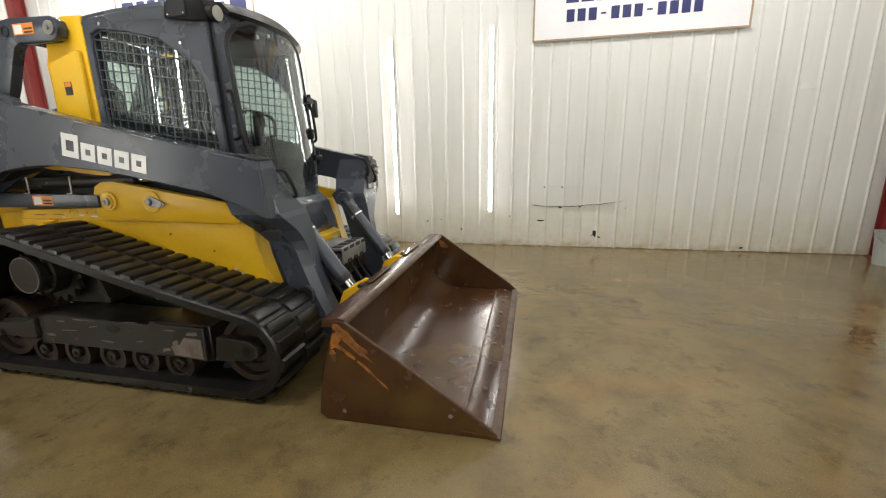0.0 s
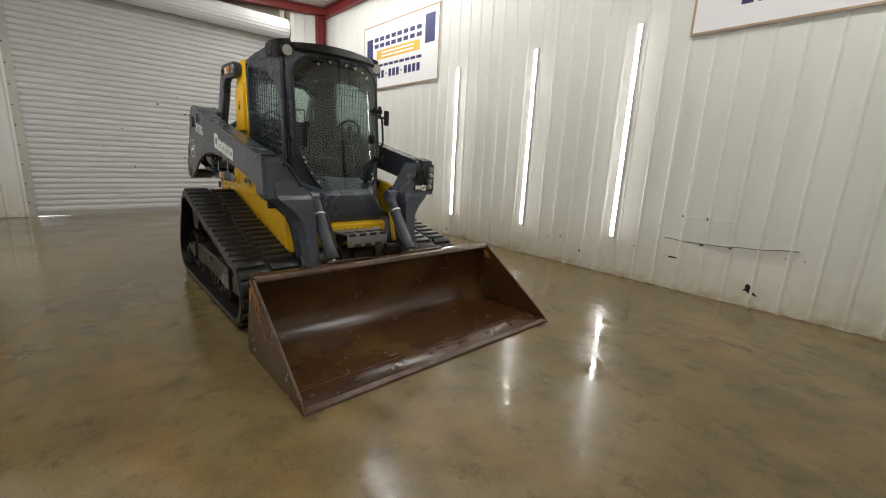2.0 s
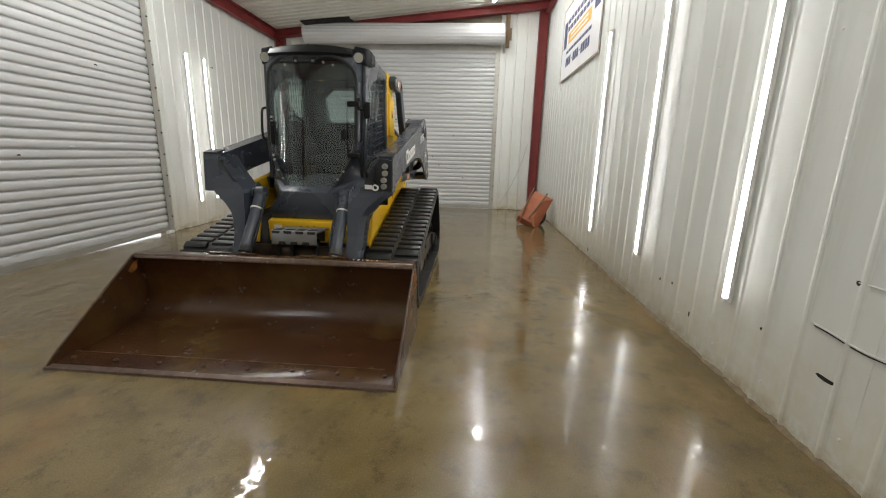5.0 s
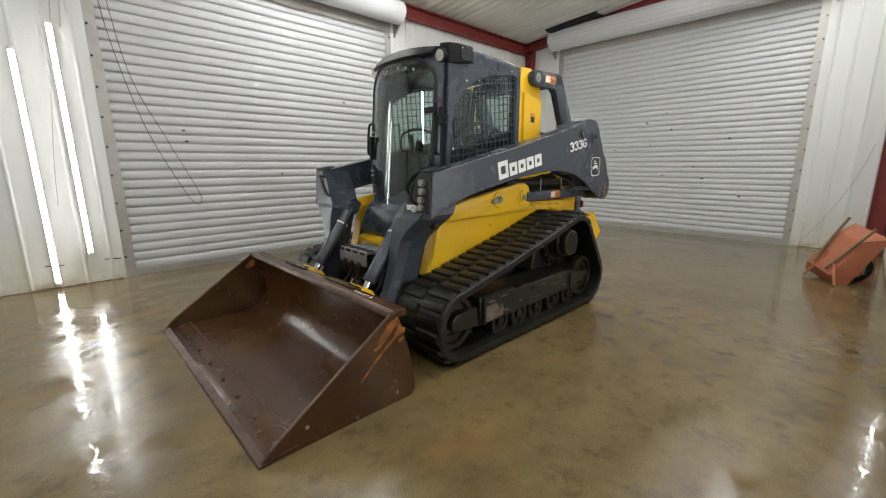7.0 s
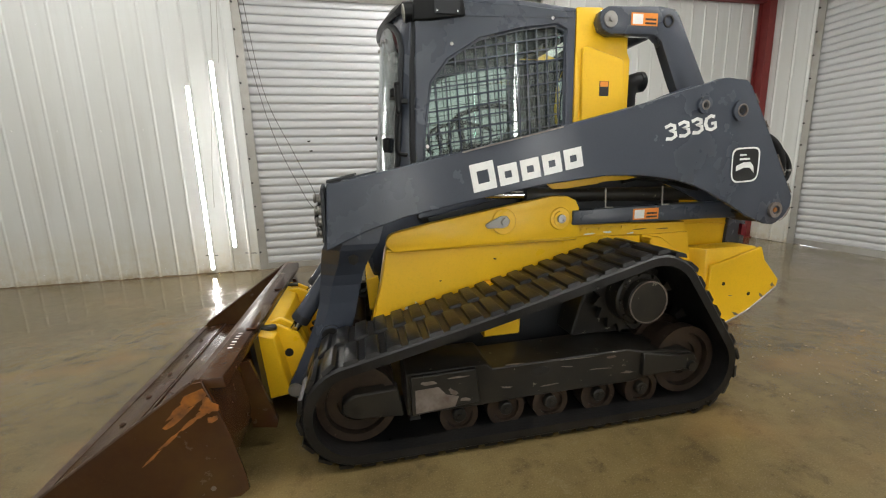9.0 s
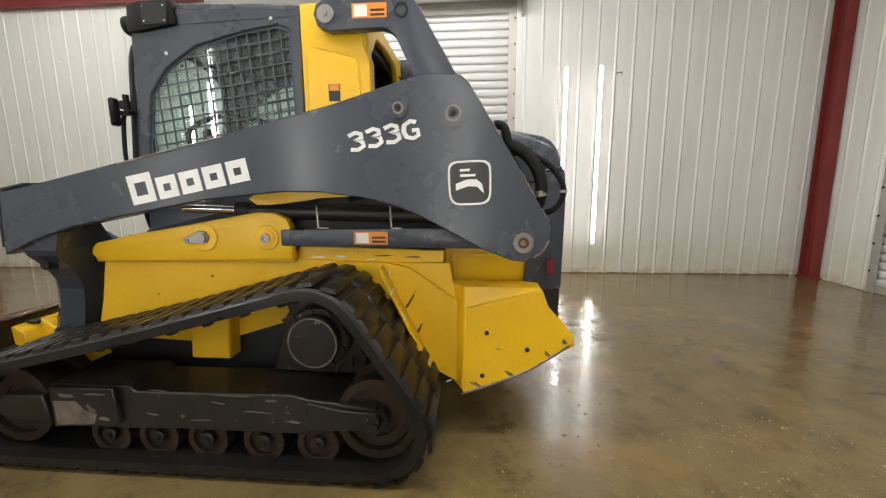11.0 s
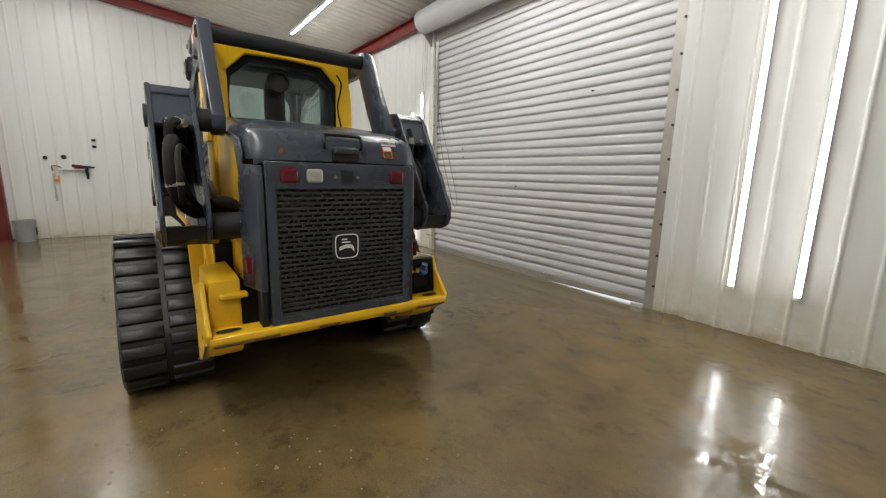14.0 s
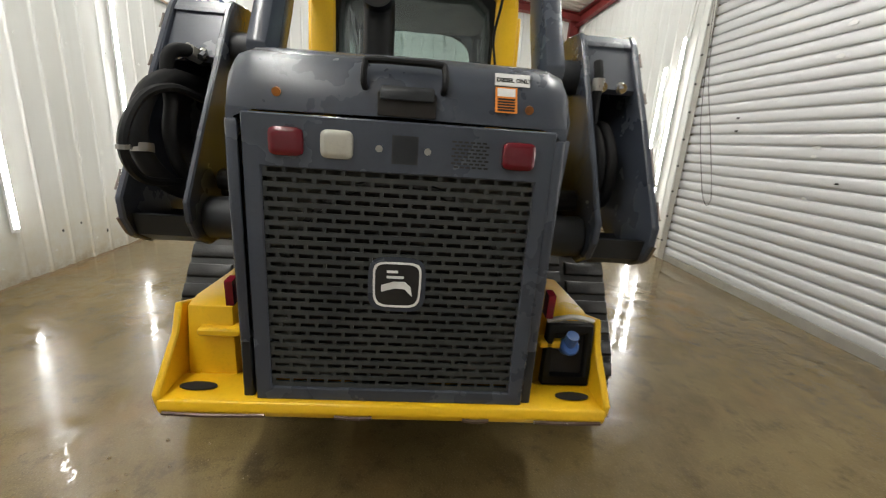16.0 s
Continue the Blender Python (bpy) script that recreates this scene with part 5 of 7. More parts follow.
for s in SIDES:
    for cx, cz, w, h, tilt in ((0.48, 0.575, 0.035, 0.014, 0.3), (0.44, 0.60, 0.018, 0.012, 0.8)):
        paint_chip(loader, s, 0.5722, cx, cz, w, h, tilt, M_WHITE, "pale chip in the yellow paint")
    for cx, cz, w, h, tilt in ((0.42, 0.545, 0.075, 0.008, 0.12), (0.50, 0.53, 0.03, 0.012, -0.3), (-0.02, 0.82, 0.012, 0.006, 0.4), (0.30, 0.72, 0.010, 0.005, 0.0)):
        paint_chip(loader, s, 0.5722, cx, cz, w, h, tilt, M_UNDER, "dark scrape in the yellow paint")
    for cx, cz, w, h, tilt in ((-1.10, 0.70, 0.10, 0.006, -1.05), (-1.04, 0.66, 0.05, 0.010, -1.1), (-1.15, 0.56, 0.04, 0.008, -1.1)):
        paint_chip(loader, s, 0.5855, cx, cz, w, h, tilt, M_UNDER, "dark scrape in the yellow paint")
    for cx, cz, w, h, tilt in ((-1.45, 0.315, 0.035, 0.012, 0.36), (-1.62, 0.375, 0.05, 0.010, 0.42), (-1.80, 0.48, 0.03, 0.010, 0.6), (-1.88, 0.545, 0.02, 0.012, 0.9), (-1.56, 0.50, 0.02, 0.004, 0.2)):
        paint_chip(loader, s, 0.6745, cx, cz, w, h, tilt, M_WORN, "bare scraped steel")
for s in SIDES:
    for cx, cz, w, h, tilt in ((-0.985, 0.845, 0.035, 0.006, -1.1), (-1.015, 0.775, 0.045, 0.005, -1.1), (-1.075, 0.64, 0.05, 0.004, -1.1), (-1.19, 0.41, 0.04, 0.006, -1.1), (-1.30, 0.322, 0.035, 0.006, -0.5)):
        paint_chip(loader, s, 0.6605 if cz < 0.8 else 0.5856, cx - 0.012, cz, w * 0.7, h, tilt, M_WHITE, "pale chip along the guard's edge")
    for cx, cz, w, h, tilt in ((-0.62, 0.925, 0.05, 0.006, 0.0), (-0.74, 0.93, 0.035, 0.008, 0.05), (-0.90, 0.915, 0.03, 0.006, -0.1)):
        paint_chip(loader, s, 0.5655, cx, cz, w, h, tilt, M_WHITE, "pale scuffed spot in the yellow paint")
    for cx, cz, w, h, tilt in ((-0.96, 0.935, 0.06, 0.004, -0.02), (-1.12, 0.93, 0.07, 0.0035, 0.0)):
        paint_chip(loader, s, 0.5655, cx, cz, w, h, tilt, M_UNDER, "dark scrape in the yellow paint")
    for cx, cz, w, h, tilt in ((0.02, 0.385, 0.07, 0.004, 0.02), (-0.35, 0.372, 0.11, 0.0035, 0.01), (-0.28, 0.335, 0.05, 0.004, 0.15), (-0.45, 0.30, 0.08, 0.004, 0.05), (-0.52, 0.355, 0.04, 0.008, 0.0), (-0.18, 0.25, 0.06, 0.005, -0.05), (0.06, 0.27, 0.045, 0.006, 0.1), (-0.62, 0.26, 0.04, 0.010, 0.0)):
        paint_chip(loader, s, 0.9652, cx, cz, w, h, tilt, M_WORN, "bright scrape on the track frame")
    for cx, cz, w, h, tilt in ((0.30, 0.37, 0.06, 0.006, 0.0), (0.46, 0.36, 0.05, 0.012, 0.1), (0.27, 0.25, 0.04, 0.012, 0.2), (0.34, 0.30, 0.03, 0.018, 0.6), (0.49, 0.25, 0.03, 0.016, 0.0)):
        paint_chip(loader, s, 0.9912, cx, cz, w, h, tilt, M_WORN, "bright scrape on the track frame")
    for k in range(7):
        a = 0.9 * k + 0.3
        paint_chip(loader, s, 0.9555, -0.73 + 0.085 * math.cos(a), 0.625 + 0.085 * math.sin(a), 0.018, 0.006, a + 1.57, M_WORN, "bright scrape on the drive hub")
# open pocket with a black filler box on the machine's right
pocket = lp("filler_box", joined(ring_plate([(-0.655, 0.565), (-0.49, 0.565), (-0.49, 0.79), (-0.64, 0.79)], [(-0.63, 0.60), (-0.515, 0.60), (-0.515, 0.755), (-0.62, 0.755)], "x", -1.80, -1.765, 0.006), box(-1.80, -1.79, -0.645, -0.495, 0.57, 0.60)), M_BLACK, loader, "black recessed filler box")
lp("opening", box(-1.772, -1.768, -0.63, -0.515, 0.60, 0.755), M_HOLE, pocket)
lp("filler_cap", joined(cyl((-1.775, -0.565, 0.70), (-1.815, -0.565, 0.72), 0.03, 16, bevel=0.006), cyl((-1.80, -0.565, 0.72), (-1.82, -0.565, 0.76), 0.02, 12)), M_BLUE, pocket, "dark blue cap")
lp("filler_rim", sweep([(-1.78, -0.49, 0.79), (-1.80, -0.56, 0.815), (-1.78, -0.64, 0.795)], 0.009, 8), M_GUIDE, pocket)

# -- engine bay: yellow sides, hood, grey corners, grille --
for s in SIDES:
    lp("engine_side", prism([(-0.90, 0.90), (-1.30, 0.72), (-1.77, 0.74), (-1.785, 1.28), (-1.66, 1.42), (-1.50, 1.49), (-0.95, 1.56)], "y", *sided(s, 0.40, 0.452), 0.008, 2), M_YEL, loader, "yellow engine side cover")
    lp("side_door", ring_plate([(-1.32, 0.745), (-1.765, 0.755), (-1.765, 0.925), (-1.32, 0.935)], [(-1.335, 0.757), (-1.752, 0.767), (-1.752, 0.913), (-1.335, 0.923)], "y", *sided(s, 0.4525, 0.458), 0.002), M_YEL, loader)
    cor = [(-1.695, 0.735), (-1.725, 1.285), (-1.80, 1.35), (-1.905, 1.345), (-1.912, 1.20), (-1.905, 0.74)]
    lp("grille_side", box(-1.893, -1.80, *sided(s, 0.40, 0.43), 0.553, 0.745, 0.004), M_GREYD, loader)
    c = lp("corner_panel", loft([[(x, s * (0.475 if x > -1.85 else 0.425), z) for x, z in cor], [(x, s * (0.435 if x > -1.85 else 0.395), z) for x, z in cor]], 0.008, 2), M_GREY, loader, "slate-grey rear corner panel")
    lp("reflector", prism([(-1.815, 0.835), (-1.855, 0.83), (-1.858, 0.905), (-1.818, 0.91)], "y", *sided(s, 0.4565, 0.4785)), M_TAIL, c, "red reflector")
# hood with rounded rear edge
hood = []
for x, zt, hw in ((-0.93, 1.66, 0.43), (-1.15, 1.635, 0.445), (-1.45, 1.592, 0.455), (-1.70, 1.548, 0.452), (-1.79, 1.531, 0.446), (-1.832, 1.512, 0.440), (-1.858, 1.482, 0.434), (-1.880, 1.435, 0.430), (-1.890, 1.375, 0.428)):
    zb = 1.52 if x > -1.2 else 1.50 if x > -1.5 else 1.375
    hood.append([(x, -hw, zb), (x, -hw, zt - 0.06), (x, -hw + 0.02, zt - 0.022), (x, -hw + 0.065, zt - 0.004), (x, 0, zt), (x, hw - 0.065, zt - 0.004), (x, hw - 0.02, zt - 0.022), (x, hw, zt - 0.06), (x, hw, zb)])
hd = lp("hood", loft(hood), M_GREY, loader, "slate-grey engine hood with rounded rear edge")
for s in SIDES:
    lp("hood_skirt", prism([(-1.33, 1.525), (-1.616, 1.45), (-1.70, 1.30), (-1.735, 1.292), (-1.79, 1.345), (-1.80, 1.40), (-1.74, 1.47), (-1.45, 1.53)], "y", *sided(s, 0.4535, 0.466), 0.005), M_GREY, loader)
FACE = Matrix.Translation((-1.8665, 0, 1.46)) @ Matrix.Rotation(radians(25), 4, "Y")     # the leaning rear face of the hood
face_up = Matrix.Rotation(radians(-90), 4, "Z") @ Matrix.Rotation(radians(90), 4, "X")
lp("handle_bar", moved(sweep([(0.004, 0.090, -0.022), (-0.018, 0.094, -0.012), (-0.022, 0.092, 0.028), (-0.022, 0.075, 0.042), (-0.022, -0.085, 0.042), (-0.022, -0.105, 0.028), (-0.018, -0.107, -0.012), (0.004, -0.103, -0.022)], 0.0085, 8, 4), FACE), M_BLACK, hd, "black grab handle")
lp("latch_recess", box(-1.896, -1.870, -0.088, 0.058, 1.3765, 1.435, 0.003), M_HOLE, hd)
lp("latch", prism([(-1.878, 1.452), (-1.902, 1.440), (-1.905, 1.414), (-1.885, 1.418)], "y", -0.082, 0.052, 0.004), M_GREYD, hd)
for yy in (0.305, -0.325):
    lp("plug", cyl((-1.875, yy, 1.418), (-1.888, yy, 1.415), 0.011, 10), M_ORUST, hd, "rusty screw plug")
# labels on the hood
lab = lp("label", moved(box(-0.0035, -0.0025, -0.325, -0.234, 0.012, 0.046), FACE), M_WHITE, hd, "white fuel label")
lettering("DIESEL ONLY", 0.0155, 0.0006, M_BLKD, lab, FACE @ Matrix.Translation((-0.0037, -0.238, 0.0225)) @ face_up)
lab = lp("label", moved(box(-0.0035, -0.0025, -0.292, -0.236, -0.062, 0.008), FACE), M_ORANGE, hd, "orange and white warning label")
lp("label_field", moved(box(-0.0045, -0.0036, -0.287, -0.241, -0.018, 0.004), FACE), M_WHITE, lab)
for k in range(5):
    lp("label_bar", moved(box(-0.0045, -0.0036, -0.286, -0.242, -0.058 + 0.0075 * k, -0.0535 + 0.0075 * k), FACE), M_BLKD, lab)

# grille: a frame, a lamp strip and a plate of staggered slots, the radiator dark behind
gx = -1.895
g_y0, g_y1, g_z0, g_z1 = -0.400, 0.388, 0.560, 1.366
grille = lp("rear_grille", ring_plate([(g_y0, g_z0), (g_y1, g_z0), (g_y1, g_z1), (g_y0, g_z1)], [(g_y0 + 0.045, 0.602), (g_y1 - 0.045, 0.602), (g_y1 - 0.045, 1.236), (g_y0 + 0.045, 1.236)], "x", gx - 0.012, gx + 0.03, 0.004), M_GREY, loader, "slate-grey slotted rear grille")
bms = []
rows, z0, z1 = 25, 0.602, 1.236
ph = (z1 - z0) / rows
ya, yb = g_y0 + 0.045, g_y1 - 0.045
pw = 0.0495
for r in range(rows):
    zz = z0 + r * ph
    bms.append(box(gx - 0.004, gx + 0.004, ya, yb, zz, zz + ph * 0.50))
    off = (r % 2) * pw / 2
    yy = ya + off
    while yy < yb:
        bms.append(box(gx - 0.0035, gx + 0.0035, max(ya, yy - 0.0048), min(yb, yy + 0.0048), zz + ph * 0.50, zz + ph))
        yy += pw
lp("slotted_plate", joined(*bms), M_PLATE, grille, "grimy grey plate of staggered slots", False)
lp("radiator", box(gx + 0.05, gx + 0.09, ya - 0.02, yb + 0.02, z0 - 0.01, z1 + 0.01), M_CORE, grille, "dusty olive radiator behind the grille")
lp("fan_shroud", pipe((gx + 0.014, 0, 0.905), (gx + 0.05, 0, 0.905), 0.315, 0.30, 48), M_UNDER, grille)
# Near-black disc paints the shade seen through the slots inside the fan opening.
lp("fan_opening_shade", cyl((gx + 0.018, 0, 0.905), (gx + 0.03, 0, 0.905), 0.298, 48), M_HOLE, grille, "near-black disc painted for the shade in the fan opening")
lp("lamp_strip", box(gx - 0.010, gx - 0.004, ya - 0.004, yb + 0.004, 1.2375, 1.360, 0.003), M_GREY, grille)


def rear_lamp(y0, y1, mat, nm, label):
    """A lens with a rounded face, sunk in a dark cut-out of the lamp strip."""
    lp(nm + "_bezel", box(gx - 0.0115, gx - 0.0102, y0 - 0.006, y1 + 0.006, 1.259, 1.341), M_BLACK, grille)
    face = []
    for d, g in ((0.0, 0.0), (0.010, 0.002), (0.015, 0.008), (0.017, 0.016)):
        pts = []
        for k in range(24):
            a = 2 * math.pi * k / 24
            c, n = math.cos(a), math.sin(a)
            pts.append((gx - 0.0115 - d, (y0 + y1) / 2 + math.copysign(abs(c) ** 0.4, c) * ((y1 - y0) / 2 - g), 1.300 + math.copysign(abs(n) ** 0.4, n) * (0.036 - g)))
        face.append(pts)
    lp(nm, loft(face), mat, grille, label)


rear_lamp(0.236, 0.322, M_TAIL, "tail_light", "red tail light")
rear_lamp(0.114, 0.196, M_LENS, "reverse_light", "clear reversing light")
rear_lamp(-0.349, -0.262, M_TAIL, "tail_light", "red tail light")
lp("vent", joined(*[box(gx - 0.0125, gx - 0.0105, -0.229 + (r % 2) * 0.0075 + c * 0.0155, -0.218 + (r % 2) * 0.0075 + c * 0.0155, 1.262 + r * 0.0089, 1.2665 + r * 0.0089) for r in range(8) for c in range(6)]), M_HOLE, grille)
for yy in (0.05, -0.072):
    lp("bolt", cyl((gx - 0.010, yy, 1.297), (gx - 0.018, yy, 1.297), 0.009, 10), M_STEEL, grille)
lp("centre_plate", box(gx - 0.013, gx - 0.0105, -0.048, 0.018, 1.262, 1.332), M_GREYD, grille)


def emblem_badge(parent, m, size):
    """A rounded shield outline with a bent bar and two short bars, all plain shapes. Local: x right, y up, z out."""
    def pts(r, bow):
        out = []
        for k in range(32):
            a = 2 * math.pi * k / 32
            c, s_ = math.cos(a), math.sin(a)
            out.append((math.copysign(abs(c) ** 0.42, c) * r * (0.93 + 0.05 * s_), math.copysign(abs(s_) ** 0.42, s_) * r * 0.93))
        return out
    f = moved(prism(pts(size, 0), "z", 0.0, 0.0012), m)
    face = part("emblem_field", f, M_BLKD, parent)
    part("emblem_outline", moved(ring_plate(pts(size * 0.99, 0), pts(size * 0.90, 0), "z", 0.0013, 0.0026), m), M_WHITE, parent)
    body = [(-0.60, -0.30), (-0.10, -0.14), (0.30, -0.16), (0.60, -0.46), (0.52, -0.06), (0.30, 0.14), (-0.12, 0.14), (-0.60, -0.02)]
    part("emblem_mark", moved(prism([(x * size, y * size) for x, y in body], "z", 0.0013, 0.0026), m), M_WHITE, parent)
    part("emblem_bar", moved(joined(prism([(x * size, y * size) for x, y in ((-0.40, 0.26), (0.26, 0.26), (0.26, 0.36), (-0.40, 0.36))], "z", 0.0013, 0.0026), prism([(x * size, y * size) for x, y in ((-0.40, 0.48), (0.02, 0.48), (0.02, 0.58), (-0.40, 0.58))], "z", 0.0013, 0.0026)), m), M_WHITE, parent)


lp("emblem_plate", prism([(-0.008 + 0.080 * math.copysign(abs(math.cos(a)) ** 0.5, math.cos(a)), 0.934 + 0.080 * math.copysign(abs(math.sin(a)) ** 0.5, math.sin(a))) for a in (2 * math.pi * k / 24 for k in range(24))], "x", gx - 0.0075, gx - 0.0045), M_GREY, grille)
emblem_badge(grille, Matrix.Translation((gx - 0.008, -0.008, 0.934)) @ Matrix.Rotation(radians(-90), 4, "Z") @ Matrix.Rotation(radians(90), 4, "X"), 0.072)

# exhaust stack behind the cab
ex = lp("exhaust", sweep([(-1.12, 0.138, 1.58), (-1.12, 0.138, 1.72), (-1.125, 0.138, 1.785), (-1.155, 0.138, 1.835), (-1.21, 0.138, 1.85)], 0.062, 18, 6), M_BLACK, loader, "black exhaust stack")
lp("exhaust_rim", pipe((-1.205, 0.138, 1.8495), (-1.235, 0.138, 1.853), 0.065, 0.057, 24), M_BLACK, ex)
lp("exhaust_bore", cyl((-1.208, 0.138, 1.8495), (-1.214, 0.138, 1.8505), 0.0575, 24), M_HOLE, ex)
lp("lifting_wire", sweep([(-0.88, -0.36, 2.03), (-0.93, -0.38, 1.95), (-0.90, -0.36, 1.8), (-0.91, -0.38, 1.66)], 0.006, 6), M_BLACK, loader)

# -- cab --
CW = 0.465
for s in SIDES:
    ya, yb = sided(s, CW - 0.03, CW)
    outer = [(0.40, 1.05), (0.395, 1.45), (0.372, 2.05), (0.36, 2.15), (0.10, 2.165), (-0.25, 2.16), (-0.545, 2.14), (-0.545, 1.60), (-0.545, 1.15), (0.0, 1.10)]
    inner = [(0.355, 1.28), (0.345, 1.50), (0.30, 1.765), (0.20, 1.885), (0.02, 1.99), (-0.22, 2.045), (-0.43, 2.075), (-0.49, 2.05), (-0.50, 1.35), (0.0, 1.28)]
    side = lp("cab_side", ring_plate(outer, inner, "y", ya, yb, 0.006), M_GREY, loader, "slate-grey cab side frame")
    lp("crease_strip", prism([(0.34, 2.085), (0.335, 2.095), (-0.54, 2.118), (-0.54, 2.108)], "y", *sided(s, CW, CW + 0.003)), M_GREY, side)
    lp("side_window", prism([(0.36, 1.20), (0.35, 1.52), (0.305, 1.78), (0.20, 1.90), (0.02, 2.0), (-0.24, 2.055), (-0.45, 2.085), (-0.505, 2.06), (-0.51, 1.20)], "y", *sided(s, CW - 0.038, CW - 0.034)), M_SIDEGL, loader, "greenish side window")
    # wire guard: flattened mesh in front of the window
    bms = []
    slope = math.tan(radians(-13))

    def inside(x, z):
        lim = [(0.352, 1.30), (0.345, 1.50), (0.302, 1.765), (0.20, 1.888), (0.02, 1.993), (-0.22, 2.048), (-0.43, 2.077), (-0.49, 2.05), (-0.50, 1.30)]
        n, c = len(lim), False
        for i in range(n):
            (xa, za), (xb, zb) = lim[i], lim[i - 1]
            if (za > z) != (zb > z) and x < (xb - xa) * (z - za) / (zb - za) + xa:
                c = not c
        return c

    def strip(p, d, length, w):
        """The stretch of a wire that lies inside the window."""
        n = 90
        hits = [k for k in range(n + 1) if inside(p[0] + d[0] * length * k / n, p[1] + d[1] * length * k / n)]
        if len(hits) < 2:
            return
        a, b = hits[0] / n * length, hits[-1] / n * length
        q0, q1 = (p[0] + d[0] * (a - 0.006), p[1] + d[1] * (a - 0.006)), (p[0] + d[0] * (b + 0.006), p[1] + d[1] * (b + 0.006))
        nx, nz = -d[1] * w, d[0] * w
        bms.append(("guard_bar", [(q0[0] - nx, q0[1] - nz), (q1[0] - nx, q1[1] - nz), (q1[0] + nx, q1[1] + nz), (q0[0] + nx, q0[1] + nz)]))
    for k in range(16):
        strip((0.37, 1.20 + k * 0.0585), (-0.990, 0.14), 1.0, 0.0038)
    for k in range(15):
        strip((0.36 - k * 0.060, 1.25), (0.06, 0.998), 0.95, 0.0038)
    guard = lp("window_guard", ring_plate(inner, [(x * 0.975 - 0.002, 1.66 + (z - 1.66) * 0.975) for x, z in inner], "y", *sided(s, CW - 0.024, CW - 0.014)), M_GREY, loader, "grey steel mesh guard over the side window")
    for nm, poly in bms:
        lp(nm, prism(poly, "y", *sided(s, CW - 0.022, CW - 0.016)), M_GREY, guard, "", False)
    for xx, zz in ((0.18, 1.955), (-0.40, 2.10), (0.33, 1.44)):
        lp("stud", cyl((xx, s * CW, zz), (xx, s * (CW + 0.008), zz), 0.010, 10), M_CHROME, side)
    # rear yellow post of the cab
    post = lp("cab_post", prism([(-0.548, 1.10), (-0.548, 2.165), (-0.70, 2.17), (-0.86, 2.12), (-0.87, 1.97), (-0.90, 1.90), (-0.90, 1.15)], "y", *sided(s, CW - 0.10, CW), 0.008, 2), M_YEL, loader, "yellow cab rear post")
    lp("post_cover", prism([(-0.58, 1.95), (-0.60, 1.965), (-0.84, 1.90), (-0.86, 1.60), (-0.86, 1.50), (-0.58, 1.50)], "y", *sided(s, CW, CW + 0.025), 0.006), M_YEL, post)
    lp("post_lining", box(-0.5468, -0.538, *sided(s, CW - 0.114, CW - 0.031), 1.10, 2.10), M_BLACK, loader, "black inner lining")
    lp("post_lining", box(-0.84, -0.552, *sided(s, CW - 0.114, CW - 0.101), 1.10, 2.10), M_BLACK, loader, "black inner lining")
    lp("cab_pillar", prism([(0.395, 1.05), (0.42, 1.10), (0.425, 1.45), (0.405, 1.90), (0.385, 2.10), (0.365, 2.10), (0.365, 1.05)], "y", *sided(s, CW - 0.075, CW - 0.031), 0.008), M_GREYD, loader)
    lp("label", box(-0.75, -0.69, *sided(s, CW + 0.0255, CW + 0.0265), 1.70, 1.78), M_BLKD, post)
    lp("label", box(-0.745, -0.695, *sided(s, CW + 0.0268, CW + 0.0275), 1.75, 1.778), M_ORANGE, post)

roof_ = lp("cab_roof", prism([(0.40, 2.135), (0.34, 2.185), (0.05, 2.195), (-0.30, 2.185), (-0.54, 2.165), (-0.70, 2.15), (-0.70, 2.11), (0.38, 2.10)], "y", -CW + 0.012, CW - 0.012, 0.012, 2), M_GREY, loader, "slate-grey cab roof")
# visor over the windscreen, with a lamp at each end
rings = []
for yy in [k / 10 for k in range(-10, 11)]:
    y = yy * 0.372
    bulge = 0.075 * (1 - abs(yy) ** 2.2)
    zt = 2.215 - 0.02 * abs(yy) ** 2
    rings.append([(0.36, y, zt - 0.005), (0.42 + bulge * 0.9, y, zt - 0.016), (0.47 + bulge, y, 2.128), (0.455 + bulge, y, 2.108), (0.40 + bulge * 0.75, y, 2.135), (0.36, y, 2.12)])
vis = lp("visor", loft(rings), M_BLACK, loader, "black plastic visor over the windscreen")
for s in SIDES:
    pod = lp("lamp_pod", loft([[(0.10, s * (CW - 0.02), 2.09), (0.10, s * (CW + 0.02), 2.09), (0.12, s * (CW + 0.02), 2.205), (0.12, s * (CW - 0.05), 2.215)],
                               [(0.30, s * (CW - 0.05), 2.06), (0.30, s * (CW + 0.028), 2.06), (0.30, s * (CW + 0.028), 2.20), (0.30, s * (CW - 0.05), 2.215)],
                               [(0.385, s * (CW - 0.10), 2.06), (0.385, s * (CW + 0.01), 2.06), (0.375, s * (CW + 0.01), 2.195), (0.375, s * (CW - 0.10), 2.215)]], 0.012, 2), M_BLACK, loader, "black corner lamp pod")
    lp("pod_plate", box(0.135, 0.275, *sided(s, CW + 0.0265, CW + 0.034), 2.085, 2.185, 0.004), M_GREYD, pod)
    for xx in (0.15, 0.26):
        for zz in (2.10, 2.17):
            lp("rivet", cyl((xx, s * (CW + 0.034), zz), (xx, s * (CW + 0.037), zz), 0.005, 8), M_CHROME, pod)
    lp("work_light", cyl((0.36, s * (CW - 0.045), 2.115), (0.424, s * (CW - 0.045), 2.108), 0.048, 24, bevel=0.004), M_BLACK, pod)
    lp("lens", cyl((0.424, s * (CW - 0.045), 2.108), (0.429, s * (CW - 0.045), 2.1075), 0.041, 24), M_LENS, pod, "clear round work light")


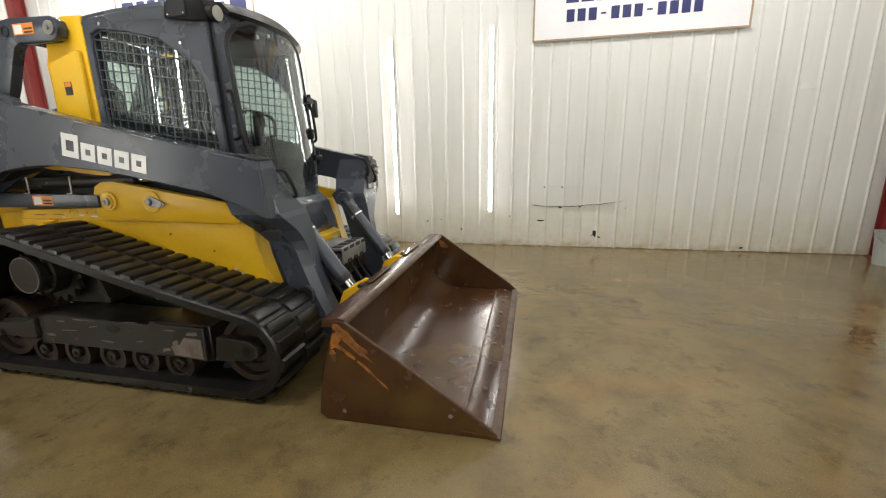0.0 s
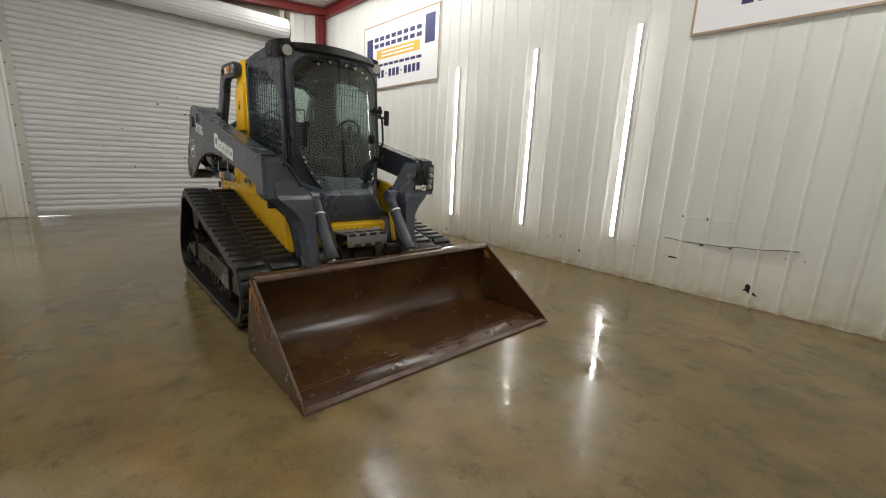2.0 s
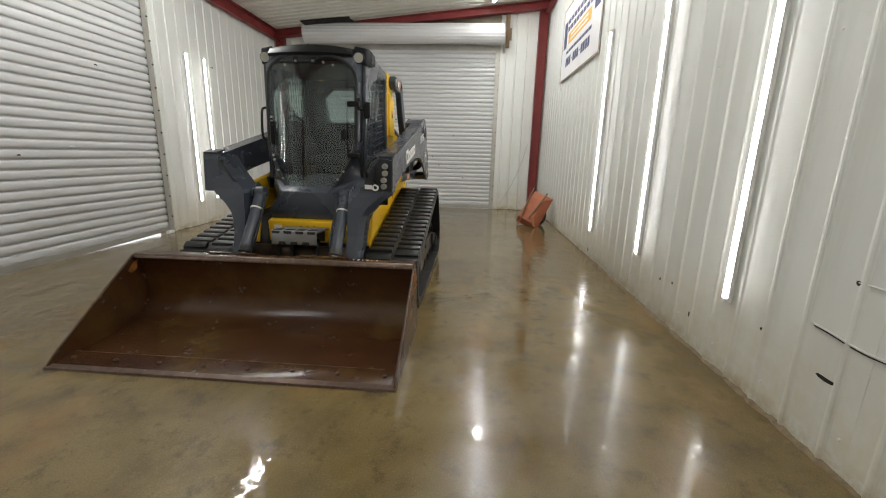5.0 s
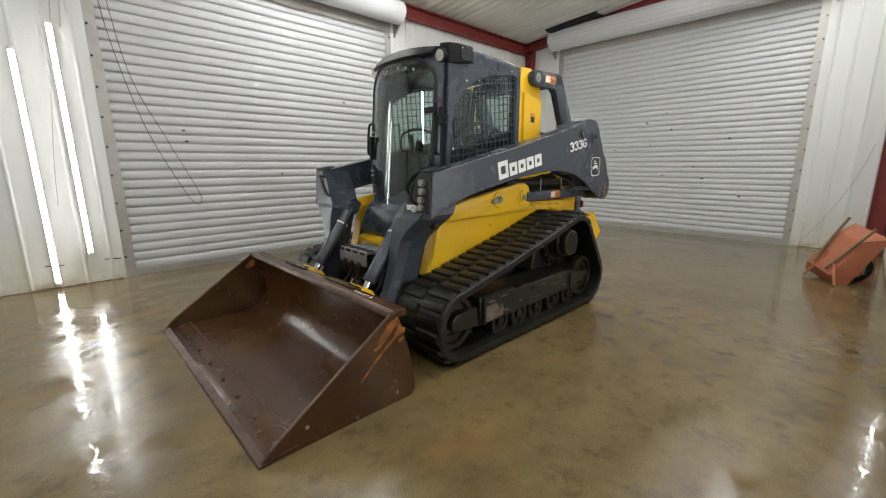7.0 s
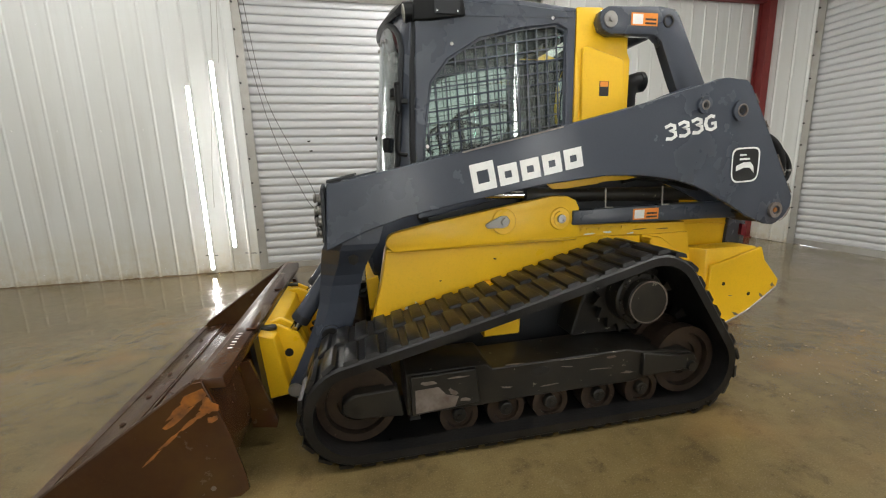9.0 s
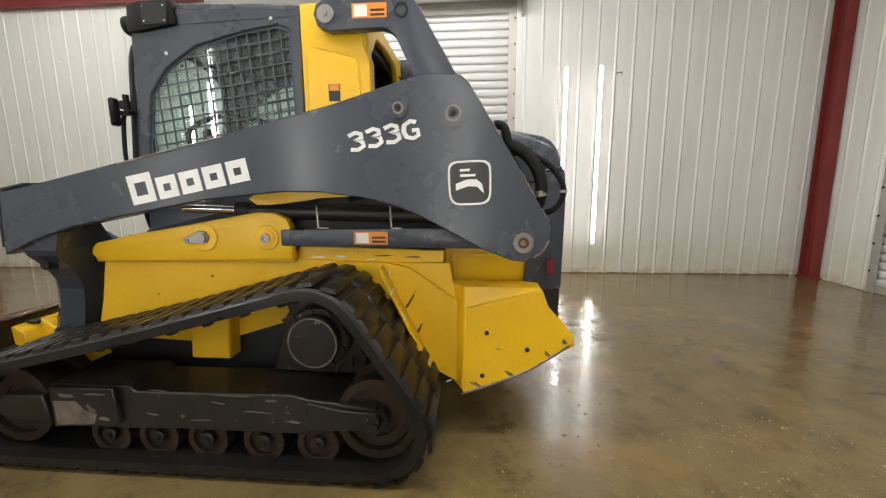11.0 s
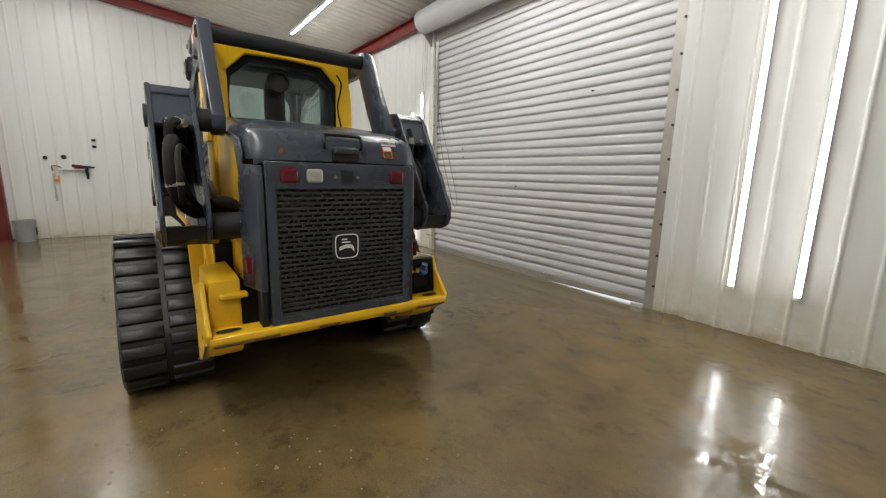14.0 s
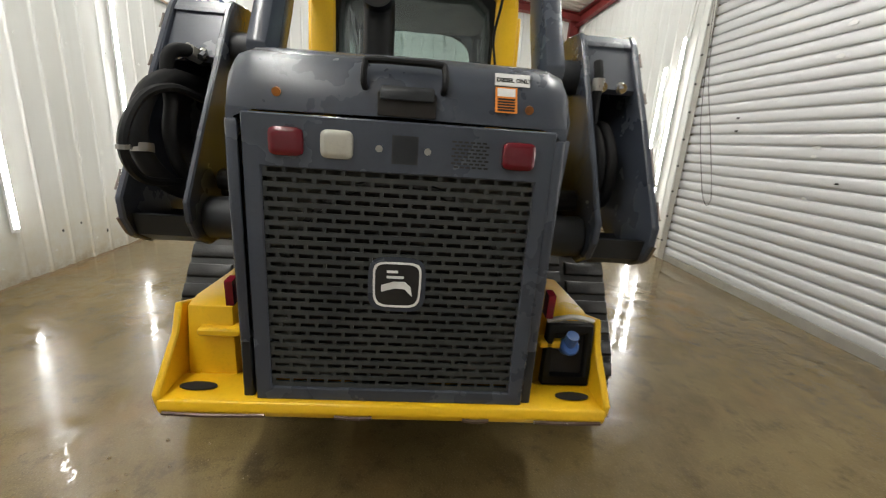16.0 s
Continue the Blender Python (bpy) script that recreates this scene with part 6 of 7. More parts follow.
# windscreen door: a sheet bowed forward, pointed below, in a dark frame
def screen_x(y, z):
    """How far forward the windscreen stands."""
    u = y / 0.43
    lean = 0.42 + (2.10 - z) * 0.088
    return lean + 0.105 * (1 - abs(u) ** 2.2)


def screen_half(z):
    if z > 1.90:
        return 0.40 * max(0.0, 1 - ((z - 1.90) / 0.24) ** 2.6) ** 0.5
    if z < 1.35:
        return 0.20 + 0.20 * ((z - 0.98) / 0.37) ** 0.8 if z > 0.98 else 0.20
    return 0.40


rows = []
for k in range(23):
    z = 0.985 + (2.105 - 0.985) * k / 22
    hw = screen_half(z) - 0.012
    rows.append([(screen_x(hw * j / 8, z), hw * j / 8, z) for j in range(-8, 9)])
screen = lp("windscreen_door", sheet(rows, 0.006, (-1, 0, 0)), M_GLASS, loader, "bowed dark-tinted windscreen door")
screen.visible_shadow = False
loop = [(screen_x(-screen_half(z), z) - 0.008, -screen_half(z), z) for z in [0.97 + 1.13 * k / 26 for k in range(27)]]
loop2 = [(screen_x(screen_half(z), z) - 0.008, screen_half(z), z) for z in [0.97 + 1.13 * k / 26 for k in range(26, -1, -1)]]
bottom = [(screen_x(y, 0.97) - 0.008, y, 0.97) for y in (0.13, 0.065, 0.0, -0.065, -0.13)]
top = [(screen_x(y, 2.115) - 0.008, y, 2.118) for y in (-0.13, 0.0, 0.13)]
rim = loop + top + loop2 + bottom
lp("door_frame", sweep(rim + [rim[0]], 0.017, 8, 1, smooth=False), M_GREYD, loader, "dark grey door frame around the windscreen")
# surround that closes the cab front beside the bowed screen
for s in SIDES:
    rows = []
    for k in range(20):
        z = 0.97 + (2.12 - 0.97) * k / 19
        h = screen_half(min(max(z, 0.98), 2.09))
        rows.append([(screen_x(h, z) - 0.012, s * h, z), ((screen_x(h, z) + 0.42) / 2 - 0.01, s * (h + CW - 0.04) / 2, z), (0.40, s * (CW - 0.035), z)])
    lp("front_surround", sheet(rows, 0.012, (-1, 0, 0)), M_GREY, loader, "slate-grey cab front beside the windscreen")
for yy, zz in ((-0.36, 1.60), (-0.36, 1.56), (-0.35, 1.27), (-0.34, 1.23), (-0.30, 1.14), (-0.25, 1.07), (-0.20, 2.03), (-0.10, 2.06), (0.05, 2.06), (0.14, 2.05), (0.22, 2.03), (0.30, 1.14), (0.25, 1.07)):
    lp("clip_bolt", cyl((screen_x(yy, zz) + 0.001, yy, zz), (screen_x(yy, zz) + 0.012, yy, zz), 0.010, 10), M_STEEL, screen)
for zz in (1.72, 1.28):
    lp("hinge", joined(box(screen_x(0.36, zz) - 0.01, screen_x(0.36, zz) + 0.03, 0.33, 0.44, zz - 0.022, zz + 0.022, 0.006), cyl((screen_x(0.42, zz) + 0.02, 0.43, zz - 0.05), (screen_x(0.42, zz) + 0.02, 0.43, zz + 0.05), 0.016, 12)), M_BLACK, screen, "black door hinge")
lp("door_latch", joined(box(screen_x(-0.33, 1.45), screen_x(-0.33, 1.45) + 0.035, -0.36, -0.32, 1.36, 1.55, 0.01), box(screen_x(-0.33, 1.45), screen_x(-0.33, 1.45) + 0.05, -0.35, -0.30, 1.53, 1.56, 0.008)), M_BLACK, screen, "black door latch")
lp("latch_box", box(screen_x(0.33, 1.45), screen_x(0.33, 1.45) + 0.04, 0.28, 0.33, 1.42, 1.50, 0.01), M_BLACK, screen)
for s in SIDES:
    g = 0.445
    lp("grab_handle", sweep([(0.43, s * (g - 0.02), 1.68), (0.47, s * g, 1.675), (0.485, s * (g + 0.01), 1.63), (0.50, s * (g + 0.01), 1.45), (0.49, s * g, 1.41), (0.44, s * (g - 0.02), 1.40)], 0.011, 8, 5), M_BLACK, loader, "black steel grab handle")
lp("mirror", joined(box(0.47, 0.50, 0.475, 0.53, 1.60, 1.74, 0.01), box(0.43, 0.49, 0.44, 0.48, 1.66, 1.68)), M_BLACK, loader, "small black mirror")

# cab floor front and footwell below the screen
lp("front_cowl", loft([[(0.66, -0.34, 0.715), (0.66, 0.34, 0.715), (0.30, 0.42, 0.72), (0.30, -0.42, 0.72)], [(0.69, -0.345, 0.80), (0.69, 0.345, 0.80), (0.30, 0.44, 0.80), (0.30, -0.44, 0.80)],
                       [(0.70, -0.22, 0.965), (0.70, 0.22, 0.965), (0.38, 0.45, 1.10), (0.38, -0.45, 1.10)]], 0.012, 2), M_GREY, loader, "slate-grey footwell panel below the windscreen")
lp("cab_floor", box(-0.54, 0.40, -0.43, 0.43, 1.02, 1.06), M_GREYD, loader)
lp("cross_member", prism([(0.66, 0.50), (0.70, 0.52), (0.71, 0.70), (0.64, 0.72), (0.60, 0.50)], "y", -0.36, 0.36, 0.006), M_YEL, loader, "yellow front cross member")
for yy in (-0.06, 0.0, 0.06):
    lp("dimple", cyl((0.709, yy, 0.655), (0.711, yy, 0.655), 0.008, 10), M_HOLE, loader)
for yy in (-0.27, 0.27):
    lp("label", box(0.7105, 0.7115, yy - 0.035, yy + 0.035, 0.63, 0.665), M_WHITE, loader, "white warning label")
st = lp("step_plate", prism([(0.712, 0.655), (0.985, 0.672), (1.004, 0.662), (1.006, 0.558), (0.99, 0.552), (0.99, 0.650), (0.712, 0.638)], "y", -0.192, 0.192, 0.003), M_STEP, loader, "slate-grey perforated step plate")
for k in range(4):
    yy = -0.150 + k * 0.100
    lp("step_hole", prism([(yy - 0.034, 0.668), (yy - 0.030, 0.646), (yy + 0.030, 0.646), (yy + 0.034, 0.668)], "x", 1.0045, 1.0085), M_HOLE, st)
    lp("step_hole", moved(box(-0.075, 0.0, yy - 0.034, yy + 0.034, 0.0, 0.004), pose(0.985, 0, 0.6725, 0, -3.5, 0)), M_HOLE, st)
    if k < 3:
        lp("step_hole", prism([(yy + 0.018, 0.557), (yy + 0.024, 0.580), (yy + 0.076, 0.580), (yy + 0.082, 0.557)], "x", 1.0065, 1.0105), M_HOLE, st)
for yy in (-0.150, 0.150):
    lp("step_bracket", prism([(0.712, 0.636), (0.96, 0.648), (0.80, 0.55), (0.712, 0.53)], "y", yy - 0.006, yy + 0.006), M_GREYD, st)
lp("front_axle_tube", cyl((0.80, -0.46, 0.43), (0.80, 0.46, 0.43), 0.075, 22), M_ROLLER, loader, "oily brown cross tube between the arms")
for k, yy in enumerate((-0.22, -0.1, 0.12, 0.24)):
    lp("hose", sweep([(0.68, yy, 0.62), (0.84, yy + 0.02, 0.55), (0.92, yy + 0.03, 0.42), (1.02, yy, 0.30), (1.12, yy - 0.02, 0.25)], 0.016, 8, 5), M_BLACK, loader, "black hydraulic hose")

# rear wall of the cab with its window
rear_out = [(-0.455, 1.50), (0.455, 1.50), (0.455, 1.75), (0.455, 2.0), (0.445, 2.13), (0.0, 2.15), (-0.445, 2.13), (-0.455, 2.0), (-0.455, 1.75)]
rear_in = [(-0.37, 1.54), (0.37, 1.54), (0.40, 1.75), (0.375, 1.94), (0.25, 2.06), (0.0, 2.07), (-0.25, 2.06), (-0.375, 1.94), (-0.40, 1.75)]
lp("cab_rear", ring_plate(rear_out, rear_in, "x", -0.89, -0.85, 0.008), M_YEL, loader, "yellow cab rear wall around the back window")
rw_in = [(-0.33, 1.58), (0.33, 1.58), (0.36, 1.75), (0.335, 1.92), (0.22, 2.02), (0.0, 2.03), (-0.22, 2.02), (-0.335, 1.92), (-0.36, 1.75)]
lp("rear_lining", ring_plate(rear_out, rw_in, "x", -0.8495, -0.842), M_BLACK, loader)
lp("rear_recess", ring_plate(rear_in, rw_in, "x", -0.84, -0.74, 0.006), M_BLACK, loader, "black rear window surround")
lp("rear_window", prism(rw_in, "x", -0.775, -0.771), M_SIDEGL, loader, "back window")
lp("bulkhead", box(-0.56, -0.54, -0.43, 0.43, 1.05, 1.56), M_BLACK, loader)

# seat and controls inside
seat = lp("seat_back", loft([[(-0.36, -0.20, 1.26), (-0.26, -0.20, 1.26), (-0.26, 0.20, 1.26), (-0.36, 0.20, 1.26)], [(-0.44, -0.21, 1.50), (-0.33, -0.21, 1.50), (-0.33, 0.21, 1.50), (-0.44, 0.21, 1.50)], [(-0.47, -0.17, 1.61), (-0.38, -0.17, 1.61), (-0.38, 0.17, 1.61), (-0.47, 0.17, 1.61)]], 0.03, 3), M_BLACK, loader, "black operator seat")
lp("seat_cushion", box(-0.34, 0.08, -0.22, 0.22, 1.17, 1.28, 0.035, 3), M_BLACK, loader)
for s in SIDES:
    lp("armrest", box(-0.25, 0.10, *sided(s, 0.27, 0.36), 1.40, 1.46, 0.02, 2), M_BLACK, loader)
    lp("console", box(-0.30, 0.05, *sided(s, 0.26, 0.40), 1.06, 1.40, 0.015), M_BLACK, loader)
    lp("joystick", joined(cyl((0.08, s * 0.315, 1.44), (0.10, s * 0.315, 1.53), 0.018, 12), cyl((0.10, s * 0.315, 1.53), (0.11, s * 0.315, 1.60), 0.03, 14, 0.024, 0.008)), M_BLACK, loader, "black joystick")
    lp("lap_bar", sweep([(-0.35, s * 0.40, 1.60), (-0.1, s * 0.40, 1.66), (0.14, s * 0.39, 1.60), (0.18, s * 0.36, 1.47), (0.16, s * 0.30, 1.44)], 0.014, 8, 5), M_BLACK, loader, "black lap bar")
lp("wire_bracket", sweep([(0.30, -0.33, 1.666), (0.30, -0.245, 1.672), (0.30, -0.236, 1.665), (0.30, -0.237, 1.58)], 0.006, 6, 3), M_BLACK, loader, "thin black wire bracket")
lp("cab_lining", box(-0.50, 0.34, -0.42, 0.42, 2.07, 2.095), M_BLACK, loader)

# -- rear links, torque tube --
for s in SIDES:
    link = [(-0.645, 2.085), (-0.66, 2.13), (-0.70, 2.152), (-1.03, 2.165), (-1.12, 2.155), (-1.155, 2.12), (-1.35, 1.79), (-1.47, 1.60), (-1.46, 1.53), (-1.38, 1.50), (-1.30, 1.53), (-1.16, 1.75), (-1.045, 1.985), (-1.01, 2.01), (-0.98, 2.018), (-0.72, 2.012), (-0.665, 2.035)]
    lk = lp("rear_link", prism(link, "y", *sided(s, 0.468, 0.535), 0.008, 2), M_GREY, loader, "slate-grey bent lift link")
    lp("pin_cap", joined(cyl((-0.71, s * 0.535, 2.083), (-0.71, s * 0.546, 2.083), 0.042, 24, bevel=0.003)), M_STEEL, lk, "bright pin washer")
    lp("pin_bolt", cyl((-0.71, s * 0.546, 2.083), (-0.71, s * 0.556, 2.083), 0.014, 6), M_STEEL, lk)
    lp("tube_end", pipe((-1.08, s * 0.5355, 2.09), (-1.08, s * 0.540, 2.09), 0.034, 0.024, 22), M_HOLE, lk)
    d = lp("label", box(-1.01, -0.84, *sided(s, 0.5355, 0.5362), 2.06, 2.125), M_ORANGE, lk, "orange and white warning label")
    lp("label_field", box(-0.915 if s > 0 else -1.00, -0.85 if s > 0 else -0.935, *sided(s, 0.5364, 0.537), 2.067, 2.118), M_WHITE, d)
    for k in range(2):
        lp("label_bar", box(-1.0 if s > 0 else -0.92, -0.93 if s > 0 else -0.85, *sided(s, 0.5364, 0.537), 2.068 + k * 0.02, 2.078 + k * 0.02), M_BLKD, d)
    lp("pivot_tube", cyl((-1.385, s * 0.525, 1.575), (-1.385, s * 0.68, 1.575), 0.06, 20), M_GREYD, lk)
lp("torque_tube", cyl((-1.08, -0.50, 2.09), (-1.08, 0.50, 2.09), 0.046, 22), M_GREYD, loader, "dark cross tube between the rear links")

# -- loader arms --
ARM_TOP = [(0.86, 1.268), (0.72, 1.292), (-0.15, 1.475), (-0.82, 1.628), (-1.19, 1.735), (-1.25, 1.742), (-1.375, 1.732), (-1.41, 1.70), (-1.60, 1.40), (-1.775, 1.11), (-1.77, 1.05), (-1.735, 0.99), (-1.66, 0.955), (-1.60, 0.962)]
ARM_LOW = [(-1.46, 1.015), (-1.32, 1.09), (-1.19, 1.155), (-1.06, 1.205), (-0.93, 1.235), (-0.75, 1.258), (-0.55, 1.262), (-0.17, 1.225), (0.21, 1.16), (0.50, 1.105), (0.60, 1.075), (0.70, 1.045), (0.885, 0.966)]
for s in SIDES:
    a0, a1 = 0.668, 0.802
    boom = [p for p in ARM_TOP if p[0] > -1.0] + [(-1.0, 1.679)] + [(-1.0, 1.220)] + [p for p in ARM_LOW if p[0] > -1.0]
    tail = [(-0.99, 1.676)] + [p for p in ARM_TOP if p[0] <= -1.0] + [p for p in ARM_LOW if p[0] <= -1.0] + [(-0.99, 1.222)]
    ai = 0.598
    arm = lp("loader_arm", joined(prism(boom, "y", *sided(s, a0, a1 - 0.0215)), prism(ARM_TOP + ARM_LOW, "y", *sided(s, a1 - 0.022, a1), 0.005), prism(tail, "y", *sided(s, ai, ai + 0.020), 0.005),
                                  prism([(-0.98, 1.672), (-1.19, 1.728), (-1.25, 1.735), (-1.375, 1.725), (-1.40, 1.70), (-1.41, 1.685), (-1.37, 1.70), (-1.25, 1.713), (-1.19, 1.706), (-0.98, 1.650)], "y", *sided(s, ai + 0.004, a1 - 0.004))), M_GREY, loader, "long slate-grey loader arm with white markings", False)
    # channel_back and foot_closer take the darker grey to paint the channel's shade.
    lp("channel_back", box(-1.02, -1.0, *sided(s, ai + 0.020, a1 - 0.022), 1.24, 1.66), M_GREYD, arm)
    lp("rear_closer", prism([(-1.335, 1.705), (-1.395, 1.695), (-1.49, 1.535), (-1.475, 1.52), (-1.37, 1.685)], "y", *sided(s, ai + 0.021, a1 - 0.023)), M_GREY, arm, "slate-grey end plate of the arm")
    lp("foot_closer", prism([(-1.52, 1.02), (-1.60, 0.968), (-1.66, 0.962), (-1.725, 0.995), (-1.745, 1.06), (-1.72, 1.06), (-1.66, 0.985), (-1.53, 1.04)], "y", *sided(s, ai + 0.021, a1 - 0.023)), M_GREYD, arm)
    for yy in (0.66, 0.73):
        lp("bolt", joined(cyl((-1.487, s * yy, 1.545), (-1.500, s * yy, 1.537), 0.019, 16), cyl((-1.500, s * yy, 1.537), (-1.512, s * yy, 1.530), 0.011, 6)), M_CHROME, arm, "bright bolt and washer")
    # the knee in front, narrowing down to the bucket pin
    sec = [(1.26, 0.60, 0.852, 0.66, 0.778), (1.10, 0.60, 0.872, 0.56, 0.779), (0.985, 0.64, 0.90, 0.455, 0.775), (0.955, 0.66, 0.915, 0.445, 0.755), (0.87, 0.70, 0.935, 0.44, 0.66), (0.80, 0.725, 0.945, 0.435, 0.600), (0.74, 0.74, 0.955, 0.435, 0.575),
           (0.64, 0.765, 0.97, 0.435, 0.562), (0.54, 0.79, 1.0, 0.435, 0.556), (0.44, 0.83, 1.04, 0.44, 0.552), (0.34, 0.90, 1.09, 0.44, 0.552), (0.24, 1.0, 1.14, 0.45, 0.552), (0.16, 1.07, 1.19, 0.455, 0.55), (0.125, 1.10, 1.175, 0.455, 0.55)]
    rings = []
    for z, x0, x1, y0, y1 in sec:
        c = min(0.06, (y1 - y0) * 0.3)
        rings.append([(x0, s * y0, z), (x1, s * y0, z), (x1, s * (y1 - c), z), (x1 - c * 1.5, s * y1, z), (x0, s * y1, z)])
    knee = lp("knee", loft(rings), M_GREY, arm, "slate-grey arm knee, paint scuffed", False)
    lp("knee_bore", pipe((0.919, s * 0.5505, 0.462), (0.919, s * 0.572, 0.462), 0.062, 0.050, 22), M_GREY, arm)
    lp("bore", cyl((0.919, s * 0.5505, 0.462), (0.919, s * 0.558, 0.462), 0.050, 22), M_HOLE, arm)
    lp("bucket_pin", joined(cyl((1.135, s * 0.40, 0.175), (1.135, s * 0.562, 0.175), 0.024, 16), cyl((1.135, s * 0.5505, 0.175), (1.135, s * 0.558, 0.175), 0.038, 18)), M_STEEL, arm)
    lp("slot", cyl((0.765, s * 0.66, 0.905), (0.765, s * 0.735, 0.905), 0.027, 6), M_HOLE, arm)
    lp("top_lip", prism([(0.86, 1.27), (0.73, 1.298), (0.73, 1.310), (0.86, 1.285)], "y", *sided(s, 0.68, 0.80), 0.003), M_GREYD, arm)
    # pins
    for x, z, r0, r1 in ((-1.108, 1.604, 0.043, 0.018), (-1.345, 1.578, 0.056, 0.027), (-1.652, 1.040, 0.044, 0.026)):
        lp("pin_collar", pipe((x, s * 0.802, z), (x, s * 0.817, z), r0, r1, 24), M_GREY if r0 != 0.044 else M_WORN, arm)
        lp("pin_ring", pipe((x, s * 0.802, z), (x, s * 0.8185, z), r1 + 0.007, r1 - 0.001, 24), M_WORN, arm, "worn bright pin ring")
        lp("pin", cyl((x, s * 0.802, z), (x, s * 0.809, z), r1 + 0.001, 18), M_GREY, arm)
        lp("pin_bolt", cyl((x, s * 0.808, z), (x, s * 0.814, z), r1 * 0.55, 6), M_ORUST if r0 == 0.044 else M_HOLE, arm)
    lp("rear_boss", cyl((-1.652, s * 0.40, 1.045), (-1.652, s * ai, 1.045), 0.068, 24, bevel=0.006), M_GREYD, arm, "dark pivot tube")
    # worn paint at the rear tip
    lp("worn_tip", sweep([(-1.70, s * 0.804, 0.978), (-1.735, s * 0.804, 1.0), (-1.765, s * 0.804, 1.05)], 0.005, 6, 3), M_WORN, arm)
    for a, b in (((-1.432, 1.665), (-1.462, 1.618)), ((-1.520, 1.526), (-1.542, 1.492)), ((-1.632, 1.347), (-1.702, 1.231)), ((-1.730, 1.185), (-1.762, 1.132))):
        lp("worn_edge", sweep([(a[0], s * 0.8025, a[1]), ((a[0] + b[0]) / 2 + 0.002, s * 0.8025, (a[1] + b[1]) / 2), (b[0], s * 0.8025, b[1])], 0.0032, 6, 2), M_WORN, arm, "paint worn to bare steel along the edge")
    lp("worn_tip", sweep([(-0.30, s * 0.804, 1.503), (0.1, s * 0.804, 1.418), (0.22, s * 0.804, 1.392)], 0.0035, 6, 3), M_WORN, arm)
    # maker's name as plain white blocks on a slant, the model number, and the shield badge
    slant = math.atan(0.19)
    if s > 0:
        base = Matrix.Translation((0.165, 0.8026, 1.203)) @ Matrix(((-1, 0, 0, 0), (0, 0, 1, 0), (0, 1, 0, 0), (0, 0, 0, 1))) @ Matrix.Rotation(slant, 4, "Z")
        num = Matrix.Translation((-0.893, 0.8026, 1.432)) @ Matrix(((-1, 0, 0, 0), (0, 0, 1, 0), (0, 1, 0, 0), (0, 0, 0, 1))) @ Matrix.Rotation(slant * 0.95, 4, "Z")
        bad = Matrix.Translation((-1.415, 0.8026, 1.295)) @ Matrix(((-1, 0, 0, 0), (0, 0, 1, 0), (0, 1, 0, 0), (0, 0, 0, 1))) @ Matrix.Rotation(radians(2), 4, "Z")
    else:
        flat = Matrix(((1, 0, 0, 0), (0, 0, -1, 0), (0, 1, 0, 0), (0, 0, 0, 1)))
        base = Matrix.Translation((-0.445, -0.8026, 1.319)) @ flat @ Matrix.Rotation(-slant, 4, "Z")
        num = Matrix.Translation((-1.215, -0.8026, 1.488)) @ flat @ Matrix.Rotation(-slant * 0.95, 4, "Z")
        bad = Matrix.Translation((-1.415, -0.8026, 1.295)) @ flat @ Matrix.Rotation(radians(-2), 4, "Z")
    # plain hollow blocks stand for the maker's name
    u = 0.0
    for k in range(5):
        w, h, v0 = (0.130, 0.132, 0.0) if k == 0 else (0.108, 0.098, 0.0)
        block = ring_plate([(u, v0), (u + w - 0.008, v0), (u + w - 0.008, v0 + h), (u, v0 + h)], [(u + 0.031, v0 + h * (0.27 if k == 0 else 0.33)), (u + w - 0.040, v0 + h * (0.27 if k == 0 else 0.33)), (u + w - 0.040, v0 + h * (0.72 if k == 0 else 0.66)), (u + 0.031, v0 + h * (0.72 if k == 0 else 0.66))], "z", 0, 0.0015)
        part("white_block", moved(block, base), M_WHITE, arm, "plain white block marking")
        u += w + 0.010
    u = 0.0
    for glyph in "333G":
        three = [(0.0, 0.096), (0.04, 0.108), (0.068, 0.094), (0.068, 0.070), (0.030, 0.058), (0.070, 0.046), (0.072, 0.016), (0.040, 0.0), (0.0, 0.010)]
        gee = [(0.074, 0.094), (0.045, 0.108), (0.012, 0.090), (0.002, 0.055), (0.012, 0.016), (0.045, 0.0), (0.076, 0.012), (0.076, 0.048), (0.046, 0.048)]
        line = three if glyph == "3" else gee
        w = 0.0128
        left, right = [], []
        for i, (xa, za) in enumerate(line):
            p, q = line[max(i - 1, 0)], line[min(i + 1, len(line) - 1)]
            d0 = Vector((xa - p[0], za - p[1])) if i else Vector((q[0] - xa, q[1] - za))
            d1 = Vector((q[0] - xa, q[1] - za)) if i < len(line) - 1 else d0
            d = d0.normalized() + d1.normalized()
            if d.length < 0.75:
                d = d0.normalized().lerp(d1.normalized(), 0.35)
            d.normalize()
            left.append((u + xa - d.y * w, za + d.x * w))
            right.append((u + xa + d.y * w, za - d.x * w))
        stroke = bmesh.new()
        lo = [[stroke.verts.new((px, pz, h)) for px, pz in side] for h in (0.0, 0.0015) for side in (left, right)]
        for i in range(len(line) - 1):
            for quad in ((lo[0], lo[1]), (lo[2], lo[3]), (lo[0], lo[2]), (lo[1], lo[3])):
                stroke.faces.new((quad[0][i], quad[0][i + 1], quad[1][i + 1], quad[1][i]))
        bmesh.ops.recalc_face_normals(stroke, faces=stroke.faces)
        part("model_number", moved(stroke, num @ Matrix.Diagonal((0.83, 0.66, 1.0, 1.0))), M_WHITE, arm, "white numeral marking")
        u += 0.098
    emblem_badge(arm, bad, 0.102)
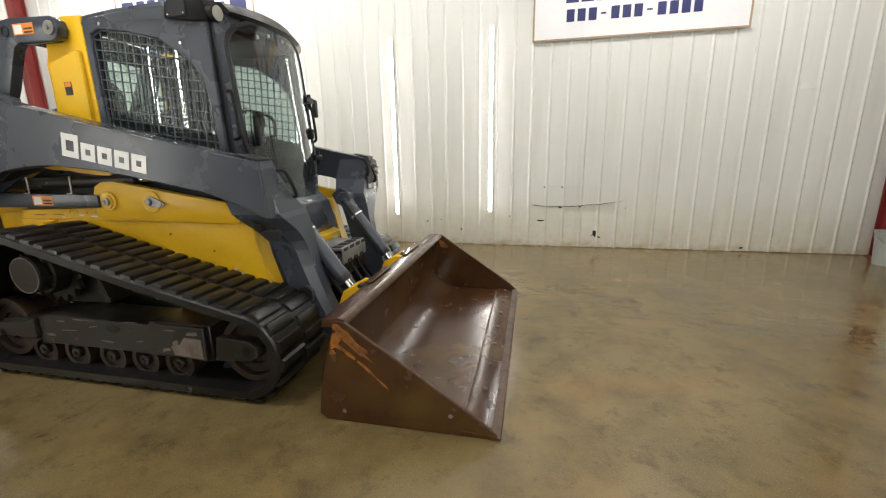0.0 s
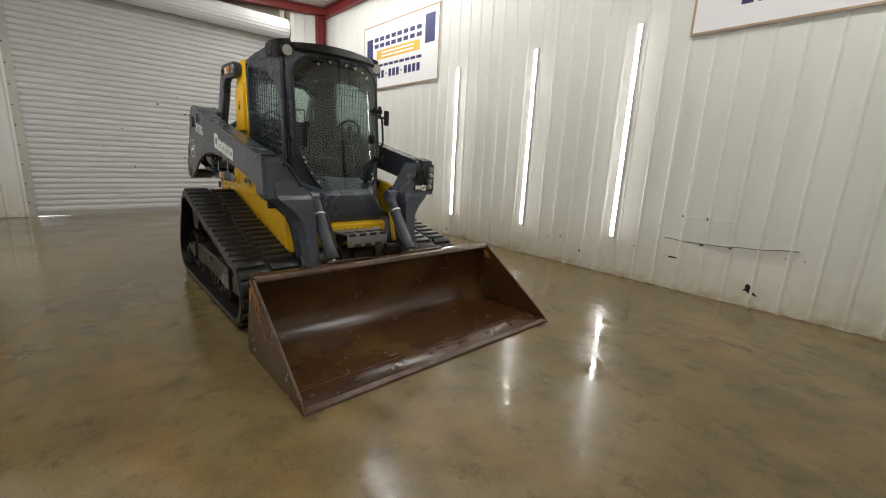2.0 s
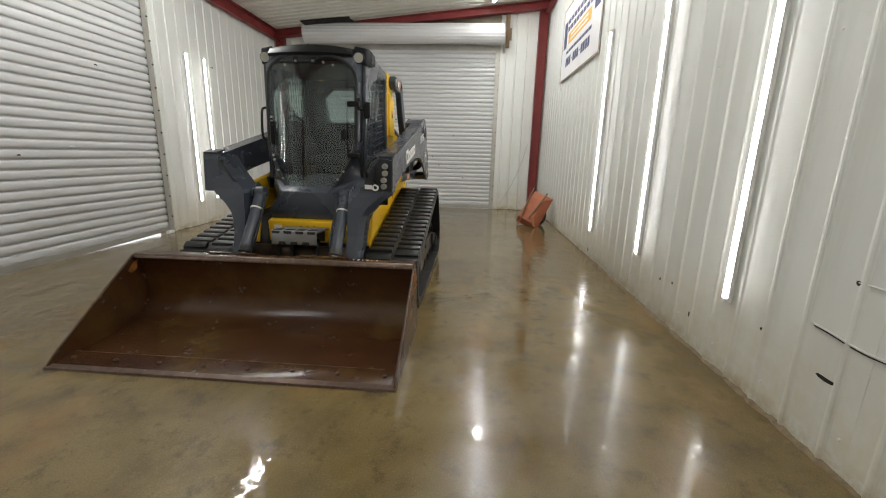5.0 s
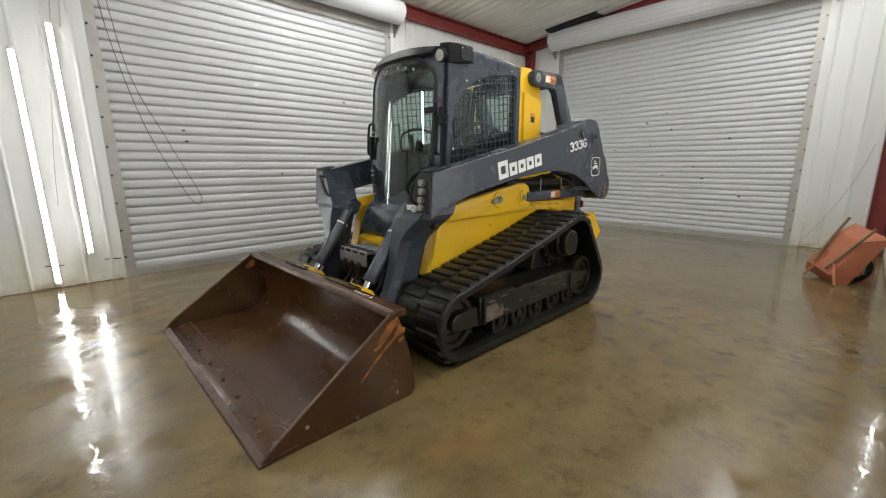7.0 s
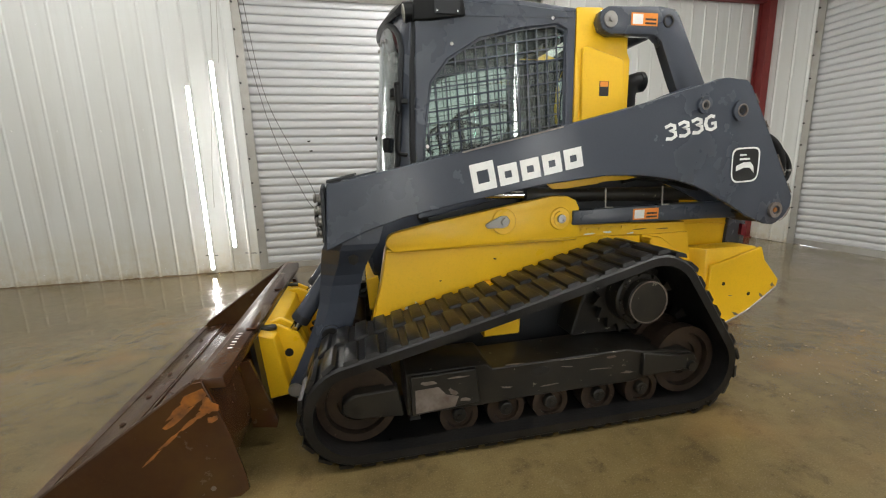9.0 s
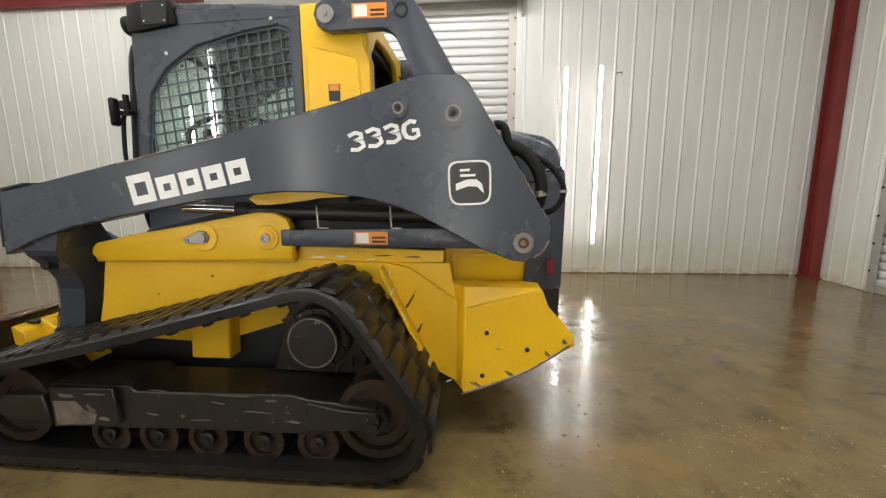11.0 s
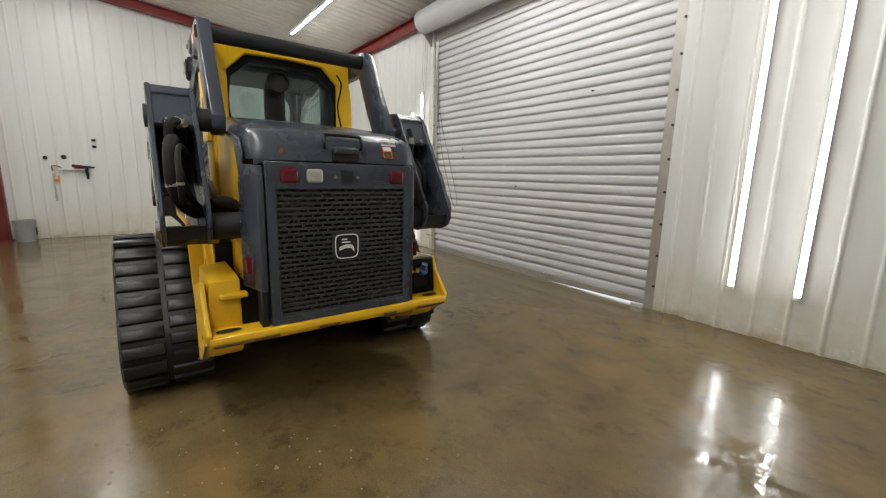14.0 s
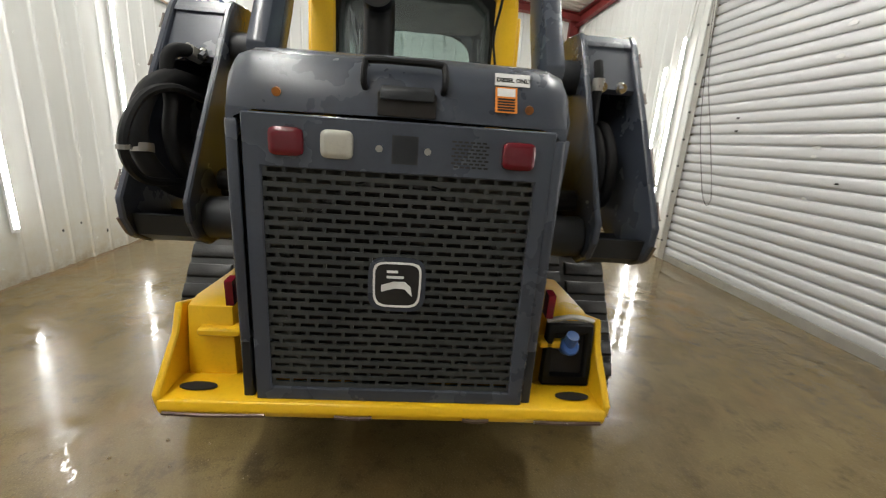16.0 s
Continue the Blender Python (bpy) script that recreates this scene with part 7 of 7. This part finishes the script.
    # lower link and lift cylinder behind the arm
    lk = lp("lower_link", prism([(-0.46, 1.075), (-0.46, 0.995), (-1.60, 0.985), (-1.68, 1.0), (-1.70, 1.05), (-1.66, 1.09), (-1.58, 1.09)], "y", *sided(s, 0.585, 0.65), 0.008, 2), M_GREY, loader, "slate-grey lower link")
    d = lp("label", box(-1.01, -0.84, *sided(s, 0.6505, 0.6512), 1.005, 1.068), M_ORANGE, lk, "orange and white warning label")
    lp("label_field", box(-0.915 if s > 0 else -1.00, -0.85 if s > 0 else -0.935, *sided(s, 0.6514, 0.652), 1.012, 1.061), M_WHITE, d)
    for k in range(2):
        lp("label_bar", box(-1.0 if s > 0 else -0.92, -0.93 if s > 0 else -0.85, *sided(s, 0.6514, 0.652), 1.014 + k * 0.02, 1.024 + k * 0.02), M_BLKD, d)
    lc = lp("lift_cylinder", cyl((-1.45, s * 0.565, 1.13), (-0.25, s * 0.565, 1.165), 0.040, 18, bevel=0.004), M_UNDER, loader, "black lift cylinder")
    lp("rod", cyl((-0.25, s * 0.565, 1.165), (0.10, s * 0.565, 1.18), 0.024, 14), M_CHROME, lc)
    lp("gland", cyl((-0.27, s * 0.565, 1.164), (-0.20, s * 0.565, 1.1665), 0.045, 18), M_GREYD, lc)
    lp("inner_plate", prism([(0.35, 1.06), (-0.50, 1.25), (-1.0, 1.25), (-1.25, 1.15), (-1.28, 0.96), (-0.5, 0.97), (0.3, 0.95)], "y", *sided(s, 0.50, 0.53), 0.005), M_GREYD, loader)
    for k in range(3):
        lp("hose", sweep([(-0.40 - 0.2 * k, s * 0.59, 1.22), (-0.62 - 0.2 * k, s * 0.60, 1.255), (-0.95 - 0.1 * k, s * 0.61, 1.235), (-1.30, s * 0.61, 1.16)], 0.014, 8, 5), M_BLACK, loader, "black hydraulic hose")
    lp("arch_panel", prism([(-0.30, 1.225), (-0.40, 1.285), (-0.92, 1.285), (-0.90, 1.25), (-0.80, 1.232), (-0.66, 1.226), (-0.60, 1.214), (-0.52, 1.206), (-0.42, 1.196), (-0.34, 1.195)], "y", *sided(s, 0.622, 0.634), 0.003), M_YEL, loader, "yellow panel behind the arm")
    for x in (-0.66, -1.03):
        lp("hose_guard", sweep([(x - 0.05, s * 0.645, 1.083), (x - 0.005, s * 0.648, 1.085), (x, s * 0.65, 1.095), (x + 0.004, s * 0.65, 1.19)], 0.0045, 6, 3), M_GUIDE, loader)
    # hoses looping at the rear of the arm
    if s > 0:
        elbow = lp("hose", sweep([(-1.44, 0.68, 1.53), (-1.52, 0.69, 1.545), (-1.565, 0.72, 1.53), (-1.58, 0.73, 1.47), (-1.60, 0.715, 1.38), (-1.65, 0.70, 1.28), (-1.64, 0.66, 1.16), (-1.50, 0.58, 1.09)], 0.020, 10, 6), M_HOSE, loader, "looping black hydraulic hose")
        lp("fitting", cyl((-1.47, 0.684, 1.537), (-1.525, 0.691, 1.545), 0.025, 6), M_STEEL, elbow, "bright hose fitting")
        sleeve = lp("hose", sweep([(-1.45, 0.70, 1.45), (-1.58, 0.72, 1.455), (-1.67, 0.735, 1.41), (-1.725, 0.742, 1.32), (-1.73, 0.735, 1.23), (-1.68, 0.69, 1.14), (-1.55, 0.62, 1.09)], 0.028, 10, 6), M_HOSE, loader, "sleeved black hydraulic hose")
        lp("hose_clamp", pipe((-1.728, 0.738, 1.262), (-1.731, 0.736, 1.238), 0.0315, 0.0275, 14), M_STEEL, sleeve, "bright hose clamp")
        outer = lp("hose", sweep([(-1.50, 0.66, 1.40), (-1.62, 0.69, 1.425), (-1.74, 0.71, 1.39), (-1.825, 0.715, 1.30), (-1.83, 0.715, 1.22), (-1.775, 0.705, 1.165), (-1.66, 0.67, 1.15)], 0.013, 8, 6), M_HOSE, loader, "thin black hydraulic hose")
        lp("fitting", cyl((-1.836, 0.715, 1.262), (-1.836, 0.715, 1.25), 0.017, 8), M_STEEL, outer)
    else:
        for y, r in ((-0.70, 0.019), (-0.66, 0.018)):
            lp("hose", sweep([(-1.36, y, 1.41), (-1.47, y, 1.41), (-1.56, y, 1.34), (-1.59, y, 1.26), (-1.56, y, 1.16), (-1.45, y + 0.02, 1.11)], r, 10, 6), M_HOSE, loader, "looping black hydraulic hose")
        port = lp("hose", sweep([(-1.47, -0.645, 1.62), (-1.50, -0.645, 1.56), (-1.50, -0.645, 1.50), (-1.49, -0.65, 1.42)], 0.016, 8, 5), M_HOSE, loader, "short black hydraulic hose")
        lp("fitting", cyl((-1.50, -0.645, 1.565), (-1.50, -0.645, 1.525), 0.021, 6), M_STEEL, port, "bright hose fitting")
    lp("cross_hose", sweep([(-1.60, s * 0.58, 1.16), (-1.60, s * 0.50, 1.15), (-1.52, s * 0.46, 1.12)], 0.035, 10, 6), M_HOSE, loader, "sleeved black hose")
    # tilt cylinder in front
    tc = lp("tilt_cylinder", joined(cyl((0.765, s * 0.374, 0.95), (1.085, s * 0.374, 0.525), 0.05, 22, bevel=0.005), cyl((0.765, s * 0.334, 0.95), (0.765, s * 0.414, 0.95), 0.058, 20, bevel=0.006)), M_GREY, loader, "slate-grey tilt cylinder")
    lp("gland", cyl((1.077, s * 0.374, 0.536), (1.104, s * 0.374, 0.500), 0.053, 22), M_GREYD, tc)
    lp("rod", cyl((1.099, s * 0.374, 0.507), (1.175, s * 0.374, 0.405), 0.027, 16), M_CHROME, tc, "bright chrome rod")
    lp("rod_eye", cyl((1.180, s * 0.340, 0.398), (1.180, s * 0.408, 0.398), 0.045, 18), M_GREYD, tc)
    lp("band", pipe((0.858, s * 0.374, 0.8265), (0.866, s * 0.374, 0.816), 0.0525, 0.049, 22), M_WHITE, tc, "white wear band")
    lp("feed_pipe", sweep([(0.80, s * 0.316, 0.92), (0.85, s * 0.314, 0.85), (1.03, s * 0.314, 0.61), (1.065, s * 0.334, 0.56)], 0.010, 8, 4), M_GREYD, tc)
    lp("cylinder_ear", prism([(0.70, 1.04), (0.81, 0.99), (0.83, 0.93), (0.76, 0.88), (0.66, 0.90), (0.62, 0.98)], "y", *sided(s, 0.418, 0.438), 0.005), M_GREY, arm)

# hose couplers on the left arm's end, a grab bar on the right arm's
cp = lp("coupler_plate", loft([[(0.882, 0.56, 1.005), (0.882, 0.80, 1.005), (0.876, 0.80, 1.10), (0.874, 0.80, 1.25), (0.874, 0.70, 1.27), (0.876, 0.58, 1.12)], [(0.897, 0.56, 1.005), (0.897, 0.80, 1.005), (0.891, 0.80, 1.10), (0.889, 0.80, 1.25), (0.889, 0.70, 1.27), (0.891, 0.58, 1.12)]], 0.003), M_GREYD, loader, "dark hose coupler plate")
for z in (1.045, 1.095, 1.15, 1.205):
    y = 0.735 + (0.01 if z > 1.1 else 0.0)
    c = lp("coupler", joined(cyl((0.888, y, z), (0.900, y, z), 0.024, 6), cyl((0.900, y, z), (0.915, y, z), 0.019, 16, bevel=0.003), cyl((0.915, y, z), (0.927, y, z), 0.023, 16, bevel=0.004)), M_STEEL, cp, "grey steel hose coupler")
lp("socket", joined(pipe((0.895, 0.665, 1.035), (0.92, 0.665, 1.035), 0.026, 0.016, 18)), M_WHITE, cp)
lp("label", box(0.8975, 0.8985, 0.575, 0.635, 1.02, 1.055), M_WHITE, cp, "small white label")
lp("hose", sweep([(0.87, 0.60, 1.10), (0.90, 0.585, 1.17), (0.86, 0.62, 1.25), (0.80, 0.66, 1.27)], 0.013, 8, 5), M_BLACK, cp)
lp("hose", sweep([(0.88, 0.69, 1.04), (0.93, 0.66, 1.10), (0.90, 0.65, 1.20)], 0.010, 8, 5), M_BLACK, cp)
lp("grab_bar", sweep([(0.86, -0.64, 1.215), (0.905, -0.635, 1.215), (0.91, -0.60, 1.17), (0.905, -0.535, 1.07), (0.865, -0.53, 1.06)], 0.011, 8, 5), M_GREYD, loader, "dark grab bar")

# -- quick coupler --
lp("coupler_beam", prism([(1.16, 0.14), (1.30, 0.12), (1.355, 0.45), (1.30, 0.50), (1.22, 0.47)], "y", -0.53, 0.53, 0.008), M_YEL, loader, "yellow quick-attach frame")
for s in SIDES:
    lp("coupler_ear", prism([(1.05, 0.12), (1.08, 0.21), (1.07, 0.36), (1.11, 0.45), (1.22, 0.51), (1.33, 0.48), (1.25, 0.12)], "y", *sided(s, 0.411, 0.433), 0.006), M_YEL, loader, "yellow coupler ear with a hole")
    lp("coupler_ear", prism([(1.05, 0.12), (1.08, 0.21), (1.07, 0.36), (1.11, 0.45), (1.22, 0.51), (1.33, 0.48), (1.25, 0.12)], "y", *sided(s, 0.30, 0.335), 0.006), M_YEL, loader)
    lp("hole", cyl((1.17, s * 0.4332, 0.34), (1.17, s * 0.4345, 0.34), 0.024, 16), M_HOLE, loader)
    lp("wedge_lever", joined(box(1.22, 1.35, *sided(s, 0.41, 0.46), 0.485, 0.508, 0.006), box(1.30, 1.345, *sided(s, 0.37, 0.50), 0.495, 0.515, 0.006)), M_UNDER, loader)

# -- bucket --
BW = 1.065
floor_line = [(2.13, 0.018), (1.95, 0.020), (1.75, 0.022), (1.58, 0.027), (1.48, 0.045), (1.40, 0.085), (1.352, 0.15), (1.338, 0.22), (1.345, 0.30), (1.365, 0.40), (1.395, 0.50)]
back_line = [(1.37, 0.505), (1.335, 0.40), (1.315, 0.30), (1.308, 0.22), (1.322, 0.14), (1.375, 0.06), (1.46, 0.018), (1.58, 0.004), (1.95, 0.002), (2.13, 0.002)]
bucket = lp("bucket", prism(floor_line + back_line, "y", -BW + 0.012, BW - 0.012, 0.0), M_RUST, loader, "wide rusty brown steel bucket, wet and worn bright at its lip")
for s in SIDES:
    plate = [(1.385, 0.535), (1.425, 0.53), (1.60, 0.415), (1.90, 0.215), (2.13, 0.06), (2.175, 0.02), (2.175, 0.002), (1.30, 0.002), (1.262, 0.03), (1.27, 0.10), (1.31, 0.30)]
    sp = lp("side_plate", prism(plate, "y", *sided(s, BW - 0.014, BW), 0.002), M_RUST, bucket, "rusty bucket side plate")
    rnd = random.Random(11 + s)
    for cx, cz, w, h, tilt in ((1.42, 0.475, 0.065, 0.030, -35), (1.47, 0.435, 0.085, 0.018, -35), (1.375, 0.43, 0.035, 0.045, -20), (1.49, 0.395, 0.09, 0.016, -36), (1.40, 0.40, 0.05, 0.012, -30), (1.45, 0.365, 0.06, 0.010, -36), (1.53, 0.305, 0.07, 0.009, -38), (1.61, 0.235, 0.06, 0.006, -40), (1.36, 0.37, 0.022, 0.018, 0)):
        poly = []
        for q in range(11):
            a = 2 * math.pi * q / 11
            f = rnd.uniform(0.55, 1.15)
            x_, z_ = w * f * math.cos(a), h * f * math.sin(a)
            c, n = math.cos(radians(tilt)), math.sin(radians(tilt))
            poly.append((cx + x_ * c - z_ * n, cz + x_ * n + z_ * c))
        lp("rust_patch", prism(poly, "y", *sided(s, BW + 0.0002, BW + 0.0018)), M_ORUST, sp, "bright orange rust scrape")
    lp("rust_patch", prism([(1.40, 0.49), (1.45, 0.47), (1.50, 0.42), (1.47, 0.40), (1.42, 0.42)], "y", *sided(s, BW - 0.0165, BW - 0.0142)), M_ORUST, sp)
    for xx, zz in ((1.95, 0.10), (1.40, 0.06)):
        lp("hole", cyl((xx, s * (BW + 0.0002), zz), (xx, s * (BW + 0.002), zz), 0.011, 10), M_WORN, sp)
    lp("worn_rim", sweep([(1.43, s * (BW - 0.007), 0.528), (1.60, s * (BW - 0.007), 0.416), (1.90, s * (BW - 0.007), 0.216), (2.13, s * (BW - 0.007), 0.061)], 0.0075, 6, 4), M_LIP, sp, "rim worn to bare steel")
lp("top_beam", prism([(1.30, 0.49), (1.395, 0.495), (1.425, 0.505), (1.43, 0.535), (1.40, 0.542), (1.31, 0.538)], "y", -BW + 0.0145, BW - 0.0145, 0.006, 2), M_RUST, bucket)
lp("top_lip", prism([(1.395, 0.5425), (1.425, 0.540), (1.437, 0.520), (1.437, 0.508), (1.4305, 0.508), (1.4305, 0.535), (1.395, 0.538)], "y", -BW + 0.016, BW - 0.016, 0.002), M_LIP, bucket, "worn steel strip along the top edge")
edge = lp("cutting_edge", prism([(2.19, 0.002), (2.185, 0.012), (2.02, 0.034), (2.00, 0.032), (2.00, 0.0235), (2.12, 0.021), (2.131, 0.002)], "y", -BW - 0.004, BW + 0.004, 0.0015), M_RUST, bucket, "bolted cutting edge, bright along the lip")
lp("bright_lip", prism([(2.1915, 0.0015), (2.187, 0.0145), (2.145, 0.020), (2.144, 0.0185), (2.184, 0.012), (2.188, 0.0015)], "y", -BW - 0.002, BW + 0.002), M_LIP, edge)
lp("edge_seam", box(1.988, 1.997, -BW + 0.016, BW - 0.10, 0.021, 0.028), M_LIP, edge, "bright rubbed seam")
for k in range(8):
    yy = -0.98 + k * 0.28
    lp("edge_bolt", joined(cyl((2.075, yy, 0.026), (2.075, yy, 0.034), 0.015, 6), cyl((2.075, yy, 0.034), (2.075, yy, 0.037), 0.009, 10)), M_LIP, edge)
for y0, y1 in ((-0.52, -0.16), (0.18, 0.56)):
    lp("attach_lip", prism([(1.29, 0.5395), (1.345, 0.5415), (1.348, 0.551), (1.30, 0.549)], "y", y0, y1, 0.003), M_RUST, bucket)
for k in range(6):
    lp("chalk_mark", box(1.35, 1.372, 0.60 + k * 0.034, 0.6055 + k * 0.034 + 0.006 * (k % 2), 0.5435, 0.5445), M_WHITE, bucket, "small white paint mark")
for yy in (-0.75, 0.75):
    lp("back_rib", prism([(1.31, 0.12), (1.20, 0.10), (1.19, 0.14), (1.29, 0.46), (1.335, 0.46)], "y", yy - 0.012, yy + 0.012), M_RUST, bucket)
lp("back_plate", prism([(1.27, 0.10), (1.30, 0.50), (1.325, 0.495), (1.302, 0.30), (1.305, 0.16)], "y", -0.62, 0.62), M_UNDER, bucket)
